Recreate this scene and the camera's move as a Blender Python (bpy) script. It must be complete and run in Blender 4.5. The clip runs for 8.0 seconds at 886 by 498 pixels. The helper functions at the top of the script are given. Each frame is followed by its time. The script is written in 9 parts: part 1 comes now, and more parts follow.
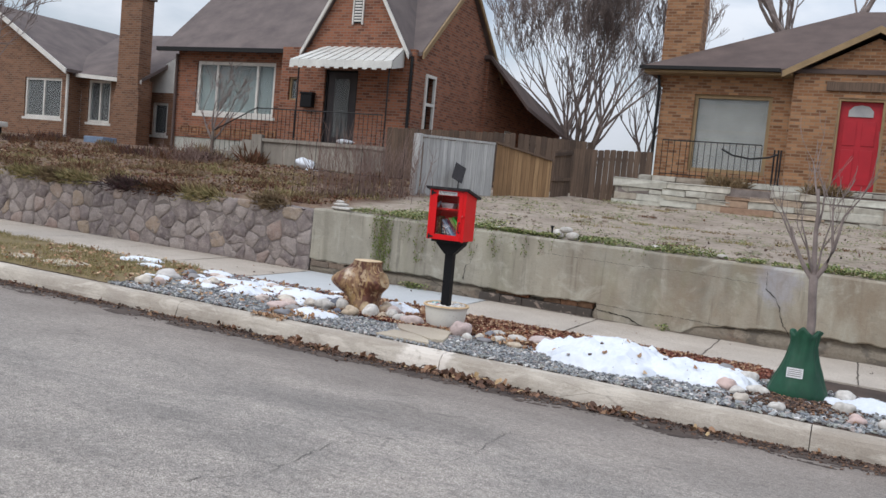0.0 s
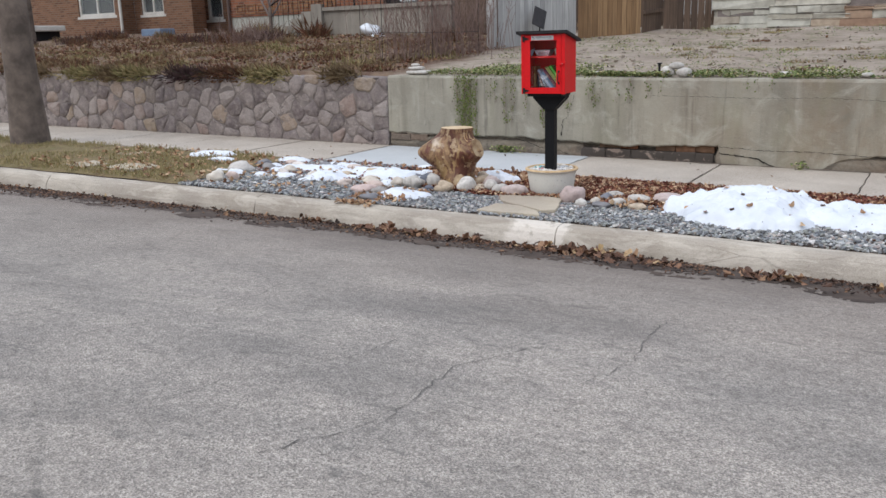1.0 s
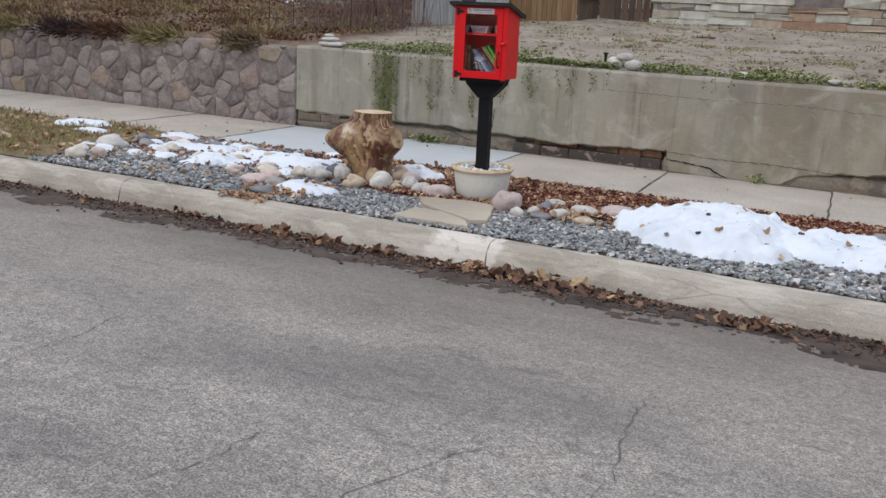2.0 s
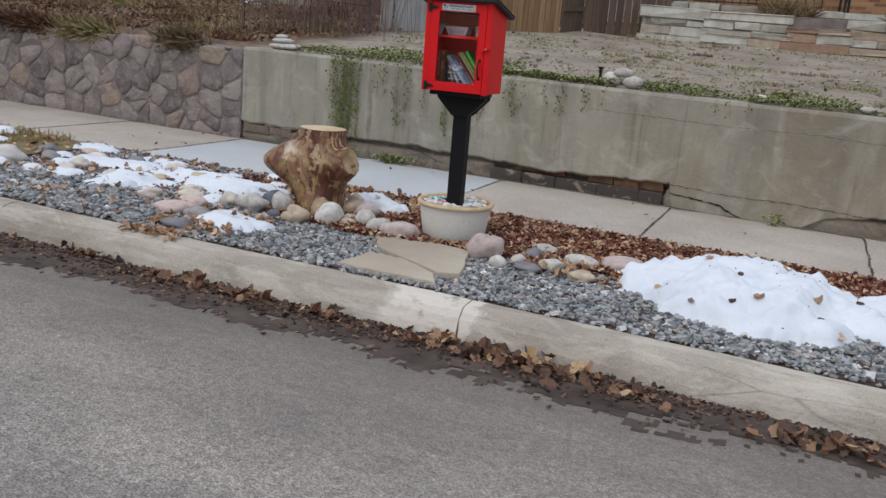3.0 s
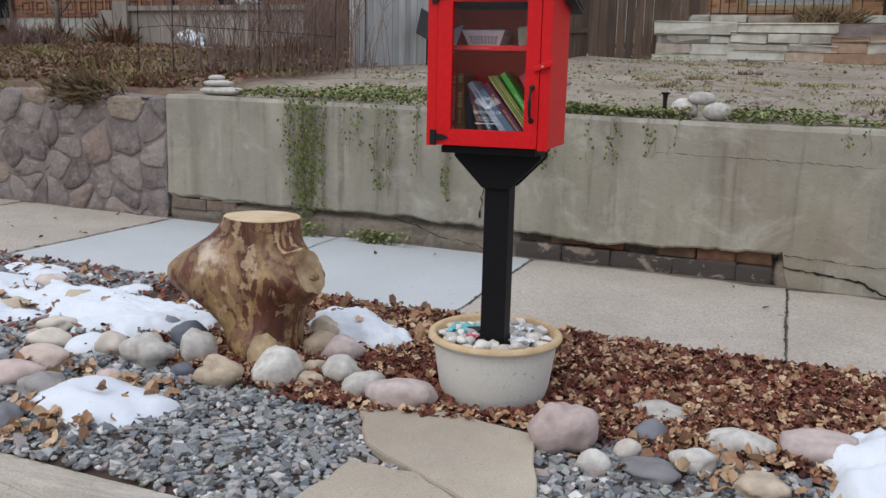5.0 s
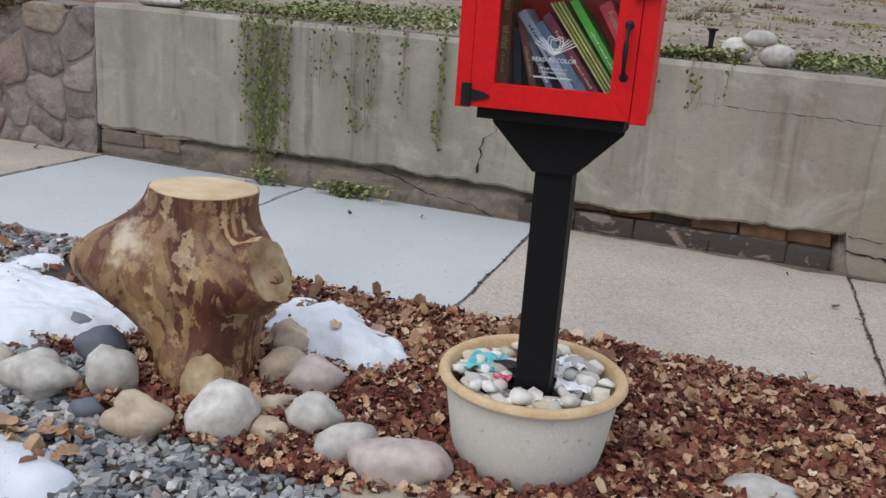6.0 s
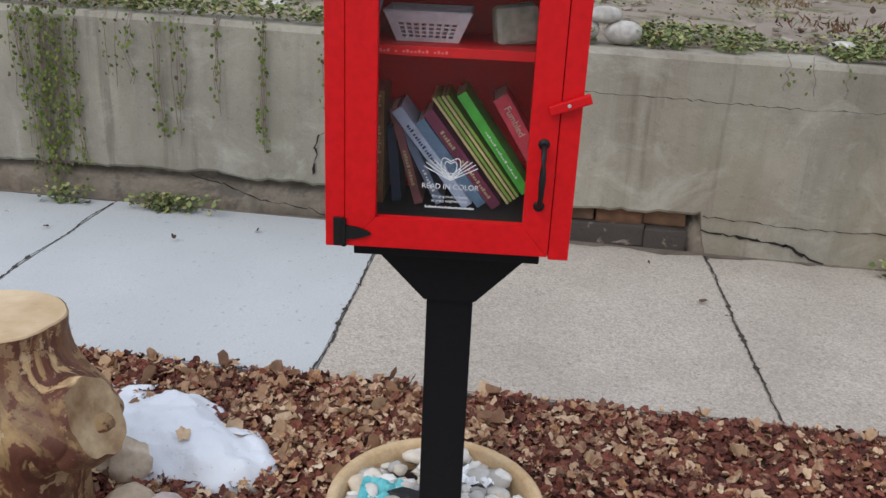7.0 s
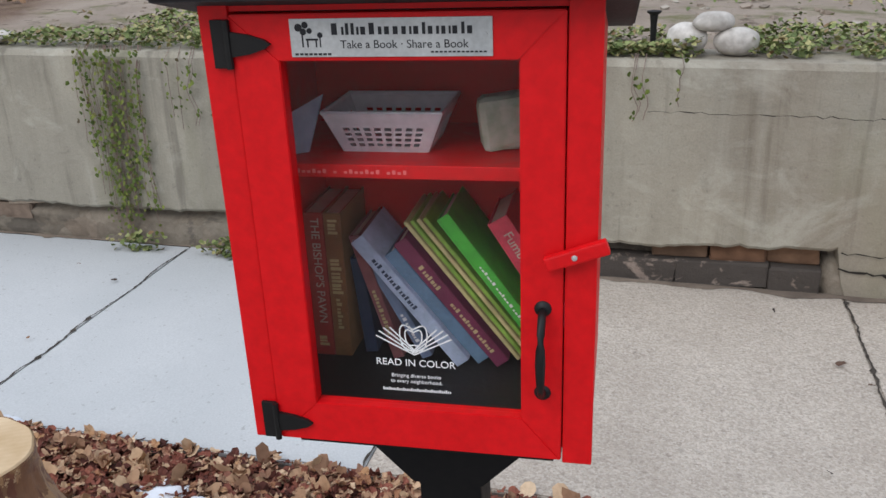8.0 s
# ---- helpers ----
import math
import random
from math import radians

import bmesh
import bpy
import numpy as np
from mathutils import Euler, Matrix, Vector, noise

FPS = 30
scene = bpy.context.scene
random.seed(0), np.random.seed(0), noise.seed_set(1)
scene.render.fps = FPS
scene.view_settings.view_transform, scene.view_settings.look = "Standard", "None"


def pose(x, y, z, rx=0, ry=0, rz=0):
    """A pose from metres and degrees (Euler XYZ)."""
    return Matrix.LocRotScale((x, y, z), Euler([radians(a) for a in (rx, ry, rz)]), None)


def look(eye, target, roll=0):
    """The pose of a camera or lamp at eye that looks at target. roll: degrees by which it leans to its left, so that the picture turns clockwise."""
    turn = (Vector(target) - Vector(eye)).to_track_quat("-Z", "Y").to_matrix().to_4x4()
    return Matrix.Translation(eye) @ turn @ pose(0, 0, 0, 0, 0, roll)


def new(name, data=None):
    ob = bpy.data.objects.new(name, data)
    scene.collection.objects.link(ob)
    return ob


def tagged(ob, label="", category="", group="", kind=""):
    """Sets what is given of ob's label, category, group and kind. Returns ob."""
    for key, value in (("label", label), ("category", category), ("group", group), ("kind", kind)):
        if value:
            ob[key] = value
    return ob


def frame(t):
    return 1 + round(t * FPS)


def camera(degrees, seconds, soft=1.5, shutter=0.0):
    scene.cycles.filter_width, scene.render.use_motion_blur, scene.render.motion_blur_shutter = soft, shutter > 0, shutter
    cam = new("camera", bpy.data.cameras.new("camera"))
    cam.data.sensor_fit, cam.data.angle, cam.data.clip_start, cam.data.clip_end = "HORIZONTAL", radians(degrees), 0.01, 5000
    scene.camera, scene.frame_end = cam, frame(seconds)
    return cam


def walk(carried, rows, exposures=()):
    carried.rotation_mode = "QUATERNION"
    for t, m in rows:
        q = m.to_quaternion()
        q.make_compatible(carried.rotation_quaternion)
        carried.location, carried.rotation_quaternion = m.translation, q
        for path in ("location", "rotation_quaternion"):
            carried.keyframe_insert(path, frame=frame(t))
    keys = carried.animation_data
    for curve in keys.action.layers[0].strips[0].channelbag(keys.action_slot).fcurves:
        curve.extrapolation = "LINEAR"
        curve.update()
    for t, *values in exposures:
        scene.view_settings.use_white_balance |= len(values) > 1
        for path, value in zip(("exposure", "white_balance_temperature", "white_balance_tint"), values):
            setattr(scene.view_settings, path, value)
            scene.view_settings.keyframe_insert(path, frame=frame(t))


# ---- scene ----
cam = camera(54.5, 8.0)
METRES, EYE, TILT, LEAN, TURN = 8.824, 1.5, 0.0, 0.0, 25.3
ROWS = [
    (0.0, 0.0, 0.0, 0.0, 0.41, -4.43, -5.23),
    (0.5, -0.0163, 0.0635, -0.0068, -0.99, -9.7, -3.61),
    (1.0, -0.0267, 0.1276, -0.0094, 4.76, -13.81, 1.73),
    (1.5, -0.0334, 0.2127, -0.0192, 1.39, -14.66, -1.26),
    (1.7, -0.0351, 0.2412, -0.0178, -0.03, -14.64, -1.79),
    (2.8, -0.0316, 0.4132, -0.0322, 0.15, -16.01, -4.29),
    (3.0, -0.0305, 0.4445, -0.0305, -1.91, -14.13, -4.51),
    (3.5, -0.0245, 0.5175, -0.0325, -3.16, -11.16, -3.48),
    (4.0, -0.0238, 0.594, -0.0411, -6.24, -9.64, -3.85),
    (4.5, -0.0314, 0.6626, -0.0448, -7.28, -9.44, -2.38),
    (4.7, -0.0346, 0.6894, -0.0442, -3.67, -9.74, -0.53),
    (5.8, -0.0489, 0.8263, -0.0432, -6.20, -15.64, -4.10),
    (6.0, -0.0509, 0.849, -0.0434, -6.06, -16.51, -3.82),
    (6.5, -0.0486, 0.8847, -0.0207, -13.43, -22.58, -1.79),
    (7.0, -0.0551, 0.9122, -0.0069, -18.93, -21.44, -2.41),
    (7.5, -0.0412, 0.9342, -0.0037, -18.3, -18.9, 0.58),
    (8.0, -0.0131, 0.9614, 0.0017, -11.12, -22.1, 2.22),
]
walk(cam, [(t, pose(0, 0, EYE, TILT, LEAN, TURN) @ pose(METRES * x, METRES * y, METRES * z, 90 + pitch, roll, yaw)) for t, x, y, z, yaw, pitch, roll in ROWS],
     exposures=[(0.0, 0.0), (0.5, 0.0), (1.5, -0.10), (3.0, -0.38), (3.5, -0.31), (4.5, -0.25), (6.0, -0.22), (7.0, -0.22), (8.0, -0.05)])

# ---- world and light: an overcast winter day ----
world = bpy.data.worlds.new("sky")
scene.world = world
world.use_nodes = True
wn, wl = world.node_tree.nodes, world.node_tree.links
wn.clear()
w_out = wn.new("ShaderNodeOutputWorld")
w_bg = wn.new("ShaderNodeBackground")
w_sky = wn.new("ShaderNodeTexSky")
w_sky.sky_type = "NISHITA"
w_sky.sun_disc = False
w_sky.sun_elevation, w_sky.sun_rotation = radians(42), radians(200)
w_co = wn.new("ShaderNodeTexCoord")
w_map = wn.new("ShaderNodeMapping")
w_map.inputs["Scale"].default_value = (1.6, 1.6, 4.5)
w_noise = wn.new("ShaderNodeTexNoise")
w_noise.inputs["Scale"].default_value = 1.7
w_noise.inputs["Detail"].default_value = 7
w_noise.inputs["Roughness"].default_value = 0.55
w_ramp = wn.new("ShaderNodeValToRGB")
w_ramp.color_ramp.elements[0].position, w_ramp.color_ramp.elements[0].color = 0.41, (0.35, 0.35, 0.35, 1)
w_ramp.color_ramp.elements[1].position, w_ramp.color_ramp.elements[1].color = 0.60, (1, 1, 1, 1)
w_dim = wn.new("ShaderNodeMix")
w_dim.data_type, w_dim.blend_type = "RGBA", "MULTIPLY"
w_dim.inputs[0].default_value = 1.0
w_dim.inputs[7].default_value = (0.105, 0.105, 0.105, 1)
w_mix = wn.new("ShaderNodeMix")
w_mix.data_type = "RGBA"
w_mix.inputs[7].default_value = (0.84, 0.90, 1.00, 1)
wl.new(w_co.outputs["Generated"], w_map.inputs["Vector"])
wl.new(w_map.outputs["Vector"], w_noise.inputs["Vector"])
wl.new(w_noise.outputs["Fac"], w_ramp.inputs["Fac"])
wl.new(w_sky.outputs["Color"], w_dim.inputs[6])
wl.new(w_ramp.outputs["Color"], w_mix.inputs[0])
wl.new(w_dim.outputs[2], w_mix.inputs[6])
# an overcast sky is about three times brighter overhead than at the horizon
w_sep = wn.new("ShaderNodeSeparateXYZ")
w_up = wn.new("ShaderNodeMapRange")
w_up.inputs["From Min"].default_value, w_up.inputs["From Max"].default_value = 0.0, 0.9
w_up.inputs["To Min"].default_value, w_up.inputs["To Max"].default_value = 0.56, 1.66
w_grade = wn.new("ShaderNodeMix")
w_grade.data_type, w_grade.blend_type = "RGBA", "MULTIPLY"
w_grade.inputs[0].default_value = 1.0
wl.new(w_co.outputs["Generated"], w_sep.inputs[0])
wl.new(w_sep.outputs[2], w_up.inputs["Value"])
wl.new(w_mix.outputs[2], w_grade.inputs[6])
wl.new(w_up.outputs[0], w_grade.inputs[7])
wl.new(w_grade.outputs[2], w_bg.inputs["Color"])
w_bg.inputs["Strength"].default_value = 1.22
wl.new(w_bg.outputs["Background"], w_out.inputs["Surface"])

sun = new("sun", bpy.data.lights.new("sun", "SUN"))
sun.data.energy, sun.data.angle, sun.data.color = 1.0, radians(35), (1.0, 0.98, 0.95)
sun.matrix_world = look((0, 0, 0), (0.30, 0.62, -0.75))

# ---- materials ----
def lin(c):
    """A colour given as 0 to 255, as linear light."""
    return tuple(((v / 255 + 0.055) / 1.055) ** 2.4 if v > 10 else v / 255 / 12.92 for v in c) + (1.0,)


class Mat:
    """A node material with a few short ways to wire it."""
    def __init__(self, name, rough=0.8, metal=0.0, spec=0.4):
        self.m = bpy.data.materials.new(name)
        self.m.use_nodes = True
        self.n, self.l = self.m.node_tree.nodes, self.m.node_tree.links
        self.b = self.n["Principled BSDF"]
        self.b.inputs["Roughness"].default_value = rough
        self.b.inputs["Metallic"].default_value = metal
        self.b.inputs["Specular IOR Level"].default_value = spec
        self.pos = self.n.new("ShaderNodeNewGeometry").outputs["Position"]

    def vec(self, scale=(1, 1, 1), source=None):
        v = self.n.new("ShaderNodeMapping")
        v.inputs["Scale"].default_value = scale
        self.l.new(source or self.pos, v.inputs["Vector"])
        return v.outputs["Vector"]

    def local(self):
        return self.n.new("ShaderNodeTexCoord").outputs["Object"]

    def noise(self, scale, detail=4, rough=0.55, stretch=None, source=None, warp=0.0):
        t = self.n.new("ShaderNodeTexNoise")
        t.inputs["Scale"].default_value = scale
        t.inputs["Detail"].default_value = detail
        t.inputs["Roughness"].default_value = rough
        t.inputs["Distortion"].default_value = warp
        self.l.new(self.vec(stretch or (1, 1, 1), source), t.inputs["Vector"])
        return t.outputs["Fac"]

    def cells(self, scale, what="Color", feature="F1", source=None, stretch=None):
        t = self.n.new("ShaderNodeTexVoronoi")
        t.feature = feature
        t.inputs["Scale"].default_value = scale
        self.l.new(self.vec(stretch or (1, 1, 1), source), t.inputs["Vector"])
        return t.outputs[what]

    def ramp(self, fac, stops, sharp=False):
        r = self.n.new("ShaderNodeValToRGB")
        r.color_ramp.interpolation = "CONSTANT" if sharp else "LINEAR"
        e = r.color_ramp.elements
        while len(e) < len(stops):
            e.new(0.5)
        for item, (p, c) in zip(e, stops):
            item.position, item.color = p, c
        self.l.new(fac, r.inputs["Fac"])
        return r.outputs["Color"]

    def mask(self, fac, lo, hi):
        return self.ramp(fac, [(lo, (0, 0, 0, 1)), (hi, (1, 1, 1, 1))])

    def mix(self, fac, a, b, mode="MIX"):
        x = self.n.new("ShaderNodeMix")
        x.data_type, x.blend_type = "RGBA", mode
        for slot, v in ((0, fac), (6, a), (7, b)):
            if isinstance(v, (int, float, tuple)):
                x.inputs[slot].default_value = v
            else:
                self.l.new(v, x.inputs[slot])
        return x.outputs[2]

    def math(self, op, a, b=0.0):
        x = self.n.new("ShaderNodeMath")
        x.operation = op
        for slot, v in ((0, a), (1, b)):
            if isinstance(v, (int, float)):
                x.inputs[slot].default_value = v
            else:
                self.l.new(v, x.inputs[slot])
        return x.outputs[0]

    def axis(self, which, source=None):
        s = self.n.new("ShaderNodeSeparateXYZ")
        self.l.new(source or self.pos, s.inputs[0])
        return s.outputs[which]

    def island(self):
        return self.n.new("ShaderNodeNewGeometry").outputs["Random Per Island"]

    def each(self):
        return self.n.new("ShaderNodeObjectInfo").outputs["Random"]

    def bump(self, height, strength=0.4, distance=0.01):
        p = self.n.new("ShaderNodeBump")
        p.inputs["Strength"].default_value = strength
        p.inputs["Distance"].default_value = distance
        self.l.new(height, p.inputs["Height"])
        if self.b.inputs["Normal"].is_linked:
            self.l.new(self.b.inputs["Normal"].links[0].from_socket, p.inputs["Normal"])
        self.l.new(p.outputs["Normal"], self.b.inputs["Normal"])
        return self

    def color(self, c):
        if isinstance(c, tuple):
            self.b.inputs["Base Color"].default_value = c
        else:
            self.l.new(c, self.b.inputs["Base Color"])
        return self

    def roughness(self, r):
        self.l.new(r, self.b.inputs["Roughness"])
        return self


def plain(name, a, b=None, scale=8.0, rough=0.7, bump=0.15, fine=90.0, metal=0.0, spec=0.4, source=False):
    """Two close colours mixed at a large scale, a finer grain, and a light relief."""
    k = Mat(name, rough, metal, spec)
    src = k.local() if source else None
    big = k.mask(k.noise(scale, 5, source=src), 0.32, 0.68)
    small = k.noise(fine, 3, source=src)
    base = k.mix(big, lin(a), lin(b or a))
    k.color(k.mix(0.25, base, k.ramp(small, [(0.3, (0.35, 0.35, 0.35, 1)), (0.7, (1, 1, 1, 1))]), "MULTIPLY"))
    k.roughness(k.ramp(small, [(0.2, (max(0, rough - 0.1),) * 3 + (1,)), (0.8, (min(1, rough + 0.1),) * 3 + (1,))]))
    if bump:
        k.bump(small, bump, 0.004)
    return k.m


def scattered(name, stops, rough=0.8, scale=60.0, bump=0.3, each=False, dirt=0.35):
    """A colour drawn at random for every loose piece, with its own mottling."""
    k = Mat(name, rough)
    c = k.ramp(k.each() if each else k.island(), [(p, lin(v)) for p, v in stops])
    n = k.noise(scale, 4)
    c = k.mix(dirt, c, k.ramp(n, [(0.3, (0.4, 0.38, 0.36, 1)), (0.65, (1, 1, 1, 1))]), "MULTIPLY")
    k.color(c)
    if bump:
        k.bump(n, bump, 0.006)
    return k.m


def asphalt():
    k = Mat("asphalt", 0.9)
    grit = k.cells(210, "Color")
    grit2 = k.cells(95, "Distance")
    c = k.mix(0.58, lin((180, 170, 162)), k.ramp(k.axis(0, grit), [(0.05, lin((86, 80, 74))), (0.45, lin((170, 160, 150))), (0.95, lin((240, 229, 216)))]))
    patch = k.mask(k.noise(0.9, 6, 0.62, (1, 1.4, 1)), 0.40, 0.66)
    c = k.mix(k.math("MULTIPLY", patch, 0.45), c, lin((118, 115, 112)))
    warm = k.mask(k.noise(0.35, 4), 0.45, 0.7)
    c = k.mix(k.math("MULTIPLY", warm, 0.35), c, lin((170, 160, 150)))
    coarse = k.ramp(k.noise(70, 3, 0.6), [(0.36, (0.48, 0.47, 0.46, 1)), (0.62, (1.1, 1.1, 1.1, 1))])
    c = k.mix(0.45, c, coarse, "MULTIPLY")
    mottle = k.ramp(k.noise(26, 4, 0.7), [(0.32, (0.55, 0.55, 0.55, 1)), (0.66, (1.08, 1.08, 1.08, 1))])
    c = k.mix(0.72, c, mottle, "MULTIPLY")
    spots = k.mask(k.noise(4.5, 5, 0.7, (1, 2.2, 1)), 0.57, 0.68)
    c = k.mix(k.math("MULTIPLY", spots, 0.45), c, lin((88, 86, 84)))
    worn = k.mask(k.noise(0.55, 5, 0.6, (0.45, 1.5, 1), warp=0.6), 0.50, 0.64)
    c = k.mix(k.math("MULTIPLY", worn, 0.42), c, lin((96, 93, 91)))
    faint = k.cells(1.1, "Distance", "DISTANCE_TO_EDGE", None, (1, 1.3, 1))
    c = k.mix(k.math("MULTIPLY", k.math("MULTIPLY", k.ramp(faint, [(0.0, (1, 1, 1, 1)), (0.012, (0, 0, 0, 1))]), k.mask(k.noise(0.8, 3), 0.5, 0.62)), 0.3), c, lin((92, 88, 84)))
    # damp soil washed along the kerb
    wob = k.math("ADD", k.axis(1), k.math("MULTIPLY", k.noise(1.6, 5), 0.9))
    edge = k.mask(k.math("MULTIPLY", wob, 0.1), 0.50, 0.74)
    c = k.mix(k.math("MULTIPLY", edge, 0.50), c, lin((118, 104, 94)))
    near = k.mask(k.math("MULTIPLY", wob, 0.1), 0.685, 0.745)
    c = k.mix(k.math("MULTIPLY", near, 0.35), c, lin((92, 81, 73)))
    k.color(c)
    k.bump(k.noise(260, 2), 0.5, 0.004).bump(grit2, 0.7, 0.008).bump(k.noise(70, 3), 0.5, 0.008)
    return k.m


def concrete(name, a, b, stain, streak=False, moss=False, pit=0.3, stain_amount=0.5, grit=0.22, aggregate=False, repair=None, drawn=False):
    k = Mat(name, 0.88)
    c = k.mix(k.mask(k.noise(1.3, 6), 0.35, 0.66), lin(a), lin(b))
    grain = k.noise(140, 3)
    c = k.mix(grit, c, k.ramp(grain, [(0.3, (0.4, 0.4, 0.4, 1)), (0.68, (1.05, 1.05, 1.05, 1))]), "MULTIPLY")
    if aggregate:
        # the skin has worn off and shows sand and small stones
        stones_ = k.cells(120, "Color")
        c = k.mix(0.20, c, k.ramp(k.axis(0, stones_), [(0.1, lin((128, 116, 106))), (0.5, lin((190, 178, 164))), (0.9, lin((236, 228, 216)))]))
        pits = k.mask(k.noise(48, 4, 0.6), 0.60, 0.66)
        c = k.mix(k.math("MULTIPLY", pits, 0.45), c, lin((120, 108, 96)))
        k.bump(k.cells(90, "Distance"), 0.5, 0.005)
    speck = k.mask(k.noise(36, 2), 0.66, 0.72)
    c = k.mix(k.math("MULTIPLY", speck, 0.35), c, lin((110, 104, 98)))
    st = k.mask(k.noise(1.0, 6, 0.6, (3.2, 3.2, 0.45) if streak else (1, 1, 1), warp=0.3), 0.45, 0.72)
    c = k.mix(k.math("MULTIPLY", st, stain_amount), c, lin(stain))
    if streak:
        thin = k.mask(k.noise(1.0, 4, 0.6, (11, 11, 0.7)), 0.58, 0.70)
        c = k.mix(k.math("MULTIPLY", thin, 0.48), c, lin((90, 84, 74)))
        pale = k.mask(k.noise(1.0, 4, 0.6, (5, 5, 0.5)), 0.60, 0.74)
        c = k.mix(k.math("MULTIPLY", pale, 0.35), c, lin((198, 194, 182)))
    if drawn:
        # long stains, worn skin and fine hair cracks along the length
        long_ = k.mask(k.noise(1.0, 6, 0.6, (0.6, 3.2, 3.2), warp=0.7), 0.46, 0.68)
        c = k.mix(k.math("MULTIPLY", long_, 0.5), c, lin((134, 121, 107)))
        bare = k.mask(k.noise(2.4, 6, 0.7, (0.8, 2.5, 2.5), warp=0.6), 0.50, 0.60)
        c = k.mix(k.math("MULTIPLY", bare, 0.4), c, lin((216, 206, 192)))
        hair = k.ramp(k.cells(1.3, "Distance", "DISTANCE_TO_EDGE", None, (0.5, 3, 3)), [(0.0, (1, 1, 1, 1)), (0.010, (0, 0, 0, 1))])
        c = k.mix(k.math("MULTIPLY", k.math("MULTIPLY", hair, k.mask(k.noise(1.4, 3), 0.45, 0.6)), 0.55), c, lin((96, 86, 76)))
    if repair is not None:
        # a paler cement repair smeared over the joint
        off = k.math("ABSOLUTE", k.math("SUBTRACT", k.math("ADD", k.axis(0), k.math("MULTIPLY", k.noise(7.0, 5, 0.65), 0.5)), repair + 0.25))
        smear = k.math("MULTIPLY", k.ramp(off, [(0.20, (1, 1, 1, 1)), (0.27, (0, 0, 0, 1))]), k.mask(k.noise(9, 5, 0.6), 0.36, 0.46))
        c = k.mix(k.math("MULTIPLY", smear, 0.8), c, lin((222, 212, 200)))
    if moss:
        # olive stains left where the vines hang
        for at, half, amount in ((-6.34, 0.20, 0.50), (-5.2, 0.08, 0.25), (-4.45, 0.35, 0.25), (-5.72, 0.14, 0.18)):
            off = k.math("ABSOLUTE", k.math("SUBTRACT", k.math("ADD", k.axis(0), k.math("MULTIPLY", k.noise(3.0, 4), 0.3)), at + 0.15))
            band = k.ramp(k.math("DIVIDE", off, half), [(0.3, (1, 1, 1, 1)), (1.0, (0, 0, 0, 1))])
            c = k.mix(k.math("MULTIPLY", k.math("MULTIPLY", band, k.mask(k.noise(4.0, 5, 0.6, (2, 2, 0.4)), 0.3, 0.6)), amount), c, lin((96, 98, 66)))
        # a bluish cement smear by the eastern crack
        spot_ = k.n.new("ShaderNodeVectorMath")
        spot_.operation = "DISTANCE"
        k.l.new(k.vec((1, 1, 0.8)), spot_.inputs[0])
        spot_.inputs[1].default_value = (-0.75, 11.27, 0.53)
        smear_ = k.ramp(k.math("ADD", spot_.outputs["Value"], k.math("MULTIPLY", k.noise(5.0, 5, 0.65), 0.35)), [(0.36, (1, 1, 1, 1)), (0.46, (0, 0, 0, 1))])
        c = k.mix(k.math("MULTIPLY", smear_, 0.7), c, lin((164, 164, 172)))
        # rusty seepage in the eastern half, pale washes in the western
        east = k.mask(k.math("ADD", k.math("MULTIPLY", k.axis(0), 0.1), 0.7), 0.25, 0.55)
        rust = k.math("MULTIPLY", east, k.mask(k.noise(1.1, 6, 0.65, (1.3, 1.3, 0.9), warp=0.5), 0.38, 0.60))
        c = k.mix(k.math("MULTIPLY", rust, 0.7), c, lin((128, 110, 90)))
        c = k.mix(k.math("MULTIPLY", k.mask(k.noise(2.6, 6, 0.7, (1, 1, 1.2), warp=0.8), 0.52, 0.66), 0.35), c, lin((196, 192, 178)))
        c = k.mix(k.math("MULTIPLY", k.mask(k.noise(5.5, 6, 0.7, warp=0.6), 0.56, 0.68), 0.3), c, lin((110, 106, 94)))
        green = k.mask(k.noise(1.0, 5, 0.65, (1.7, 1.7, 0.5)), 0.55, 0.75)
        c = k.mix(k.math("MULTIPLY", green, 0.4), c, lin((122, 122, 88)))
    k.color(c)
    k.bump(k.noise(22, 6, 0.65), pit, 0.012).bump(grain, 0.25, 0.003)
    return k.m


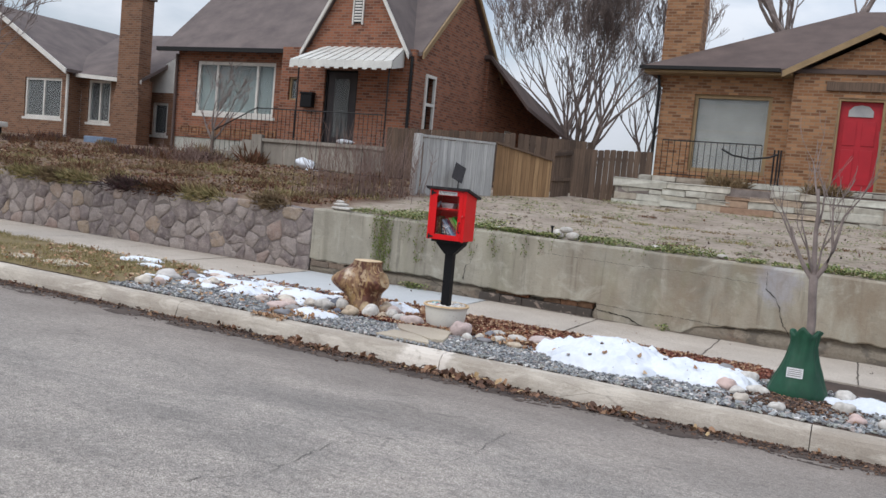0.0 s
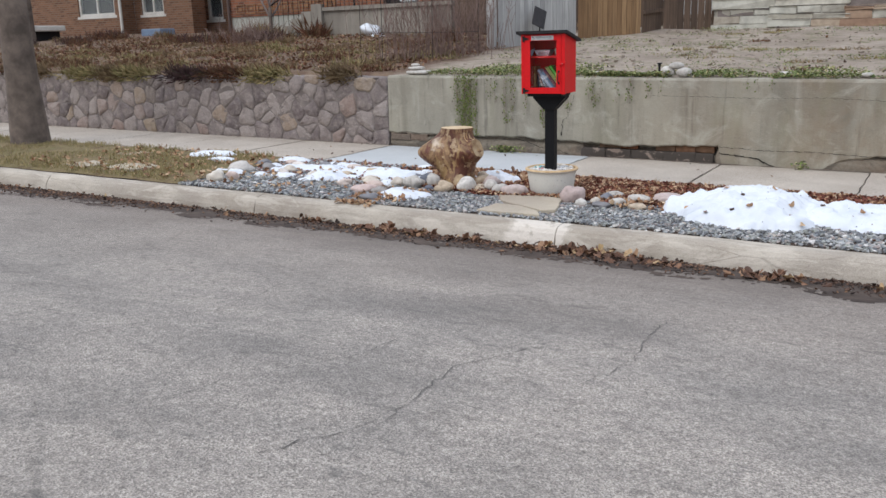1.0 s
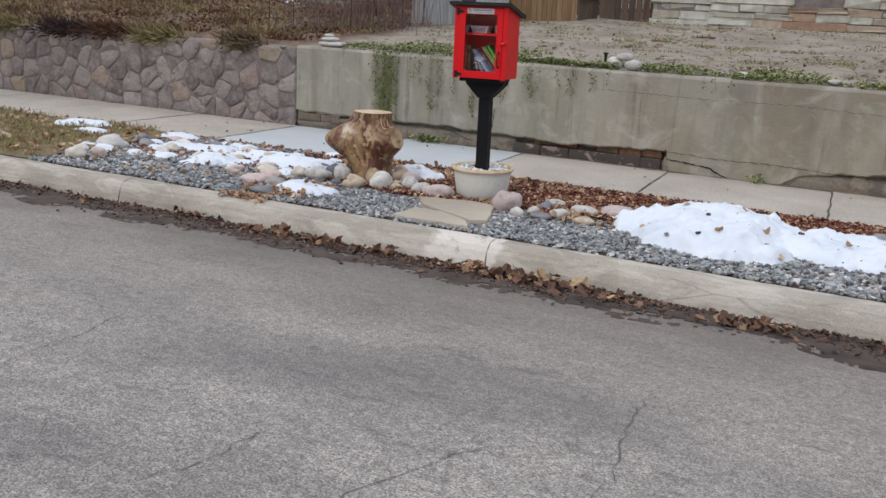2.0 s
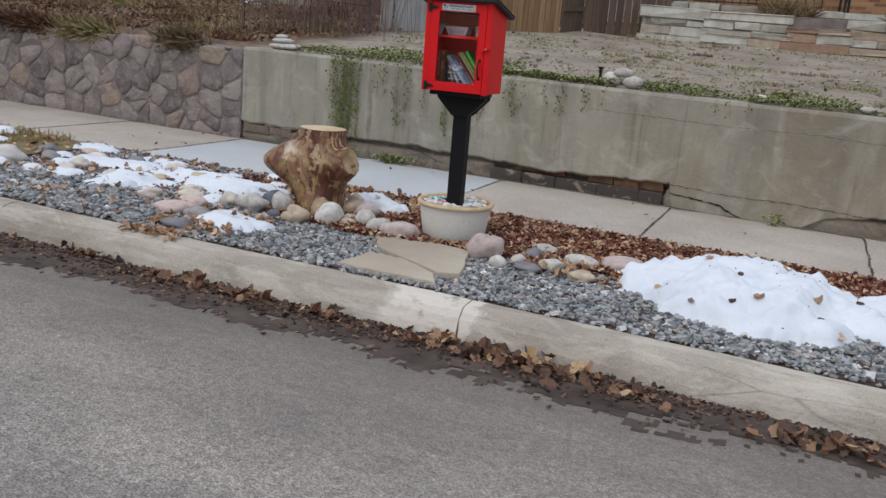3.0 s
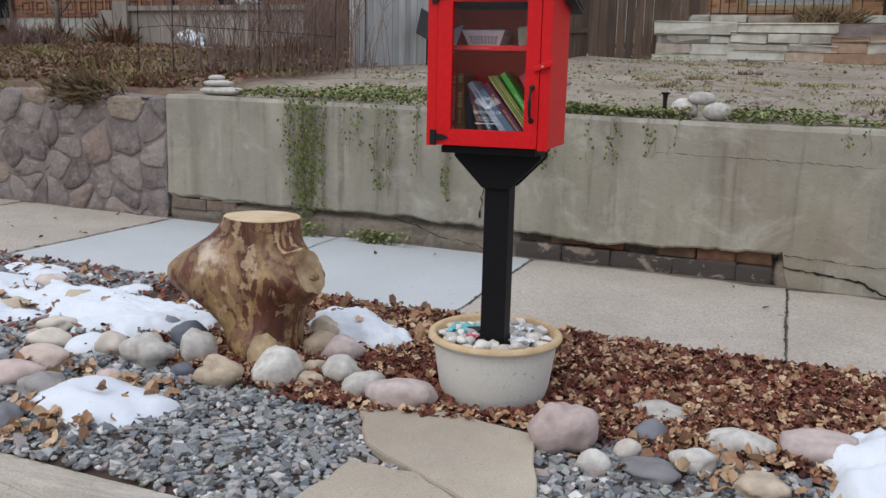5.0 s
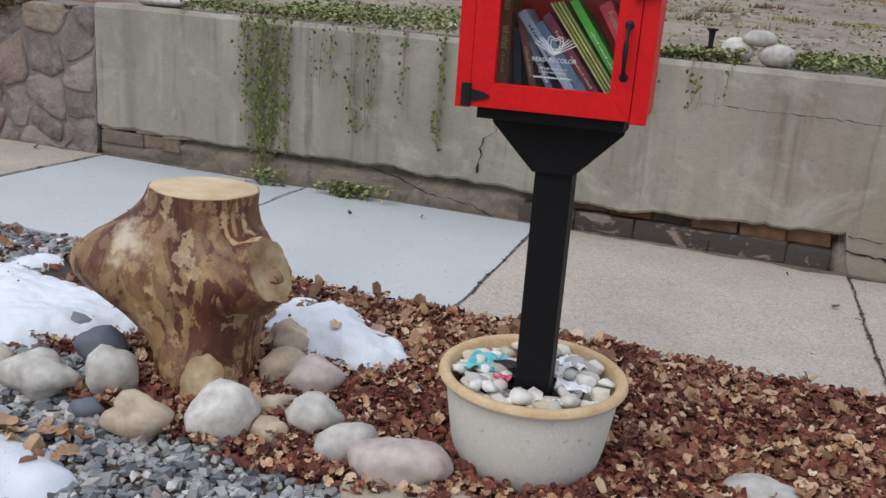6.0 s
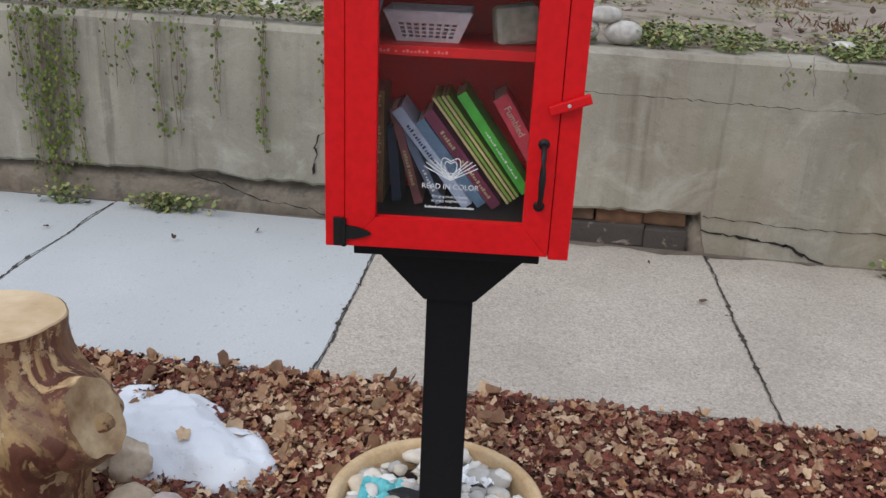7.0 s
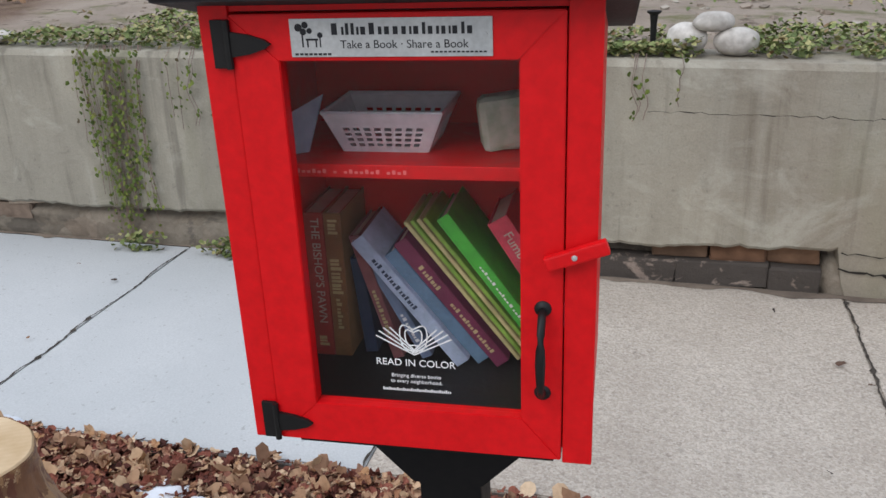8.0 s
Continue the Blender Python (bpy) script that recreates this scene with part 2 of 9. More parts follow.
def rubble():
    """Crumbled footing: stones and old mortar of several colours, damp and earthy."""
    k = Mat("rubble_footing", 0.95)
    w = k.n.new("ShaderNodeTexNoise")
    w.inputs["Scale"].default_value = 9.0
    k.l.new(k.pos, w.inputs["Vector"])
    off = k.n.new("ShaderNodeVectorMath")
    off.operation = "MULTIPLY_ADD"
    k.l.new(w.outputs["Color"], off.inputs[0])
    off.inputs[1].default_value = (0.10, 0.10, 0.10)
    k.l.new(k.pos, off.inputs[2])
    cell = k.cells(6.5, "Color", source=off.outputs[0], stretch=(0.8, 1, 1.7))
    c = k.ramp(k.axis(0, cell), [(0.0, lin((108, 95, 82))), (0.3, lin((150, 138, 123))), (0.55, lin((122, 101, 86))), (0.75, lin((138, 129, 116))), (1.0, lin((94, 85, 76)))])
    c = k.mix(k.mask(k.noise(1.6, 5), 0.30, 0.58), c, lin((136, 126, 112)))
    edge = k.cells(6.5, "Distance", "DISTANCE_TO_EDGE", off.outputs[0], (0.8, 1, 1.7))
    joint = k.ramp(edge, [(0.0, (1, 1, 1, 1)), (0.06, (0, 0, 0, 1))])
    c = k.mix(k.math("MULTIPLY", joint, 0.12), c, lin((84, 74, 65)))
    c = k.mix(0.5, c, k.ramp(k.noise(30, 6, 0.7), [(0.3, (0.45, 0.43, 0.41, 1)), (0.65, (1, 1, 1, 1))]), "MULTIPLY")
    blot = k.mask(k.noise(2.6, 6, 0.65, (1, 1, 1.6), warp=0.5), 0.53, 0.58)
    c = k.mix(k.math("MULTIPLY", blot, 0.62), c, lin((84, 78, 71)))
    k.color(c)
    k.bump(edge, 0.2, 0.02).bump(k.noise(24, 6, 0.7), 0.8, 0.012)
    return k.m


def charred_block():
    """Pinkish footing blocks with ragged soot-dark blotches."""
    k = Mat("blotched_block", 0.95)
    c = k.ramp(k.each(), [(0.0, lin((140, 124, 113))), (0.5, lin((158, 142, 130))), (1.0, lin((146, 128, 112)))])
    c = k.mix(0.5, c, k.ramp(k.noise(30, 6, 0.7), [(0.3, (0.5, 0.48, 0.46, 1)), (0.65, (1, 1, 1, 1))]), "MULTIPLY")
    blot = k.mask(k.noise(4.5, 6, 0.65, (1, 1, 1.5), warp=0.4), 0.42, 0.47)
    c = k.mix(k.math("MULTIPLY", blot, 0.9), c, lin((62, 57, 53)))
    k.color(c)
    k.bump(k.noise(24, 6, 0.7), 0.9, 0.012)
    return k.m


def field_stone():
    """Rough field stone: mauve, grey and tan by the stone, clouded and stained across each."""
    k = Mat("field_stone", 0.92)
    c = k.ramp(k.each(), [(0.0, lin((98, 88, 88))), (0.2, lin((138, 126, 123))), (0.38, lin((156, 145, 139))), (0.56, lin((114, 102, 100))), (0.74, lin((164, 153, 147))), (0.88, lin((150, 130, 121))), (0.97, lin((164, 146, 126))), (0.985, lin((132, 122, 118)))])
    c = k.mix(k.math("MULTIPLY", k.mask(k.noise(7, 6, 0.7), 0.44, 0.64), 0.55), c, lin((178, 166, 158)))
    c = k.mix(k.math("MULTIPLY", k.mask(k.noise(5, 6, 0.7, (1, 1, 1.5)), 0.54, 0.68), 0.6), c, lin((108, 95, 90)))
    c = k.mix(0.45, c, k.ramp(k.noise(40, 6, 0.7), [(0.3, (0.45, 0.43, 0.42, 1)), (0.62, (1, 1, 1, 1))]), "MULTIPLY")
    k.color(c)
    k.bump(k.noise(12, 7, 0.7), 1.0, 0.03).bump(k.noise(60, 4), 0.5, 0.006)
    return k.m


def brickwork(name, bricks, mortar, course=0.075, length=0.22):
    k = Mat(name, 0.85)
    flat = k.n.new("ShaderNodeCombineXYZ")
    k.l.new(k.math("ADD", k.axis(0), k.axis(1)), flat.inputs[0])
    k.l.new(k.axis(2), flat.inputs[1])
    t = k.n.new("ShaderNodeTexBrick")
    t.inputs["Scale"].default_value = 1.0
    t.inputs["Brick Width"].default_value, t.inputs["Row Height"].default_value = length, course
    t.inputs["Mortar Size"].default_value = 0.009
    t.inputs["Color1"].default_value, t.inputs["Color2"].default_value = (0, 0, 0, 1), (1, 1, 1, 1)
    t.inputs["Mortar"].default_value = (0.5, 0.5, 0.5, 1)
    t.inputs["Bias"].default_value = 0.0
    k.l.new(flat.outputs[0], t.inputs["Vector"])
    c = k.ramp(t.outputs["Color"], [(i / (len(bricks) - 1), lin(v)) for i, v in enumerate(bricks)])
    c = k.mix(0.4, c, k.ramp(k.noise(3, 6), [(0.3, (0.5, 0.48, 0.46, 1)), (0.7, (1, 1, 1, 1))]), "MULTIPLY")
    c = k.mix(t.outputs["Fac"], c, lin(mortar))
    k.color(c)
    k.bump(k.math("SUBTRACT", 1.0, t.outputs["Fac"]), 0.6, 0.01).bump(k.noise(60, 3), 0.3, 0.004)
    return k.m


def bark_patches():
    """Flaking plane-tree bark: overlapping plates of cream, tan, olive and red-brown."""
    k = Mat("flaking_bark", 0.55)
    src = k.local()
    w = k.n.new("ShaderNodeTexNoise")
    w.inputs["Scale"].default_value = 8.0
    w.inputs["Detail"].default_value = 6.0
    w.inputs["Roughness"].default_value = 0.62
    k.l.new(src, w.inputs["Vector"])
    off = k.n.new("ShaderNodeVectorMath")
    off.operation = "MULTIPLY_ADD"
    k.l.new(w.outputs["Color"], off.inputs[0])
    off.inputs[1].default_value = (0.30, 0.30, 0.30)
    k.l.new(src, off.inputs[2])
    j = off.outputs[0]
    plates = k.cells(6.2, "Color", source=j, stretch=(1, 1, 0.55))
    small = k.cells(19, "Color", source=j, stretch=(1, 1, 0.5))
    seam = k.cells(6.2, "Distance", "DISTANCE_TO_EDGE", j, (1, 1, 0.55))
    stops = [(0.0, lin((156, 130, 96))), (0.16, lin((108, 68, 52))), (0.36, lin((140, 112, 80))), (0.50, lin((92, 56, 45))), (0.66, lin((168, 136, 102))), (0.78, lin((126, 86, 62))), (0.92, lin((202, 176, 140)))]
    flow = k.noise(4.6, 6, 0.66, (1, 1, 0.45), src, 1.1)
    c = k.ramp(flow, [(0.30, lin((84, 49, 38))), (0.40, lin((102, 60, 44))), (0.412, lin((176, 144, 100))), (0.50, lin((156, 126, 86))), (0.512, lin((110, 66, 48))), (0.59, lin((86, 50, 39))), (0.602, lin((182, 148, 104))), (0.70, lin((220, 194, 152)))])
    chips_ = k.math("GREATER_THAN", k.axis(2, small), 0.60)
    lifted = k.math("GREATER_THAN", k.axis(1, plates), 0.45)
    c = k.mix(k.math("MULTIPLY", lifted, 0.5), c, k.ramp(k.axis(0, plates), stops, True))
    streak = k.mask(k.noise(5.0, 5, 0.6, (1, 1, 0.35), src, 0.8), 0.485, 0.56)
    c = k.mix(k.math("MULTIPLY", streak, 0.45), c, lin((90, 52, 42)))
    c = k.mix(k.math("MULTIPLY", chips_, 0.62), c, k.ramp(k.axis(1, small), stops, True))
    grime = k.mask(k.noise(3.2, 6, 0.65, (1, 1, 0.6), src), 0.46, 0.66)
    c = k.mix(k.math("MULTIPLY", grime, 0.18), c, lin((104, 70, 50)))
    c = k.mix(k.math("MULTIPLY", k.ramp(seam, [(0.0, (1, 1, 1, 1)), (0.018, (0, 0, 0, 1))]), 0.35), c, lin((64, 40, 32)))
    # a bleached patch on the shoulder above the western limb
    px_ = k.n.new("ShaderNodeVectorMath")
    px_.operation = "DISTANCE"
    k.l.new(src, px_.inputs[0])
    px_.inputs[1].default_value = (-5.27, 8.66, 0.33)
    white_ = k.ramp(k.math("ADD", px_.outputs["Value"], k.math("MULTIPLY", k.noise(11, 5, 0.65, source=src), 0.22)), [(0.150, (1, 1, 1, 1)), (0.195, (0, 0, 0, 1))])
    c = k.mix(k.math("MULTIPLY", white_, 0.6), c, lin((226, 212, 194)))
    c = k.mix(0.25, c, k.ramp(k.noise(36, 6, 0.65, source=src, stretch=(1, 1, 0.4)), [(0.3, (0.42, 0.38, 0.36, 1)), (0.6, (1, 1, 1, 1))]), "MULTIPLY")
    k.color(c)
    k.bump(k.axis(0, plates), 0.8, 0.012).bump(k.noise(55, 5, source=src), 0.5, 0.005)
    return k.m


def end_grain():
    k = Mat("end_grain", 0.65)
    src = k.local()
    w = k.n.new("ShaderNodeTexWave")
    w.wave_type, w.rings_direction = "RINGS", "Z"
    w.inputs["Scale"].default_value, w.inputs["Distortion"].default_value = 22, 2.5
    k.l.new(src, w.inputs["Vector"])
    c = k.mix(k.mask(k.noise(9, 5, source=src), 0.35, 0.7), lin((216, 192, 158)), lin((188, 160, 122)))
    c = k.mix(k.math("MULTIPLY", w.outputs["Fac"], 0.07), c, lin((150, 108, 64)))
    k.color(c)
    k.bump(k.noise(120, 3, source=src, stretch=(1, 6, 1)), 0.3, 0.003)
    return k.m


def clear_glass(name="clear_glass"):
    k = Mat(name, 0.02, spec=0.5)
    k.b.inputs["Transmission Weight"].default_value = 1.0
    k.b.inputs["IOR"].default_value = 1.27
    k.color((0.98, 0.98, 0.985, 1))
    return k.m


def snow():
    k = Mat("old_snow", 0.6)
    n = k.noise(14, 6, 0.6)
    c = k.mix(k.mask(k.noise(2.4, 5), 0.45, 0.75), lin((222, 225, 230)), lin((206, 211, 220)))
    specks = k.mask(k.noise(75, 2, 0.5), 0.71, 0.75)
    c = k.mix(k.math("MULTIPLY", specks, 0.5), c, lin((150, 135, 120)))
    k.color(c)
    k.bump(n, 0.28, 0.02).bump(k.noise(110, 3), 0.35, 0.004)
    return k.m


def boards(name, a, b, dark):
    k = Mat(name, 0.85)
    c = k.ramp(k.each(), [(0, lin(a)), (1, lin(b))])
    g = k.noise(1.0, 5, 0.6, (40, 40, 1.6))
    c = k.mix(k.math("MULTIPLY", k.mask(g, 0.42, 0.7), 0.6), c, lin(dark))
    low = k.mask(k.noise(1.2, 4), 0.5, 0.75)
    c = k.mix(k.math("MULTIPLY", low, 0.35), c, lin(dark))
    k.color(c)
    k.bump(g, 0.4, 0.005)
    return k.m


M = dict(
    asphalt=asphalt(),
    crack=plain("crack_fill", (116, 111, 106), (92, 88, 84), 12, 0.95),
    kerb=concrete("kerb_concrete", (198, 187, 172), (174, 163, 150), (126, 113, 99), pit=0.9, stain_amount=0.6, grit=0.45, repair=-3.58, drawn=True),
    walk_old=concrete("old_walk_concrete", (200, 188, 174), (183, 171, 158), (154, 141, 128), pit=0.8, stain_amount=0.55, grit=0.5, aggregate=True),
    walk_new=concrete("new_walk_concrete", (194, 195, 195), (186, 188, 188), (168, 171, 172), pit=0.12, stain_amount=0.35),
    wall=concrete("weathered_wall_concrete", (171, 164, 148), (147, 141, 128), (105, 99, 87), True, True, 0.6),
    footing=rubble(),
    gap=plain("dark_gap", (44, 39, 35), (34, 31, 28), 8, 0.95),
    soil=plain("damp_soil", (86, 70, 60), (62, 50, 44), 3.0, 0.95, 0.7, 40),
    gutter=plain("gutter_silt", (94, 80, 71), (60, 49, 43), 5.0, 0.92, 1.0, 36),
    snow=snow(), bark=bark_patches(), grain=end_grain(), glass=clear_glass(),
    gravel=scattered("crushed_gravel", [(0.0, (92, 93, 97)), (0.22, (138, 141, 145)), (0.42, (166, 168, 168)), (0.56, (120, 116, 114)), (0.68, (158, 160, 152)), (0.80, (182, 182, 181)), (0.90, (160, 144, 138)), (0.97, (232, 230, 227)), (1.0, (176, 158, 140))], 0.75, 60, 0.5, False, 0.40),
    mulch=scattered("bark_mulch", [(0.0, (74, 41, 35)), (0.25, (122, 68, 55)), (0.5, (150, 90, 72)), (0.68, (88, 50, 42)), (0.85, (136, 80, 64)), (1.0, (176, 132, 108))], 0.9, 70, 0.9, False, 0.55),
    litter=scattered("leaf_fragments", [(0.0, (120, 84, 64)), (0.3, (178, 142, 112)), (0.55, (212, 182, 150)), (0.72, (150, 104, 74)), (0.88, (190, 148, 108)), (1.0, (226, 204, 176))], 0.75, 60, 0.3, False, 0.3),
    leaves=scattered("dry_leaves", [(0.0, (112, 80, 60)), (0.3, (158, 120, 92)), (0.6, (190, 156, 122)), (0.8, (210, 182, 150)), (1.0, (166, 116, 78))], 0.75, 50),
    heap_leaves=scattered("brown_leaves", [(0.0, (74, 54, 44)), (0.35, (112, 80, 62)), (0.65, (140, 104, 80)), (0.88, (172, 138, 108)), (1.0, (190, 164, 122))], 0.75, 50),
    bed_litter=scattered("bed_litter", [(0.0, (84, 58, 46)), (0.3, (124, 84, 64)), (0.55, (146, 116, 88)), (0.75, (112, 106, 72)), (0.9, (170, 142, 112)), (1.0, (96, 66, 54))], 0.85, 40),
    dark_leaves=scattered("sodden_leaves", [(0.0, (50, 40, 35)), (0.45, (82, 62, 52)), (0.8, (110, 82, 65)), (1.0, (146, 112, 84))], 0.7, 50),
    river=scattered("river_stone", [(0.0, (206, 200, 194)), (0.16, (216, 204, 188)), (0.32, (206, 178, 170)), (0.48, (228, 222, 214)), (0.62, (196, 184, 170)), (0.72, (118, 120, 128)), (0.80, (204, 184, 154)), (1.0, (222, 206, 200))], 0.65, 17, 0.5, True, 0.42),
    pebble=scattered("pot_pebble", [(0.0, (176, 172, 168)), (0.25, (214, 206, 196)), (0.5, (236, 232, 226)), (0.68, (206, 194, 176)), (0.80, (150, 148, 148)), (0.88, (214, 196, 172)), (1.0, (240, 237, 233))], 0.65, 30, 0.3, True, 0.35),
    ivy=scattered("ivy_leaf", [(0.0, (78, 92, 50)), (0.4, (116, 130, 74)), (0.7, (146, 152, 98)), (0.88, (176, 168, 118)), (1.0, (124, 98, 70))], 0.75, 40),
    ivy_dry=scattered("withered_ivy", [(0.0, (70, 86, 34)), (0.5, (100, 116, 46)), (0.85, (124, 132, 62)), (1.0, (82, 66, 50))], 0.8, 40),
    grass=scattered("winter_grass", [(0.0, (120, 114, 72)), (0.35, (154, 140, 96)), (0.7, (174, 154, 112)), (1.0, (108, 108, 62))], 0.85, 30, 0.0),
    twig=plain("grey_twig", (146, 132, 126), (114, 102, 97), 6, 0.9, 0.4, 60),
    red_twig=plain("red_brown_twig", (144, 120, 110), (110, 90, 83), 6, 0.9, 0.3, 60),
    trunk=plain("furrowed_bark", (122, 108, 98), (86, 76, 69), 5, 0.95, 0.9, 26),
)
# box and its stand
M.update(
    red=plain("red_paint", (224, 14, 23), (219, 12, 20), 6, 0.45, 0.05, 70, spec=0.3),
    black=plain("black_paint", (14, 14, 18), (11, 11, 14), 5, 0.6, 0.1, 60, spec=0.25),
    iron=plain("black_iron", (26, 26, 27), (34, 33, 33), 12, 0.5, 0.15, 120, metal=0.3),
    roofing=plain("dark_roofing", (58, 54, 56), (42, 40, 42), 9, 0.75, 0.3, 160),
    steel=plain("brushed_steel", (206, 208, 208), (190, 193, 194), 14, 0.38, 0.05, 200, metal=0.35),
    ink=plain("black_ink", (32, 33, 38), None, 9, 0.6, 0.0),
    white=plain("white_vinyl", (238, 238, 238), None, 9, 0.6, 0.0),
    plastic=plain("white_plastic", (225, 222, 226), (214, 210, 216), 9, 0.45, 0.03),
    glaze=concrete("pale_pot", (228, 225, 216), (218, 215, 205), (186, 180, 166), pit=0.1, stain_amount=0.3),
    rim=plain("bare_clay_rim", (216, 188, 150), (198, 164, 122), 14, 0.75, 0.25, 90),
    flag=concrete("sandstone_flag", (200, 187, 166), (178, 165, 148), (148, 131, 113), pit=0.5, stain_amount=0.6, grit=0.35),
)
# houses and yard
M.update(
    brick_l=brickwork("dark_red_brick", [(104, 62, 45), (142, 86, 61), (158, 102, 75), (120, 74, 54)], (130, 110, 97)),
    brick_r=brickwork("buff_brick", [(110, 74, 50), (146, 101, 68), (172, 128, 92), (124, 82, 56)], (140, 118, 96)),
    brick_n=brickwork("brown_brick", [(106, 74, 55), (130, 91, 66), (142, 102, 77), (116, 79, 58)], (126, 110, 96)),
    shingle=plain("brown_shingle", (104, 88, 82), (84, 71, 67), 1.5, 0.92, 0.8, 34),
    shingle_g=plain("grey_shingle", (116, 104, 100), (94, 84, 82), 1.5, 0.92, 0.8, 34),
    paint=plain("white_paint", (226, 222, 214), (206, 202, 194), 3, 0.6, 0.08),
    tan_paint=plain("tan_paint", (158, 132, 96), (138, 115, 84), 4, 0.65, 0.08),
    found=concrete("painted_foundation", (186, 184, 174), (170, 168, 158), (120, 118, 110), True, False, 0.3),
    porch=concrete("stained_porch_concrete", (164, 156, 144), (142, 134, 124), (106, 97, 88), True, False, 0.4, 0.6),
    awning=plain("white_sheet_metal", (224, 222, 214), (204, 202, 196), 3, 0.45, 0.05),
    # near-black: painted shade of rooms behind glass and vent, also the trailer's colour
    dark=plain("room_shade_and_black", (20, 20, 22), (28, 27, 28), 4, 0.8, 0.0),
    blind=plain("white_blind", (172, 170, 168), (150, 149, 149), 3, 0.6, 0.05),
    curtain=plain("grey_green_curtain", (132, 146, 144), (112, 126, 126), 3, 0.8, 0.05),
    shade_cloth=plain("warm_grey_cloth", (176, 168, 160), (152, 146, 140), 3, 0.8, 0.05),
    pane=None,
    fence_w=boards("bleached_board", (198, 197, 194), (166, 165, 164), (116, 113, 109)),
    fence_t=boards("tan_board", (166, 134, 98), (132, 102, 72), (80, 60, 44)),
    fence_d=boards("weathered_board", (112, 92, 77), (80, 65, 55), (46, 39, 34)),
    block=scattered("terrace_stone", [(0.0, (206, 204, 192)), (0.4, (190, 186, 174)), (0.7, (168, 162, 150)), (0.88, (200, 194, 180)), (1.0, (160, 146, 130))], 0.9, 7, 0.9, True, 0.55),
    block_brown=scattered("brown_terrace_stone", [(0.0, (150, 116, 96)), (0.4, (172, 146, 124)), (0.7, (136, 108, 90)), (1.0, (186, 168, 148))], 0.9, 9, 0.7, True, 0.5),
    stone=field_stone(),
    charred=charred_block(),
    mortar=plain("grey_mortar", (142, 131, 126), (108, 99, 94), 4, 0.95, 0.8, 40),
    old_brick=scattered("rubble_brick", [(0.0, (116, 76, 54)), (0.35, (128, 98, 76)), (0.6, (98, 66, 48)), (0.8, (132, 108, 88)), (1.0, (84, 62, 48))], 0.95, 11, 0.8, True, 0.75),
    yard=None,
    ledge_stone=scattered("rubble_ledge", [(0.0, (132, 118, 104)), (0.4, (156, 143, 127)), (0.7, (140, 116, 98)), (1.0, (116, 106, 96))], 0.95, 22, 0.8, True, 0.55),
    bag=plain("green_tarpaulin", (30, 82, 58), (22, 64, 46), 5, 0.55, 0.2, 30),
)


def yard_soil():
    k = Mat("bare_yard_soil", 0.95)
    c = k.mix(k.mask(k.noise(0.9, 6, 0.62), 0.36, 0.66), lin((168, 154, 140)), lin((138, 124, 111)))
    c = k.mix(k.mask(k.noise(3.0, 6, 0.65, (1, 1.6, 1)), 0.52, 0.66), c, lin((116, 112, 82)))
    c = k.mix(k.mask(k.noise(6.0, 5, 0.65), 0.60, 0.70), c, lin((92, 78, 66)))
    # mulched beds of the neighbouring lot, west of its boundary
    bed = k.mask(k.math("ADD", k.math("MULTIPLY", k.axis(0), -0.1), k.math("MULTIPLY", k.noise(0.8, 4), 0.12)), 0.80, 0.84)
    mul = k.mix(k.mask(k.noise(5, 6, 0.7), 0.4, 0.62), lin((100, 74, 60)), lin((124, 102, 82)))
    c = k.mix(k.math("MULTIPLY", bed, 0.85), c, mul)
    k.color(c)
    k.bump(k.noise(9, 7, 0.7), 0.8, 0.05).bump(k.noise(60, 4), 0.5, 0.01)
    return k.m


def window_pane():
    k = Mat("window_pane", 0.04, spec=0.6)
    k.b.inputs["Transmission Weight"].default_value = 0.95
    k.b.inputs["IOR"].default_value = 1.22
    k.color((0.85, 0.88, 0.88, 1))
    return k.m


M["yard"], M["pane"] = yard_soil(), window_pane()

# ---- building helpers ----
def g(x):
    """The street falls gently towards +x."""
    return -0.0135 * (max(-60.0, min(60.0, x)) + 4.0)


def put_mesh(name, bm, material, smooth=False):
    me = bpy.data.meshes.new(name)
    bm.normal_update()
    bm.to_mesh(me)
    bm.free()
    me.materials.append(material)
    if smooth:
        me.polygons.foreach_set("use_smooth", [True] * len(me.polygons))
    return new(name, me)


def world_of(o):
    if o is None:
        return Matrix.Identity(4)
    return world_of(o.parent) @ o.matrix_parent_inverse @ o.matrix_basis


def part(name, bm, material, parent, label="", smooth=False):
    ob = put_mesh(name, bm, material, smooth)
    ob.parent = parent
    ob.matrix_parent_inverse = world_of(parent).inverted()
    if label:
        ob["label"] = label
    return ob


def thing(name, label, category, group="", kind="", at=(0, 0, 0)):
    ob = new(name)
    ob.empty_display_size = 0.1
    ob.location = at
    return tagged(ob, label, category, group, kind)


def structure(name, bm, material, label, category, smooth=False):
    return tagged(put_mesh(name, bm, material, smooth), label, category, "", "structure")


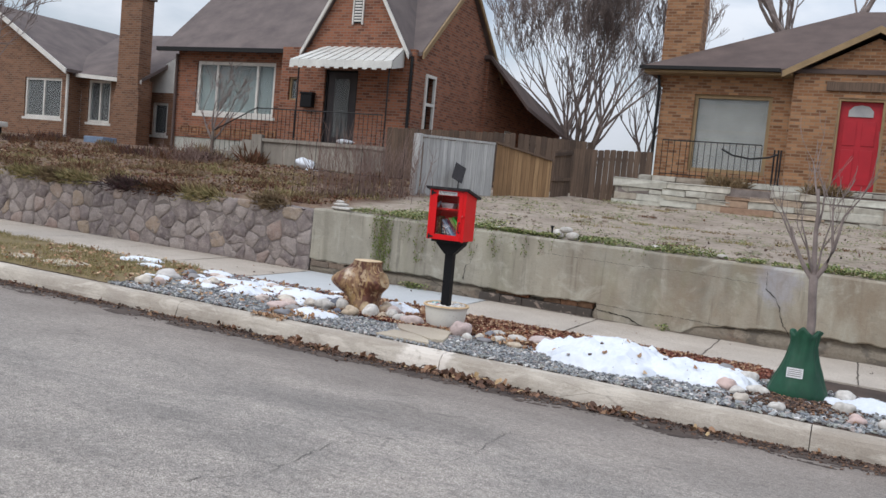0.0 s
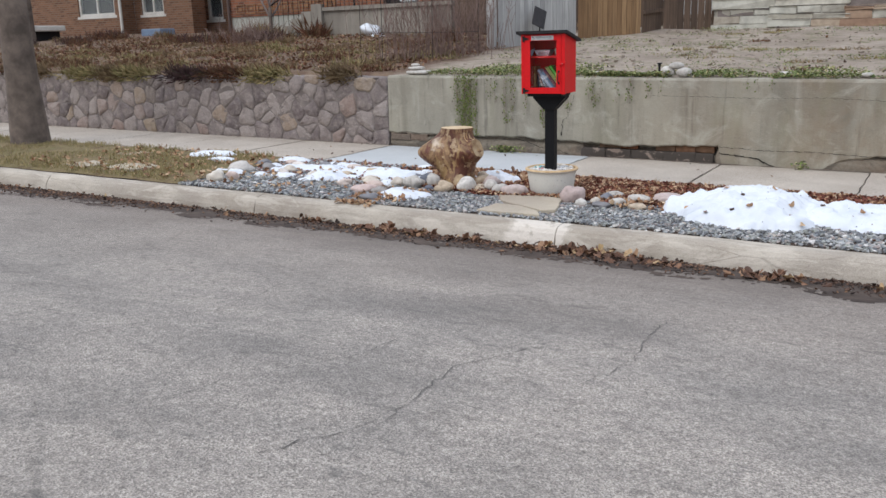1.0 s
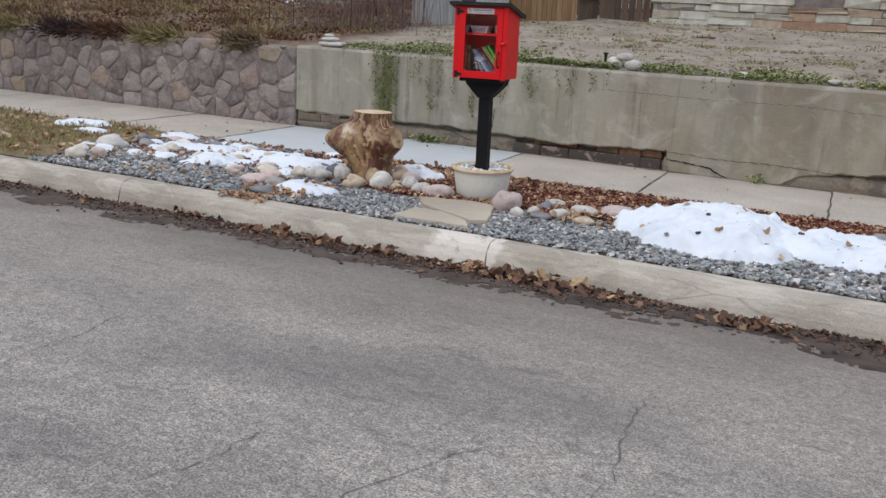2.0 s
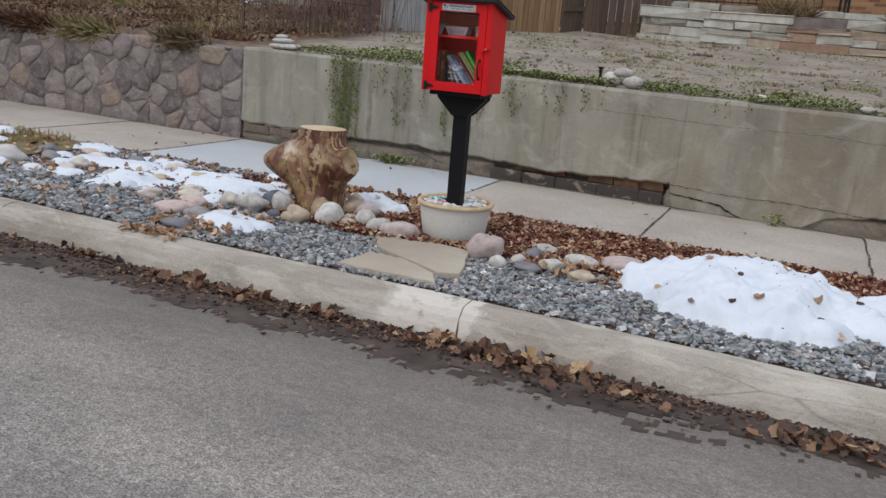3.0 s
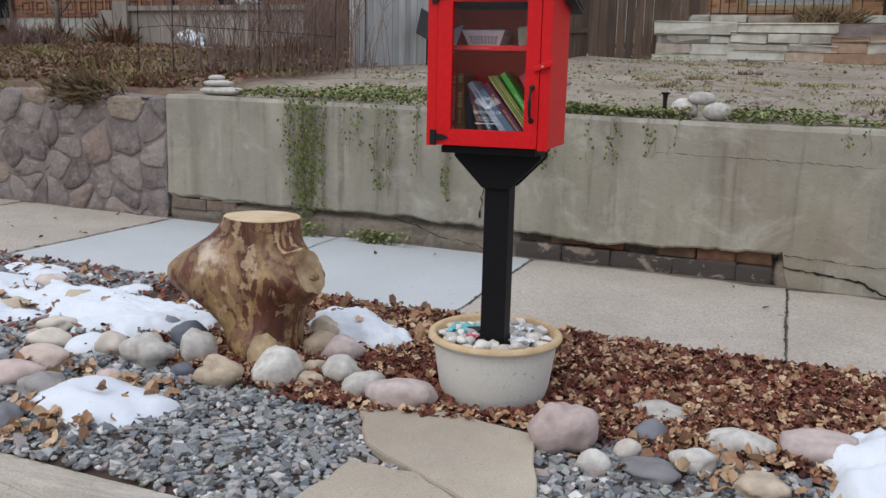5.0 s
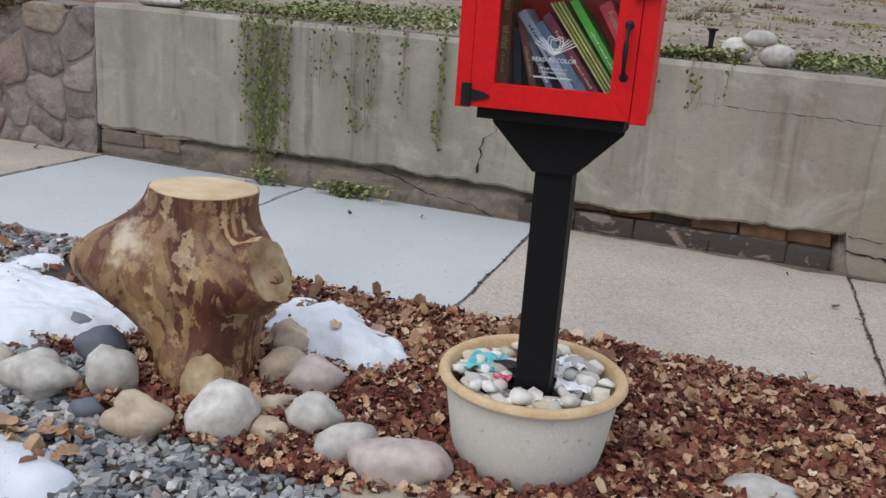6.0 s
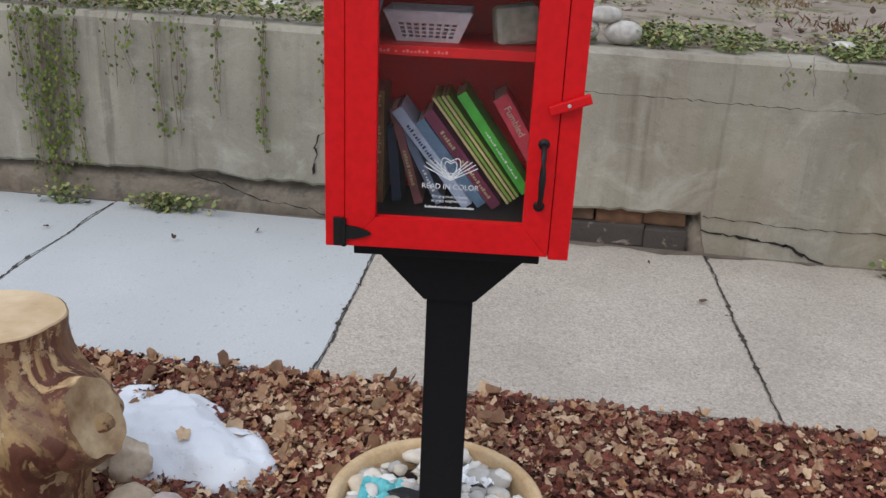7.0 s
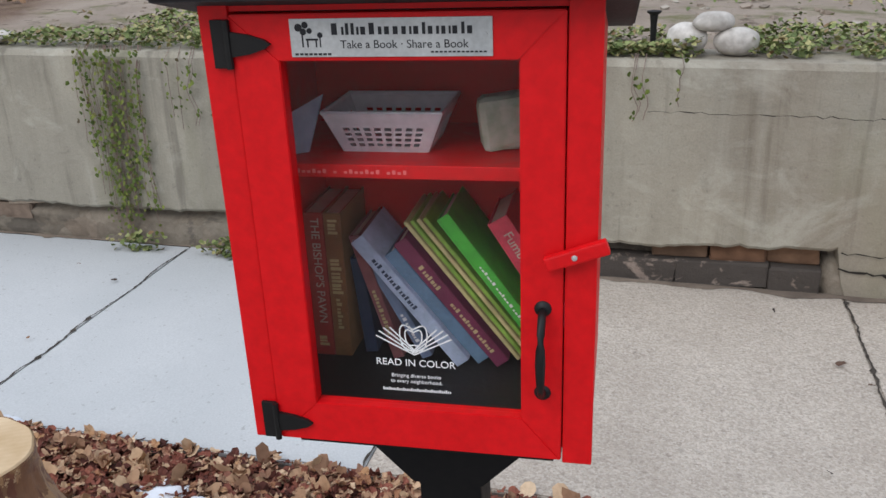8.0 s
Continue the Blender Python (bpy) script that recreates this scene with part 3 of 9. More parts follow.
def box(bm, x0, x1, y0, y1, z0, z1, bevel=0.0, m=None):
    vs = [bm.verts.new(p) for p in ((x0, y0, z0), (x1, y0, z0), (x1, y1, z0), (x0, y1, z0), (x0, y0, z1), (x1, y0, z1), (x1, y1, z1), (x0, y1, z1))]
    fs = [bm.faces.new([vs[i] for i in q]) for q in ((0, 3, 2, 1), (4, 5, 6, 7), (0, 1, 5, 4), (1, 2, 6, 5), (2, 3, 7, 6), (3, 0, 4, 7))]
    if m is not None:
        bmesh.ops.transform(bm, matrix=m, verts=vs)
    if bevel:
        bmesh.ops.bevel(bm, geom=list({e for f in fs for e in f.edges}), offset=bevel, segments=2, affect="EDGES", profile=0.6)
    return bm


def boxes(*args, bevel=0.0):
    bm = bmesh.new()
    for a in args:
        box(bm, *a, bevel=bevel)
    return bm


def prism(bm, pts, vec, bevel=0.0):
    """A flat outline pushed along vec."""
    vec = Vector(vec)
    lo = [bm.verts.new(p) for p in pts]
    hi = [bm.verts.new(Vector(p) + vec) for p in pts]
    n = len(pts)
    fs = [bm.faces.new(lo[::-1]), bm.faces.new(hi)] + [bm.faces.new((lo[i], lo[(i + 1) % n], hi[(i + 1) % n], hi[i])) for i in range(n)]
    bmesh.ops.recalc_face_normals(bm, faces=fs)
    if bevel:
        bmesh.ops.bevel(bm, geom=list({e for f in fs for e in f.edges}), offset=bevel, segments=2, affect="EDGES")
    return bm


def tube(bm, pts, radii, sides=6, cap=True):
    """A round bar through points, with a radius at each."""
    pts = [Vector(p) for p in pts]
    if isinstance(radii, (int, float)):
        radii = [radii] * len(pts)
    rings = []
    ref = None
    for i, p in enumerate(pts):
        d = (pts[min(i + 1, len(pts) - 1)] - pts[max(i - 1, 0)]).normalized()
        if ref is None or abs(ref.dot(d)) > 0.95:
            ref = Vector((0, 0, 1)) if abs(d.z) < 0.9 else Vector((1, 0, 0))
        a = d.cross(ref).normalized()
        b = d.cross(a)
        rings.append([bm.verts.new(p + (a * math.cos(k * 2 * math.pi / sides) + b * math.sin(k * 2 * math.pi / sides)) * radii[i]) for k in range(sides)])
    for r, s in zip(rings, rings[1:]):
        for k in range(sides):
            bm.faces.new((r[k], s[k], s[(k + 1) % sides], r[(k + 1) % sides]))
    if cap:
        bm.faces.new(rings[0])
        bm.faces.new(rings[-1][::-1])
    return bm


def lathe(bm, profile, cx, cy, sides=48):
    """Turn (radius, z) pairs about an upright axis."""
    rings = [[bm.verts.new((cx + r * math.cos(k * 2 * math.pi / sides), cy + r * math.sin(k * 2 * math.pi / sides), z)) for k in range(sides)] for r, z in profile]
    for r, s in zip(rings, rings[1:]):
        for k in range(sides):
            bm.faces.new((r[k], r[(k + 1) % sides], s[(k + 1) % sides], s[k]))
    return bm


def rock_bm(seed, size, rough=0.12, level=2):
    """A rounded, slightly lumpy stone, resting on z = 0."""
    bm = bmesh.new()
    bmesh.ops.create_icosphere(bm, subdivisions=level, radius=0.5)
    off = Vector((seed * 3.1, seed * 1.7, seed * 0.9))
    for v in bm.verts:
        n = noise.noise(v.co * 2.2 + off) + 0.4 * noise.noise(v.co * 5 + off)
        v.co *= 1 + rough * n * 2
        v.co.x *= size[0]
        v.co.y *= size[1]
        v.co.z *= size[2]
    low = min(v.co.z for v in bm.verts)
    for v in bm.verts:
        v.co.z -= low
    return bm


def scatter(name, kinds, spots, material, parent=None, smooth=False):
    """Many loose pieces joined into one mesh. kinds: (verts, faces) shapes; spots: (x, y, z, sx, sy, sz, euler, kind)."""
    V, F = [], []
    base = 0
    for x, y, z, sx, sy, sz, e, k in spots:
        vs, fs = kinds[k]
        r = np.array(Euler(e).to_matrix())
        p = (vs * np.array((sx, sy, sz))) @ r.T + np.array((x, y, z))
        V.append(p)
        F.extend([tuple(i + base for i in f) for f in fs])
        base += len(vs)
    me = bpy.data.meshes.new(name)
    me.from_pydata(np.concatenate(V).tolist(), [], F)
    me.materials.append(material)
    if smooth:
        me.polygons.foreach_set("use_smooth", [True] * len(me.polygons))
    ob = new(name, me)
    ob.parent = parent
    return ob


def chip_shapes(n, jitter, seed):
    """Angular chips: boxes with displaced corners."""
    r = np.random.default_rng(seed)
    cube = np.array([(x, y, z) for x in (-0.5, 0.5) for y in (-0.5, 0.5) for z in (-0.5, 0.5)])
    faces = [(0, 1, 3, 2), (4, 6, 7, 5), (0, 4, 5, 1), (2, 3, 7, 6), (0, 2, 6, 4), (1, 5, 7, 3)]
    out = []
    for _ in range(n):
        v = cube + r.uniform(-jitter, jitter, cube.shape)
        out.append((v, faces))
    return out


def nugget_shapes(n, jitter, seed):
    """Lumpy bark nuggets: twelve-cornered lumps pulled out of shape."""
    r = np.random.default_rng(seed)
    bm = bmesh.new()
    bmesh.ops.create_icosphere(bm, subdivisions=1, radius=0.5)
    base = np.array([tuple(v.co) for v in bm.verts])
    faces = [tuple(v.index for v in f.verts) for f in bm.faces]
    bm.free()
    return [(base * r.uniform(0.8, 1.2, (len(base), 1)) + r.uniform(-jitter, jitter, base.shape), faces) for _ in range(n)]


def leaf_shapes(n, seed, lobes=True):
    """Curled dry leaves, one unit across."""
    r = np.random.default_rng(seed)
    out = []
    for _ in range(n):
        k = 14
        squash = r.uniform(0.5, 1.0)
        pts = [(0, 0, 0)]
        ph = r.uniform(0, 6.3)
        curl, fold = r.uniform(-0.5, 1.1), r.uniform(-0.3, 0.8)
        for i in range(k):
            a = 2 * math.pi * i / k
            rad = (0.33 + 0.11 * abs(math.cos(2.5 * a + ph)) if lobes else 0.36 * (1 + 0.28 * math.cos(2 * a + ph) + 0.16 * math.cos(3 * a + ph * 2.3))) * r.uniform(0.86, 1.12)
            x, y = rad * math.cos(a), rad * math.sin(a) * squash
            pts.append((x, y, curl * (x * x * 1.2 + y * y * 2) + fold * abs(y) + r.uniform(-0.10, 0.10)))
        out.append((np.array(pts), [(0, i + 1, (i + 1) % k + 1) for i in range(k)]))
    return out


def smooth_edge(t):
    return t * t * (3 - 2 * t)

# ---- ground, street and walks ----
def strip(bm, xs, rows, wobble=None):
    """A sheet over the stations xs; rows give (y, z) across it. z follows the fall of the street."""
    grid = [[bm.verts.new((x, y, z + g(x) + (wobble(x, y) if wobble else 0))) for y, z in rows] for x in xs]
    for a, b in zip(grid, grid[1:]):
        for j in range(len(rows) - 1):
            bm.faces.new((a[j], b[j], b[j + 1], a[j + 1]))
    return bm


def steps(a, b, n):
    return [a + (b - a) * i / n for i in range(n + 1)]


def yard_z(y):
    if y < 21:
        return 0.88 + 0.070 * (y - 11.6)
    return 1.54 + 0.02 * (min(y, 60) - 21)


far = [-2500, -600, -200, -90]
rows = [(-2500, -0.5), (-300, -0.5), (-40, -0.5), (-9, -0.45), (11.30, -0.42), (11.46, -0.42), (11.50, 0.80)]
rows += [(y, yard_z(y)) for y in steps(11.62, 20.6, 24)] + [(y, yard_z(y)) for y in (22, 26, 34, 50, 100, 400, 2500)]
lump = lambda x, y: (0.05 * noise.noise(Vector((x * 0.9, y * 0.9, 3))) + 0.025 * noise.noise(Vector((x * 3, y * 3, 7)))) if 11.6 < y < 21 else 0.0
structure("ground", strip(bmesh.new(), far + steps(-60, 60, 160) + [90, 200, 600, 2500], rows, lump), M["yard"], "bare winter soil with thin grass and mulched beds", "ground", True)

road_rows = [(-9.0, -0.10), (-6, 0.05), (-2.5, 0.155), (0, 0.165), (1.6, 0.13), (2.6, 0.09), (3.42, 0.045), (4.08, 0.0), (4.6, -0.05), (5.55, -0.115), (6.3, -0.19), (6.8, -0.245), (7.05, -0.270), (7.20, -0.290), (7.37, -0.308)]
road = structure("road", strip(bmesh.new(), [-200, -100, -60] + steps(-30, 20, 100) + [60, 200], road_rows), M["asphalt"], "worn grey asphalt street with fine cracks", "road", True)


def road_z(x, y):
    for (y0, z0), (y1, z1) in zip(road_rows, road_rows[1:]):
        if y0 <= y <= y1:
            return z0 + (z1 - z0) * (y - y0) / (y1 - y0) + g(x)
    return -0.308 + g(x)


def crack(pts, width, seed):
    """An open crack in the asphalt: a thin ragged ribbon of dark filling."""
    r = random.Random(seed)
    fine = []
    for a, b in zip(pts, pts[1:]):
        n = max(2, int(math.dist(a, b) / 0.05))
        for i in range(n):
            t = i / n
            fine.append((a[0] + (b[0] - a[0]) * t + r.uniform(-0.018, 0.018), a[1] + (b[1] - a[1]) * t + r.uniform(-0.018, 0.018)))
    bm = bmesh.new()
    last = None
    for i, (x, y) in enumerate(fine):
        w = width * r.uniform(0.15, 1.0)
        pair = [bm.verts.new((x - w, y - w * 0.4, road_z(x - w, y) + 0.004)), bm.verts.new((x + w, y + w * 0.4, road_z(x + w, y) + 0.004))]
        if last:
            bm.faces.new((last[0], last[1], pair[1], pair[0]))
        last = pair
    part("crack", bm, M["crack"], road)


crack([(-2.62, 2.9), (-2.42, 3.4), (-2.50, 4.05), (-2.36, 4.5), (-2.1, 4.8)], 0.004, 3)
crack([(-1.92, 4.2), (-1.86, 4.6), (-1.93, 5.1), (-1.90, 5.6), (-1.72, 5.75)], 0.0035, 4)
crack([(-4.4, 3.2), (-4.1, 4.2), (-4.25, 5.0)], 0.003, 5)
crack([(-0.2, 3.6), (0.1, 4.6), (0.05, 5.6)], 0.003, 6)

crack([(-3.05, 3.75), (-2.95, 4.0), (-2.98, 4.3)], 0.003, 21)
crack([(-3.6, 2.7), (-3.3, 3.1), (-3.2, 3.5)], 0.0025, 22)

# silt along the gutter
def silt_edge(x):
    return 6.84 + 0.17 * noise.noise(Vector((x * 1.4, 0, 5))) + 0.06 * noise.noise(Vector((x * 5, 0, 2))) + 0.03 * noise.noise(Vector((x * 16, 0, 8)))


bm = bmesh.new()
silt_rows = 14
silt = []
for x in steps(-26, 8, 1500):
    e_ = silt_edge(x) - 0.10
    silt.append([bm.verts.new((x, e_ + (7.352 - e_) * k / silt_rows, road_z(x, e_ + (7.352 - e_) * k / silt_rows) + (0.0030 if 2 < k else 0.0018) + 0.006 * min(1.0, k / 6) * max(0, noise.noise(Vector((x * 2, k, 1)))))) for k in range(silt_rows + 1)])
for i, (a, b) in enumerate(zip(silt, silt[1:])):
    for j in range(silt_rows):
        p = a[j].co
        worn_ = j / silt_rows + 0.55 * noise.noise(Vector((p.x * 2.2, p.y * 5, 3))) + 0.35 * noise.noise(Vector((p.x * 9, p.y * 14, 4))) + 0.2 * noise.noise(Vector((p.x * 30, p.y * 40, 4)))
        if worn_ > 0.13:
            bm.faces.new((a[j], b[j], b[j + 1], a[j + 1]))
bmesh.ops.delete(bm, geom=[v for v in bm.verts if not v.link_faces], context="VERTS")
tagged(put_mesh("gutter_silt", bm, M["gutter"], True), "dark damp silt lying along the gutter", "silt", "", "stuff")

# ---- kerb: cast lengths with a rounded nose, joints between them ----
KERB_TOP = -0.128
kerb = thing("kerb", "tan concrete kerb with worn rounded edge", "kerb", kind="structure")


def kerb_piece(x0, x1):
    prof = [(7.335, -0.42), (7.345, -0.318), (7.362, -0.25), (7.388, -0.19), (7.412, -0.157), (7.442, -0.136), (7.48, KERB_TOP), (7.56, KERB_TOP + 0.002), (7.585, -0.14), (7.59, -0.40)]
    bm = bmesh.new()
    rings = []
    n = max(2, int((x1 - x0) / (0.08 if -14 < x0 < 2 else 0.5)))
    for x in steps(x0, x1, n):
        w = 0.004 * noise.noise(Vector((x * 2.3, 1, 2)))
        rag_ = 0.016 if x in (x0, x1) else 0.0
        rings.append([bm.verts.new((x + rag_ * noise.noise(Vector((round(x, 1), y * 14, z * 14))), y + w, z + g(x) + 0.005 * noise.noise(Vector((x * 1.7, y * 9, 4))) + 0.003 * noise.noise(Vector((x * 9, y * 20, 4))))) for y, z in prof])
    for a, b in zip(rings, rings[1:]):
        for j in range(len(prof) - 1):
            bm.faces.new((a[j], b[j], b[j + 1], a[j + 1]))
    bm.faces.new(rings[0])
    bm.faces.new(rings[-1][::-1])
    bmesh.ops.recalc_face_normals(bm, faces=bm.faces)
    part("kerb_stone", bm, M["kerb"], kerb, smooth=False)


ends = [-60, -30, -23.2, -19.9, -16.6, -13.3, -10.0, -6.70, -3.415, -0.12, 3.2, 6.5, 20]
for a, b in zip(ends, ends[1:]):
    kerb_piece(a + 0.006, b - 0.006)

# ---- planted strip between kerb and walk ----
SOIL = -0.125
dirt = lambda x, y: 0.012 * noise.noise(Vector((x * 3, y * 3, 2)))
structure("planting_strip", strip(bmesh.new(), [-60, -40] + steps(-30, 6, 180) + [20], [(7.560, SOIL - 0.02), (7.60, SOIL)] + [(y, SOIL + 0.006) for y in steps(7.7, 9.6, 10)] + [(9.668, SOIL)], dirt), M["soil"], "damp brown soil strip between kerb and walk", "soil", True)

# ---- walk slabs ----
WALK = -0.110
walkway = thing("pavement", "concrete walk of square slabs, some newly poured", "pavement", kind="structure")
joints = [-40, -24.3, -22.8, -21.3, -19.8, -18.3, -16.75, -15.2, -13.7, -12.15, -10.65, -9.15, -7.58, -6.055, -4.567, -2.947, -1.36, 0.22, 1.8, 3.4, 5.0, 14]
for a, b in zip(joints, joints[1:]):
    bm = bmesh.new()
    z0 = 0.004 * random.uniform(-1, 1)
    pts = [(a + 0.0015, 9.67), (b - 0.0015, 9.67), (b - 0.0015, 11.268), (a + 0.0015, 11.268)]
    prism(bm, [(x, y, WALK - 0.13 + g(x) - (y - 9.67) * 0.004) for x, y in pts], (0, 0, 0.13 + z0), 0.005)
    new_slab = -7.7 < a < -4.6
    part("slab", bm, M["walk_new"] if new_slab else M["walk_old"], walkway, "pale blue-grey newly poured slab" if new_slab else "")
walk_gap = plain("joint_dirt", (74, 67, 60), (54, 48, 43), 9, 0.95, 0.5, 50)
jr = random.Random(8)
for x in joints[7:18]:
    for half in range(2):
        bm = bmesh.new()
        last = None
        for i in range(41):
            y = 9.674 + (half + i / 40) * 0.772
            xx = x + 0.022 * noise.noise(Vector((x, y * 3.5, 2))) + jr.uniform(-0.004, 0.004)
            w = jr.uniform(0.002, 0.0065) if jr.random() < 0.95 else 0.014
            z = WALK + g(xx) + 0.0055 - (y - 9.67) * 0.004
            pair = [bm.verts.new((xx - w, y, z)), bm.verts.new((xx + w, y, z))]
            if last:
                bm.faces.new((last[0], last[1], pair[1], pair[0]))
            last = pair
        part("joint", bm, walk_gap, walkway)
structure("walk_bed", boxes((-40, 14, 9.66, 11.24, -0.9, -0.42)), M["soil"], "soil bed under the walk", "soil")
bm = bmesh.new()
strip(bm, [-40] + steps(-26, 6, 60) + [14], [(9.655, -0.14), (9.70, -0.128), (11.18, -0.132), (11.30, -0.14)])
structure("joint_fill", bm, M["soil"], "dark earth showing in the walk joints", "soil")

# ---- concrete retaining wall with an undercut foot ----
WTOP = 0.905 - 0.03
wall_y = 11.27


def foot_line(x):
    """The ragged lower edge of the cast face, above the exposed footing."""
    keys = [(-7.62, 0.13), (-6.6, 0.10), (-6.1, 0.105), (-5.6, 0.11), (-5.3, 0.09), (-4.82, 0.085), (-4.2, 0.04), (-3.8, 0.055), (-3.4, 0.07), (-2.98, 0.08), (-2.955, -0.17), (-1.9, -0.17), (-1.6, -0.02), (-0.8, 0.06), (0.3, 0.05), (2, 0.03), (14, 0.03)]
    for (x0, z0), (x1, z1) in zip(keys, keys[1:]):
        if x0 <= x <= x1:
            return z0 + (z1 - z0) * (x - x0) / (x1 - x0) + 0.020 * noise.noise(Vector((x * 5, 0, 9))) + 0.013 * noise.noise(Vector((x * 17, 0, 2))) + 0.006 * noise.noise(Vector((x * 45, 0, 2)))
    return 0.03


bm = bmesh.new()
rings = []
for x in steps(-7.62, 5.0, 420) + [14]:
    top = WTOP + g(x) + 0.01 * noise.noise(Vector((x * 1.5, 0, 1)))
    low = foot_line(x)
    bulge = 0.008 * noise.noise(Vector((x * 0.8, 4, 1)))
    prof = [(11.62, low - 0.3), (11.40, low - 0.02), (wall_y + 0.006, low), (wall_y - 0.006, low + 0.015), (wall_y - 0.005, low + 0.07), (wall_y + bulge, 0.28), (wall_y + 0.006 - bulge, 0.52), (wall_y + 0.012, top - 0.03), (wall_y + 0.030, top - 0.004), (wall_y + 0.05, top), (11.58, top - 0.002), (11.62, top - 0.03), (11.62, top - 0.4)]
    rings.append([bm.verts.new((x, y, z)) for y, z in prof])
for a, b in zip(rings, rings[1:]):
    for j in range(len(a) - 1):
        bm.faces.new((a[j], b[j], b[j + 1], a[j + 1]))
bm.faces.new(rings[0])
bm.faces.new(rings[-1][::-1])
bmesh.ops.recalc_face_normals(bm, faces=bm.faces)
ret = structure("retaining_wall", bm, M["wall"], "weathered stained concrete retaining wall with crumbling undercut foot", "wall", False)
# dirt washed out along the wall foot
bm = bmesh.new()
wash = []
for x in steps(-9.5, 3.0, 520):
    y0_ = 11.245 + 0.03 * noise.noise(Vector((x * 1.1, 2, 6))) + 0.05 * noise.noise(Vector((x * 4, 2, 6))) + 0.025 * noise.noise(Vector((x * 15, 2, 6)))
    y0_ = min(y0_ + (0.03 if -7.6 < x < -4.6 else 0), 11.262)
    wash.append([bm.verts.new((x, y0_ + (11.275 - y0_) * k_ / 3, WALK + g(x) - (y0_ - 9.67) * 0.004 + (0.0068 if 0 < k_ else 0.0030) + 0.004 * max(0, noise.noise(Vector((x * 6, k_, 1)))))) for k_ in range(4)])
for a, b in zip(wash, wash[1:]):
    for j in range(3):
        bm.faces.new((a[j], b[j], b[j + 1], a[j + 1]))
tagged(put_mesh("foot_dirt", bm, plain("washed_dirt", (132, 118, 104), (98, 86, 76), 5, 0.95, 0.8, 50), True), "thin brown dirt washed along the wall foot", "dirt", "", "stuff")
# footing: crumbling base course set back, with old bricks exposed
bm = bmesh.new()
frings = []
rubble_h = [-0.06, 0.0, 0.025, 0.05, 0.075, 0.10, 0.125, 0.15, 0.175, 0.20, 0.24, 0.34]
for x in steps(-7.62, 5.0, 520) + [14]:
    rough_ = 1.0 if x < -6.65 or -5.3 < x < -3.02 else 0.4
    base = WALK + g(x)
    ring = []
    for h in rubble_h:
        n_ = 0.020 * noise.noise(Vector((x * 3.0, h * 12, 3))) + 0.016 * noise.noise(Vector((x * 9, h * 26, 3))) + 0.008 * noise.noise(Vector((x * 24, h * 50, 3)))
        ledge = -0.016 if h < 0.085 + 0.02 * noise.noise(Vector((x * 1.3, 0, 8))) and rough_ < 1 else 0.0
        ring.append(bm.verts.new((x, ((11.308 if h < 0.08 + 0.025 * noise.noise(Vector((x * 3, 1, 8))) else 11.390) if -4.68 < x < -3.03 else 11.288) + ledge + n_ * rough_ + max(0, h - 0.19) * 0.9 + (0.060 if h > 0.145 + 0.015 * noise.noise(Vector((x * 4, 0, 2))) else 0.0) + (0.012 if rough_ == 1 else 0), base + h)))
    frings.append(ring)
for a, b in zip(frings, frings[1:]):
    for j in range(len(a) - 1):
        bm.faces.new((a[j], b[j], b[j + 1], a[j + 1]))
structure("wall_footing", bm, M["footing"], "crumbled rubble and concrete footing under the wall face", "footing", True)
for z_row, x0, x1, w, h, mat_name, yy in ((-0.030, -7.6, -6.95, 0.30, 0.090, "ledge_stone", 11.268), (0.058, -7.6, -6.9, 0.24, 0.06, "ledge_stone", 11.276), (-0.118, -4.70, -3.04, 0.34, 0.115, "charred", 11.272), (-0.003, -4.70, -2.98, 0.235, 0.085, "old_brick", 11.318)):
    x = x0
    while x < x1 - 0.08:
        L = min(w * random.uniform(0.7, 1.25), x1 - x)
        if random.random() > 0.03:
            bm = bmesh.new()
            box(bm, 0, L - (0.001 if mat_name == "charred" else 0.006), 0, 0.10, 0, h - 0.005, 0.008)
            for v in bm.verts:
                v.co += Vector([random.uniform(-0.006, 0.006) for _ in range(3)])
            ob = part("brick", bm, M[mat_name], ret)
            ob.location, ob.rotation_euler = (x, yy + random.uniform(-0.006, 0.016), z_row + g(x)), (0, random.uniform(-0.03, 0.03), random.uniform(-0.05, 0.05))
        x += L


def wall_crack(pts, w, seed, y=None):
    r = random.Random(seed)
    bm = bmesh.new()
    last = None
    for (xa, za), (xb, zb) in zip(pts, pts[1:]):
        n = max(2, int(math.hypot(xb - xa, zb - za) / 0.03))
        for i in range(n + 1):
            t = i / n
            x, z = xa + (xb - xa) * t + r.uniform(-0.006, 0.006), za + (zb - za) * t + r.uniform(-0.006, 0.006)
            h = w * r.uniform(0.2, 1.0)
            yy = (y or wall_y) - 0.013
            pair = [bm.verts.new((x - h, yy, z - h)), bm.verts.new((x + h, yy, z + h))]
            if last:
                bm.faces.new((last[0], last[1], pair[1], pair[0]))
            last = pair
    part("crack", bm, M["gap"], ret)


wall_crack([(-4.878, 0.386), (-4.935, 0.350), (-4.964, 0.292), (-4.943, 0.252), (-4.966, 0.200), (-4.959, 0.151)], 0.009, 1)
wall_crack([(-4.78, 0.69), (-4.83, 0.53), (-4.878, 0.386)], 0.004, 2)
wall_crack([(-3.8, 0.665), (-3.3, 0.655), (-2.6, 0.64), (-1.8, 0.645), (-1.0, 0.61)], 0.0020, 7)
wall_crack([(-5.62, 0.10), (-5.45, 0.06), (-5.25, -0.01), (-5.0, -0.04), (-4.85, -0.09)], 0.004, 9, 11.262)
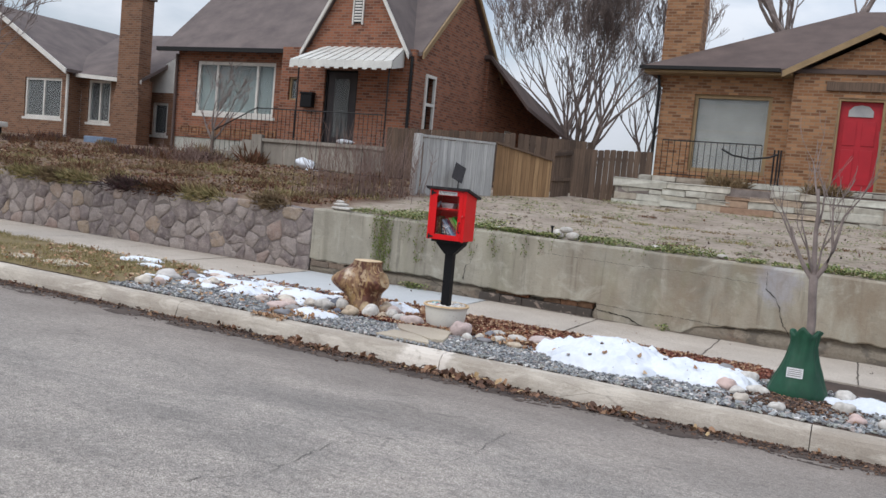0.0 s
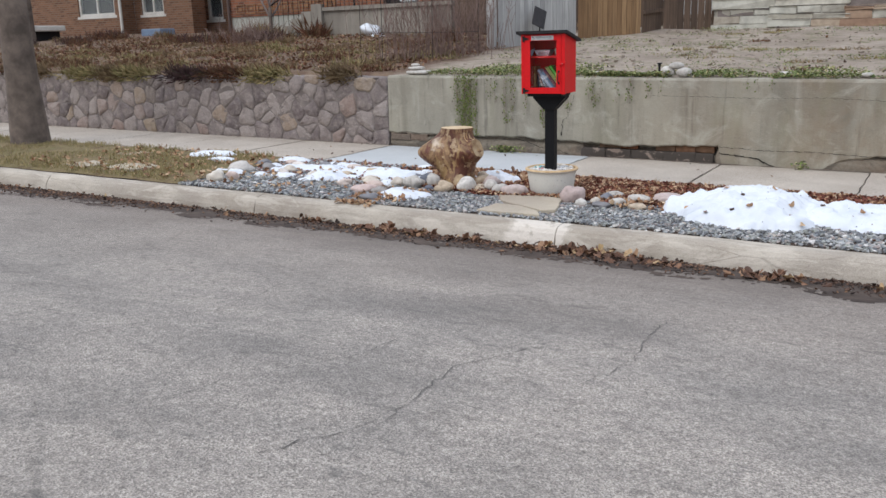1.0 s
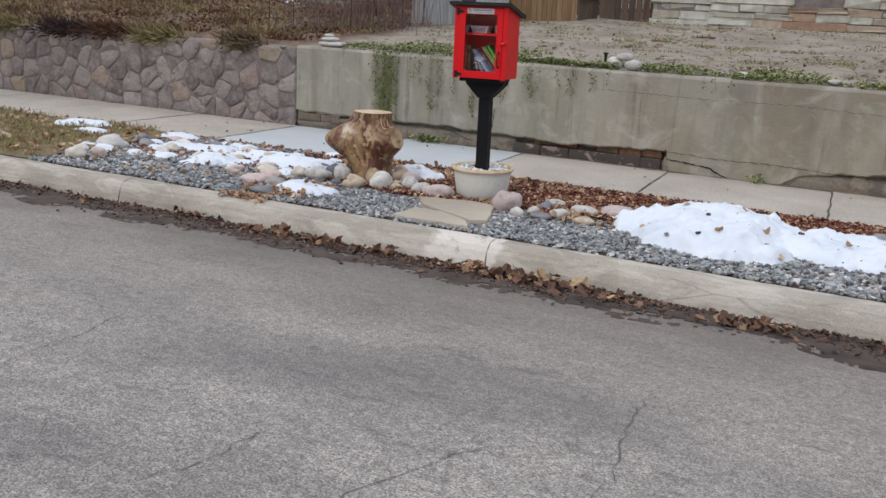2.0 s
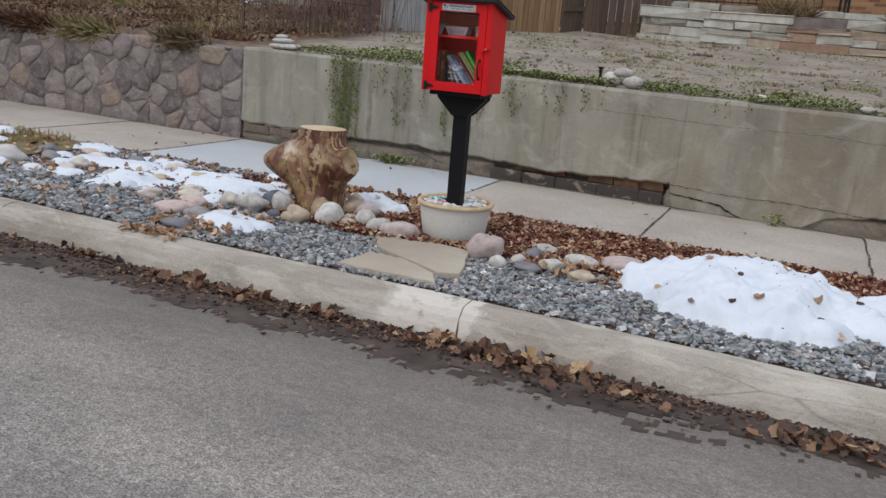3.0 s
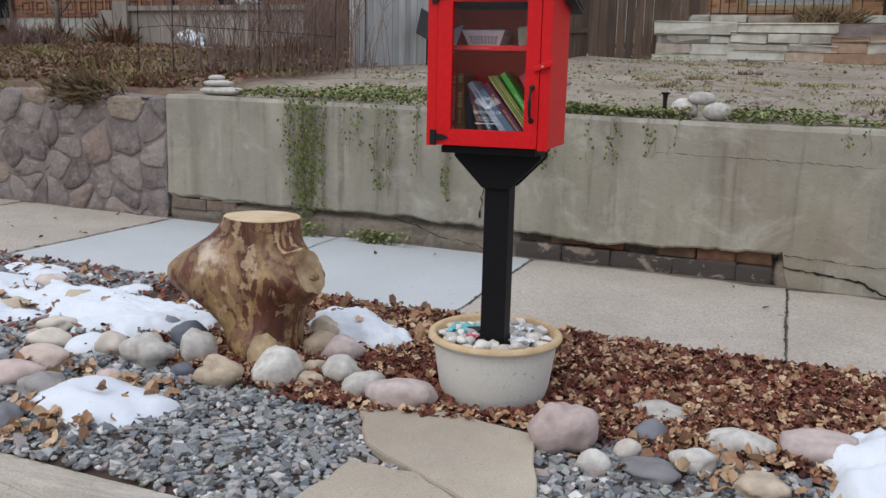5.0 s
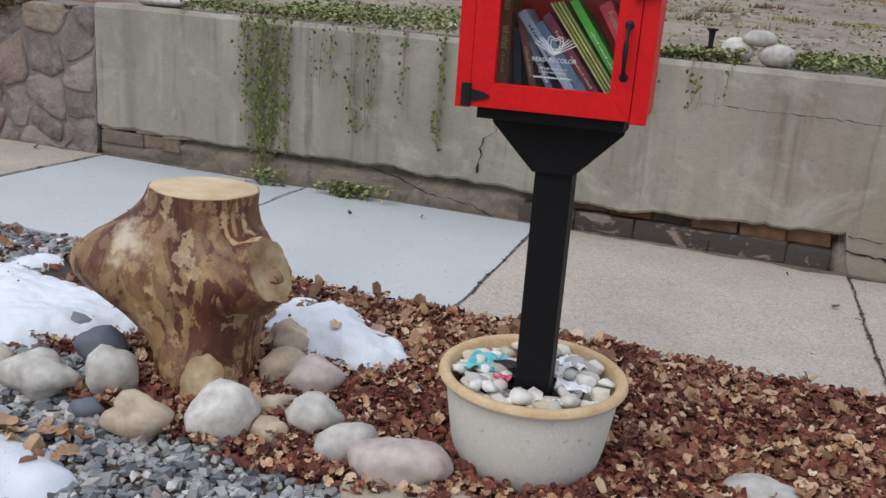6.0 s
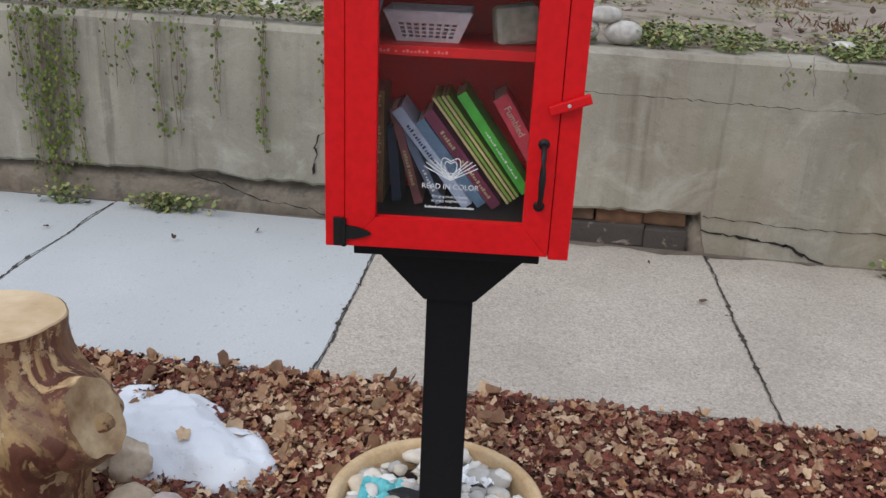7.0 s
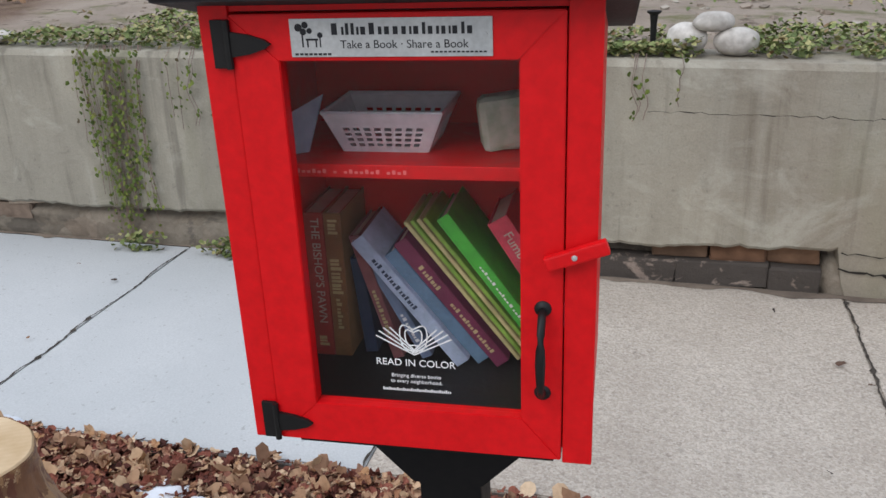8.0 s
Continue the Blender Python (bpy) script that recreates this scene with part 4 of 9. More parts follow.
wall_crack([(-2.98, -0.002), (-2.87, -0.012), (-2.71, -0.030), (-2.56, -0.047), (-2.46, -0.09), (-2.36, -0.135)], 0.008, 8, 11.272)
wall_crack([(-0.89, 0.77), (-0.89, 0.56), (-0.78, 0.47), (-0.71, 0.35), (-0.69, 0.24), (-0.64, 0.13), (-0.56, 0.03)], 0.0045, 31)
wall_crack([(-2.98, 0.075), (-2.5, 0.045), (-2.0, 0.05), (-1.4, 0.02), (-0.6, 0.03)], 0.003, 12)

# ---- field-stone retaining wall of the neighbouring lot ----
def clip(poly, px, py, nx, ny):
    out = []
    for (ax, ay), (bx, by) in zip(poly, poly[1:] + poly[:1]):
        da, db = (ax - px) * nx + (ay - py) * ny, (bx - px) * nx + (by - py) * ny
        if da <= 0:
            out.append((ax, ay))
        if da * db < 0:
            t = da / (da - db)
            out.append((ax + (bx - ax) * t, ay + (by - ay) * t))
    return out


def stone_top(x):
    return 0.835 + g(x) + 0.05 * noise.noise(Vector((x * 0.7, 2, 0))) + (0.02 if x > -9 else 0)


stone_wall = thing("stone_wall", "mortared field-stone garden wall in mauve, grey and tan", "wall", kind="structure")
bm = bmesh.new()
mr = []
for x in steps(-40, -7.63, 160):
    t = stone_top(x)
    mr.append([bm.verts.new(p) for p in ((x, 11.20, -0.3), (x, wall_y - 0.005, 0.0), (x, wall_y + 0.02, t - 0.05), (x, wall_y + 0.06, t - 0.01), (x, 11.60, t + 0.01), (x, 11.62, 0.3))])
for a, b in zip(mr, mr[1:]):
    for j in range(5):
        bm.faces.new((a[j], b[j], b[j + 1], a[j + 1]))
part("mortar", bm, M["mortar"], stone_wall)
sr = random.Random(11)
seeds = []
x = -7.72
while x > -19.5:
    z = -0.03 + sr.uniform(-0.05, 0.05)
    while z < 0.98:
        seeds.append((x + sr.uniform(-0.13, 0.13), z + g(x) + sr.uniform(-0.06, 0.06)))
        z += sr.uniform(0.13, 0.32)
    x -= sr.uniform(0.20, 0.36)
for i, (sx, sz) in enumerate(seeds):
    top = stone_top(sx)
    poly = [(sx - 0.3, -0.13 + g(sx)), (min(sx + 0.3, -7.64), -0.13 + g(sx)), (min(sx + 0.3, -7.64), top), (sx - 0.3, top)]
    for j, (ox, oz) in enumerate(seeds):
        if i != j and abs(ox - sx) < 0.7 and abs(oz - sz) < 0.7 and poly:
            d = math.hypot(ox - sx, oz - sz)
            poly = clip(poly, (ox + sx) / 2 - (ox - sx) / d * 0.006, (oz + sz) / 2 - (oz - sz) / d * 0.006, (ox - sx) / d, (oz - sz) / d)
    if len(poly) < 3:
        continue
    cx, cz = sum(p[0] for p in poly) / len(poly), sum(p[1] for p in poly) / len(poly)
    ragged = []
    for (ax, az), (bx, bz) in zip(poly, poly[1:] + poly[:1]):
        if math.hypot(bx - ax, bz - az) > 0.02:
            ragged += [(ax + (cx - ax) * sr.uniform(0.03, 0.14), az + (cz - az) * sr.uniform(0.03, 0.14))] + [(ax + (bx - ax) * t_ + sr.uniform(-0.012, 0.012), az + (bz - az) * t_ + sr.uniform(-0.012, 0.012)) for t_ in (0.33, 0.67)]
    poly = ragged
    if len(poly) < 3:
        continue
    bm = bmesh.new()
    lean = lambda z: wall_y + 0.03 * max(0, z) - 0.004
    depth = sr.uniform(0.004, 0.024)
    back = [bm.verts.new((px - cx, lean(pz) + 0.06 - wall_y, pz - cz)) for px, pz in poly]
    mid = [bm.verts.new((px - cx, lean(pz) - depth * 0.35 - wall_y, pz - cz)) for px, pz in poly]
    k = sr.uniform(0.80, 0.90)
    front = [bm.verts.new(((px - cx) * k, lean(pz) - depth - wall_y + sr.uniform(-0.014, 0.014), (pz - cz) * k)) for px, pz in poly]
    c = bm.verts.new((0, lean(cz) - depth * 1.15 - wall_y, 0))
    n = len(poly)
    for a in range(n):
        b = (a + 1) % n
        bm.faces.new((back[a], back[b], mid[b], mid[a]))
        bm.faces.new((mid[a], mid[b], front[b], front[a]))
        bm.faces.new((front[a], front[b], c))
    bmesh.ops.recalc_face_normals(bm, faces=bm.faces)
    ob = part("stone", bm, M["stone"], stone_wall, "", True)
    ob.location = (cx, wall_y, cz)

from mathutils.bvhtree import BVHTree

# ---- the book box on its post ----
BX0, BX1, BY0, BY1, BZ0 = -4.226, -3.792, 8.482, 8.80, 0.872
book_box = thing("book_exchange_box", "bright red wooden book box with glazed door on black post", "book box", at=(-4.01, 8.63, 0.09))
side_top = 1.425
# carcass: sides, back, floor and fixed front stiles
t = 0.016
for x0, x1 in ((BX0 + 0.002, BX0 + 0.002 + t), (BX1 - 0.002 - t, BX1 - 0.002)):
    bm = prism(bmesh.new(), [(x0, BY0 + 0.020, BZ0 + 0.002), (x0, BY1, BZ0 + 0.002), (x0, BY1, side_top - 0.068), (x0, BY0 + 0.020, side_top)], (x1 - x0, 0, 0), 0.0015)
    part("side_panel", bm, M["red"], book_box)
part("back_panel", boxes((BX0 + 0.019, BX1 - 0.019, BY1 - 0.016, BY1 - 0.001, BZ0 + 0.003, side_top - 0.07)), M["red"], book_box)
part("floor_panel", boxes((BX0 + 0.019, BX1 - 0.019, BY0 + 0.022, BY1 - 0.017, BZ0 + 0.004, BZ0 + 0.022)), M["red"], book_box)
part("hinge_stile", boxes((BX0, -4.1915, BY0, BY0 + 0.019, BZ0, side_top), bevel=0.002), M["red"], book_box)
part("latch_stile", boxes((-3.8275, BX1, BY0 - 0.001, BY0 + 0.019, BZ0 - 0.002, side_top), bevel=0.002), M["red"], book_box)
part("header_rail", boxes((-4.191, -3.828, BY0 + 0.004, BY0 + 0.019, 1.4125, side_top + 0.006)), M["red"], book_box)
part("shelf", boxes((BX0 + 0.019, BX1 - 0.019, BY0 + 0.085, BY1 - 0.017, 1.202, 1.2195), bevel=0.0015), M["red"], book_box)
# roof: a dark board falling to the back, with a thin drip edge
bm = bmesh.new()
slope = lambda y: 1.446 - 0.21 * (y - 8.44)
prism(bm, [(BX0 - 0.036, 8.44, slope(8.44) - 0.018), (BX1 + 0.034, 8.44, slope(8.44) - 0.018), (BX1 + 0.034, 8.85, slope(8.85) - 0.018), (BX0 - 0.036, 8.85, slope(8.85) - 0.018)], (0, 0, 0.018), 0.003)
roof_part = part("roof", bm, M["roofing"], book_box, "dark weathered roof board")
bm = bmesh.new()
prism(bm, [(BX0 - 0.038, 8.437, slope(8.437) + 0.001), (BX1 + 0.036, 8.437, slope(8.437) + 0.001), (BX1 + 0.036, 8.853, slope(8.853) + 0.001), (BX0 - 0.038, 8.853, slope(8.853) + 0.001)], (0, 0, 0.004))
part("roof_sheet", bm, M["iron"], roof_part)
# door: four mitred rails, glass, hinges, pull and turn button
DX0, DX1, DZ0, DZ1 = -4.190, -3.829, 0.8755, 1.410
GX0, GX1, GZ0, GZ1 = -4.136, -3.877, 0.932, 1.3605
door_part = new("door")
door_part.parent = book_box
door_part.matrix_parent_inverse = world_of(book_box).inverted()
door_part["label"] = "closed red door with clear pane"


def rail(name, pts):
    bm = bmesh.new()
    prism(bm, [(x, BY0 - 0.004, z) for x, z in pts], (0, 0.021, 0), 0.0012)
    part(name, bm, M["red"], door_part)


rail("stile", [(DX0, DZ0), (GX0, GZ0), (GX0, GZ1), (DX0, DZ1)])
rail("stile", [(GX1, GZ0), (DX1, DZ0), (DX1, DZ1), (GX1, GZ1)])
rail("rail", [(DX0, DZ1), (GX0, GZ1), (GX1, GZ1), (DX1, DZ1)])
rail("rail", [(DX0, DZ0), (DX1, DZ0), (GX1, GZ0), (GX0, GZ0)])
pane = part("pane", boxes((GX0 - 0.004, GX1 + 0.004, BY0 + 0.006, BY0 + 0.009, GZ0 - 0.004, GZ1 + 0.004)), M["glass"], door_part, "clear acrylic pane")
pane.visible_shadow = False
for zc in (1.379, 0.902):
    bm = bmesh.new()
    box(bm, -4.211, -4.1925, BY0 - 0.006, BY0 - 0.001, zc - 0.026, zc + 0.026, 0.001)
    tube(bm, [(-4.1915, BY0 - 0.008, zc - 0.026), (-4.1915, BY0 - 0.008, zc + 0.026)], 0.0042, 8)
    prism(bm, [(-4.189, BY0 - 0.009, zc - 0.0135), (-4.168, BY0 - 0.009, zc - 0.0105), (-4.150, BY0 - 0.009, zc - 0.0050), (-4.143, BY0 - 0.009, zc), (-4.150, BY0 - 0.009, zc + 0.0050), (-4.168, BY0 - 0.009, zc + 0.0105), (-4.189, BY0 - 0.009, zc + 0.0135)], (0, 0.0045, 0))
    part("hinge", bm, M["iron"], door_part, "black strap hinge")
bm = bmesh.new()
hx = -3.8515
for zc in (1.080, 0.970):
    lathe(bm, [(0.0, 0.004), (0.0085, 0.003), (0.0100, 0.0)], 0, 0, 20)
    bmesh.ops.transform(bm, matrix=Matrix.Translation((hx, BY0 - 0.004, zc)) @ Euler((radians(90), 0, 0)).to_matrix().to_4x4(), verts=[v for v in bm.verts if abs(v.co.z) < 0.02 and abs(v.co.x) < 0.02])
hy = BY0 - 0.005
tube(bm, [(hx, hy, 1.079), (hx, hy - 0.014, 1.074), (hx, hy - 0.026, 1.060), (hx, hy - 0.030, 1.043), (hx, hy - 0.031, 1.025), (hx, hy - 0.030, 1.007), (hx, hy - 0.026, 0.990), (hx, hy - 0.014, 0.976), (hx, hy, 0.971)], [0.005, 0.0048, 0.0046, 0.0054, 0.0062, 0.0054, 0.0046, 0.0048, 0.005], 10)
part("pull_handle", bm, M["iron"], door_part, "black iron pull handle", True)
bm = bmesh.new()
box(bm, -0.036, 0.036, -0.006, 0.006, -0.0085, 0.0085, 0.0025, Matrix.Translation((-3.8145, BY0 - 0.0125, 1.151)) @ Euler((0, radians(-20), 0)).to_matrix().to_4x4())
btn = part("turn_button", bm, M["red"], book_box, "red wooden turn button")
bm = bmesh.new()
lathe(bm, [(0.0, 0.0015), (0.003, 0.001), (0.0034, 0.0)], 0, 0, 14)
bmesh.ops.transform(bm, matrix=Matrix.Translation((-3.8165, BY0 - 0.0185, 1.150)) @ Euler((radians(90), 0, 0)).to_matrix().to_4x4(), verts=bm.verts)
part("screw", bm, M["steel"], btn)


def lettering(name, text, x, y, z, size, material, parent, yaw=0.0, tilt=0.0, align="CENTER", thick=0.0003, wide=1.0):
    """Raised lettering that faces -y, built from the default font."""
    cu = bpy.data.curves.new(name, "FONT")
    cu.body, cu.size, cu.extrude, cu.align_x, cu.align_y = text, size, thick, align, "CENTER"
    ob = bpy.data.objects.new(name, cu)
    scene.collection.objects.link(ob)
    me = bpy.data.meshes.new_from_object(ob)
    scene.collection.objects.unlink(ob)
    bpy.data.objects.remove(ob)
    me.transform(Matrix.Translation((x, y, z)) @ Euler((0, radians(tilt), 0)).to_matrix().to_4x4() @ Euler((radians(90), 0, radians(yaw))).to_matrix().to_4x4() @ Matrix.Diagonal((wide, 1, 1, 1)))
    me.materials.clear()
    me.materials.append(material)
    o = new(name, me)
    o.parent = parent
    o.matrix_parent_inverse = world_of(parent).inverted()
    return o


def bars(name, items, y, material, parent, thick=0.0006):
    bm = bmesh.new()
    for x0, x1, z0, z1 in items:
        box(bm, x0, x1, y - thick, y, z0, z1)
    return part(name, bm, material, parent)


# plate on the top rail
plate_y = BY0 - 0.0045
plate = part("sign_plate", boxes((-4.1205, -3.9035, plate_y - 0.0016, plate_y, 1.3650, 1.4050), bevel=0.0007), M["steel"], door_part, "engraved pale metal plate")
py = plate_y - 0.0017
words, xx = [], -4.074
for w in (0.010, 0.004, 0.0055, 0.0055, 0.004, 0.0085, 0.009, 0.006, 0.0085, 0.0085, 0.0075, 0.004, 0.0085, 0.0055, 0.008, 0.005, 0.007, 0.0035, 0.0085, 0.0055, 0.0085):
    words.append((xx, xx + w * 0.60, 1.3882, 1.3882 + (0.0118 if w in (0.010, 0.0055, 0.009) else 0.0080)))
    xx += w * 1.09
tagged(bars("name_bars", words, py, M["ink"], plate), kind="stuff")
lettering("motto", "Take a Book \u00b7 Share a Book", -3.997, py, 1.3778, 0.0121, M["ink"], plate)
bars("fine_print", [(-4.116 + 0.0052 * i, -4.1125 + 0.0052 * i, 1.3672, 1.3692) for i in range(8)], py, M["ink"], plate)
bars("fine_print", [(-3.968 + 0.0046 * i, -3.965 + 0.0046 * i, 1.3692, 1.3708) for i in range(13)], py, M["ink"], plate)
bm = bmesh.new()   # emblem: a tree and a bench as plain marks
for cx, cz, rr in ((-4.1105, 1.3960, 0.0042), (-4.1030, 1.3985, 0.0036), (-4.1055, 1.3915, 0.0036), (-4.0985, 1.3925, 0.0030), (-4.0870, 1.3880, 0.0030)):
    tube(bm, [(cx, py, cz), (cx, py - 0.0004, cz)], rr, 12)
for x0, x1, z0, z1 in ((-4.1075, -4.1058, 1.3755, 1.390), (-4.1030, -4.0895, 1.3825, 1.3845), (-4.1020, -4.1005, 1.3755, 1.3825), (-4.0925, -4.0910, 1.3755, 1.3825), (-4.0878, -4.0866, 1.3755, 1.3870)):
    box(bm, x0, x1, py - 0.0004, py, z0, z1)
part("emblem", bm, M["ink"], plate)
bm = bmesh.new()
for zc in (1.4005, 1.3875):
    tube(bm, [(-3.911, py, zc), (-3.911, py - 0.001, zc)], 0.0022, 12)
part("rivet", bm, M["steel"], plate)

# white decal on the pane
dy = BY0 + 0.0054
decal = lettering("decal", "READ IN COLOR", -4.007, dy, 0.9925, 0.0132, M["white"], pane, wide=1.0)
lettering("decal_line", "Bringing diverse books", -4.007, dy, 0.9745, 0.0068, M["white"], pane)
lettering("decal_line", "to every neighborhood.", -4.007, dy, 0.9665, 0.0068, M["white"], pane)
bars("decal_bars", [(-4.0500 + 0.00255 * i, -4.0500 + 0.00255 * i + 0.0018, 0.9530, 0.9560 + (0.0012 if i % 7 in (0, 3) else 0)) for i in range(34)], dy, M["white"], pane, 0.0003)
bm = bmesh.new()   # open-book emblem: fanned pages and a heart
cx, cz = -4.0075, 1.0045
for s in (-1, 1):
    for i, (ex, ez) in enumerate(((0.047, 0.024), (0.043, 0.0305), (0.037, 0.035), (0.029, 0.036))):
        a, b = Vector((cx, dy, cz + i * 0.0022)), Vector((cx + s * ex, dy, cz + ez))
        n = (b - a).cross(Vector((0, 1, 0))).normalized() * 0.00085
        prism(bm, [a - n, b - n, b + n, a + n], (0, -0.0003, 0))
    for scale in (1.0, 0.62):
        last = None
        for k in range(13):
            th = math.pi * k / 12
            hx2 = 0.0170 * math.sin(th) ** 0.8 * scale if k not in (0, 12) else 0.0
            hz = cz + 0.027 + scale * 0.0190 * (0.55 * math.cos(th) + 0.45 * math.sin(th * 1.7)) - 0.003
            p = Vector((cx + s * hx2, dy, hz))
            if last is not None and (p - last).length > 1e-5:
                n = (p - last).cross(Vector((0, 1, 0))).normalized() * 0.0008
                prism(bm, [last - n, p - n, p + n, last + n], (0, -0.0003, 0))
            last = p
part("decal_emblem", bm, M["white"], pane)
bars("shelf_writing", [(-4.165 + 0.0068 * i, -4.165 + 0.0068 * i + 0.0042, 1.2080, 1.2110 + (0.0022 if i % 5 in (0, 3) else 0)) for i in range(21) if i not in (6, 8, 16)], BY0 + 0.0845, plain("pink_marker", (236, 120, 120), None, 9, 0.7, 0.0), book_box)

# post, flared bracket
post_y, post_x = 8.685, -4.003
part("post", boxes((post_x - 0.047, post_x + 0.047, post_y - 0.047, post_y + 0.047, -0.14, 0.845), bevel=0.004), M["black"], book_box, "black painted square post")
part("support_board", boxes((-4.18, -3.84, 8.515, 8.77, 0.846, 0.871), bevel=0.002), M["black"], book_box)
for y0, y1 in ((post_y - 0.067, post_y - 0.048), (post_y + 0.048, post_y + 0.067)):
    bm = bmesh.new()
    prism(bm, [(post_x - 0.160, y0, 0.8455), (post_x - 0.160, y0, 0.826), (post_x - 0.051, y0, 0.714), (post_x + 0.051, y0, 0.714), (post_x + 0.160, y0, 0.826), (post_x + 0.160, y0, 0.8455)], (0, y1 - y0, 0), 0.0015)
    part("bracket", bm, M["black"], book_box)
for s in (-1, 1):
    bm = bmesh.new()
    xa = post_x + s * 0.0485
    prism(bm, [(xa, post_y - 0.044, 0.8455), (xa + s * 0.108, post_y - 0.044, 0.8455), (xa + s * 0.108, post_y - 0.044, 0.830), (xa, post_y - 0.044, 0.720)], (0, 0.088, 0))
    part("brace", bm, M["black"], book_box)

# ---- books and odds on the shelves ----
book_cols = dict(brown=(172, 70, 62), tan=(146, 108, 70), blue=(186, 202, 228), slate=(128, 146, 176), purple=(124, 52, 84), green=(84, 190, 70), lime=(142, 178, 76), cream=(206, 192, 140), pink=(214, 70, 90), teal=(110, 140, 168), dull=(150, 96, 98), navy=(56, 70, 96), paper=(206, 198, 180))
BK = {n: plain("cover_" + n, c, tuple(int(v * 0.86) for v in c), 30, 0.45, 0.05, 160, source=True) for n, c in book_cols.items()}


def book(cover, x, z, thick, height, depth, lean, y=None, title=None, stripe=None, words=None, title_at=0.52):
    """A book standing on its tail, spine to the front. lean: degrees, head towards -x."""
    y = y if y is not None else BY0 + 0.085
    o = thing("book", words or "worn paperback book leaning among others in the box", "book", "books in the box", at=(x, y, z))
    m = Matrix.Translation((x, y, z)) @ Euler((0, radians(-lean), 0)).to_matrix().to_4x4()
    bm = bmesh.new()
    prism(bm, [(0, 0, 0), (thick, 0, 0), (thick, 0, height), (0, 0, height)], (0, 0.0022, 0), 0.0007)
    box(bm, 0, 0.0016, 0.0022, depth, 0, height)
    box(bm, thick - 0.0016, thick, 0.0022, depth, 0, height)
    bmesh.ops.transform(bm, matrix=m, verts=bm.verts)
    c = part("cover", bm, BK[cover], o)
    bm = box(bmesh.new(), 0.0018, thick - 0.0018, 0.0024, depth - 0.004, 0.003, height - 0.003)
    bmesh.ops.transform(bm, matrix=m, verts=bm.verts)
    part("pages", bm, BK["paper"], o)
    for z0, z1, w in stripe or ():
        bm, zz, k_ = bmesh.new(), height * z0, 0
        while zz < height * z1:   # unread lettering as a row of short bars
            step_ = (0.0042, 0.0028, 0.0050, 0.0036)[k_ % 4]
            box(bm, thick * (0.5 - w / 2), thick * (0.5 + w / 2 - (0.10 if k_ % 3 else 0)), -0.0005, 0, zz, zz + step_)
            zz, k_ = zz + step_ * (1.5 if k_ % 6 != 5 else 2.4), k_ + 1
        bmesh.ops.transform(bm, matrix=m, verts=bm.verts)
        part("spine_print", bm, BK["cream"] if cover in ("brown", "tan", "dull", "navy", "teal", "purple") else M["white"] if cover != "blue" else BK["navy"], c)
    if title:
        ob = lettering("title", title, 0, 0, 0, thick * 0.62, BK["paper"], None)
        ob.data.transform(Matrix.Translation((thick * 0.55, -0.0006, height * title_at)) @ Euler((0, radians(90), 0)).to_matrix().to_4x4())
        ob.data.transform(m)
        ob.parent = c
        ob.matrix_parent_inverse = world_of(c).inverted()
    return o


bz = BZ0 + 0.0285
part("floor_mat", boxes((BX0 + 0.021, BX1 - 0.021, BY0 + 0.024, BY1 - 0.019, BZ0 + 0.0225, BZ0 + 0.028)), M["iron"], book_box, "black floor mat")
SPINE = 8.655
book("brown", -4.199, bz, 0.028, 0.222, 0.118, 0, SPINE, title="THE BISHOP'S PAWN", title_at=0.60, stripe=[(0.07, 0.12, 0.5)], words="dark maroon hardback standing upright in the red box")
book("tan", -4.170, bz, 0.025, 0.222, 0.118, 0, SPINE, stripe=[(0.86, 0.95, 0.55), (0.45, 0.70, 0.62), (0.2, 0.40, 0.3)], words="brown and gold hardback standing upright in the box")
book("dull", -4.082, bz, 0.016, 0.195, 0.115, 16, SPINE, stripe=[(0.2, 0.55, 0.4)], words="dull maroon paperback leaning in the box")
book("slate", -4.040, bz, 0.016, 0.185, 0.115, 27, SPINE + 0.004, stripe=[(0.15, 0.4, 0.35)], words="slate blue paperback leaning in the box")
book("blue", -3.986, bz, 0.021, 0.232, 0.118, 38, SPINE - 0.012, stripe=[(0.45, 0.85, 0.35)], words="pale blue hardback leaning steeply in the box")
book("teal", -3.958, bz, 0.020, 0.205, 0.115, 38.5, SPINE, words="grey-blue paperback leaning steeply in the box")
book("purple", -3.930, bz, 0.021, 0.228, 0.118, 38, SPINE - 0.006, stripe=[(0.62, 0.78, 0.35), (0.1, 0.5, 0.3)], words="dark purple paperback leaning steeply in the box")
for i in range(4):
    book("cream" if i % 2 == 0 else "lime", -3.9015 + 0.0062 * i, bz + 0.012 + 0.0045 * i, 0.0052, 0.252 - 0.004 * i, 0.118, 37.5, SPINE - 0.004 + 0.002 * i, words="thin picture book leaning steeply in the box")
book("green", -3.874, bz + 0.034, 0.019, 0.228, 0.118, 36, SPINE - 0.008, stripe=[(0.15, 0.62, 0.22)], words="bright green picture book leaning against the box side")
book("pink", -3.846, bz + 0.062, 0.030, 0.178, 0.115, 32, SPINE - 0.004, title="Fumbled", title_at=0.70, words="pink paperback leaning against the box side")
book("navy", -4.128, bz, 0.018, 0.15, 0.10, 5, SPINE + 0.015, words="dark paperback standing in the box")

basket = thing("basket", "small white slotted plastic basket on the upper shelf", "basket", at=(-4.06, 8.62, 1.2200))
bz2 = 1.2200


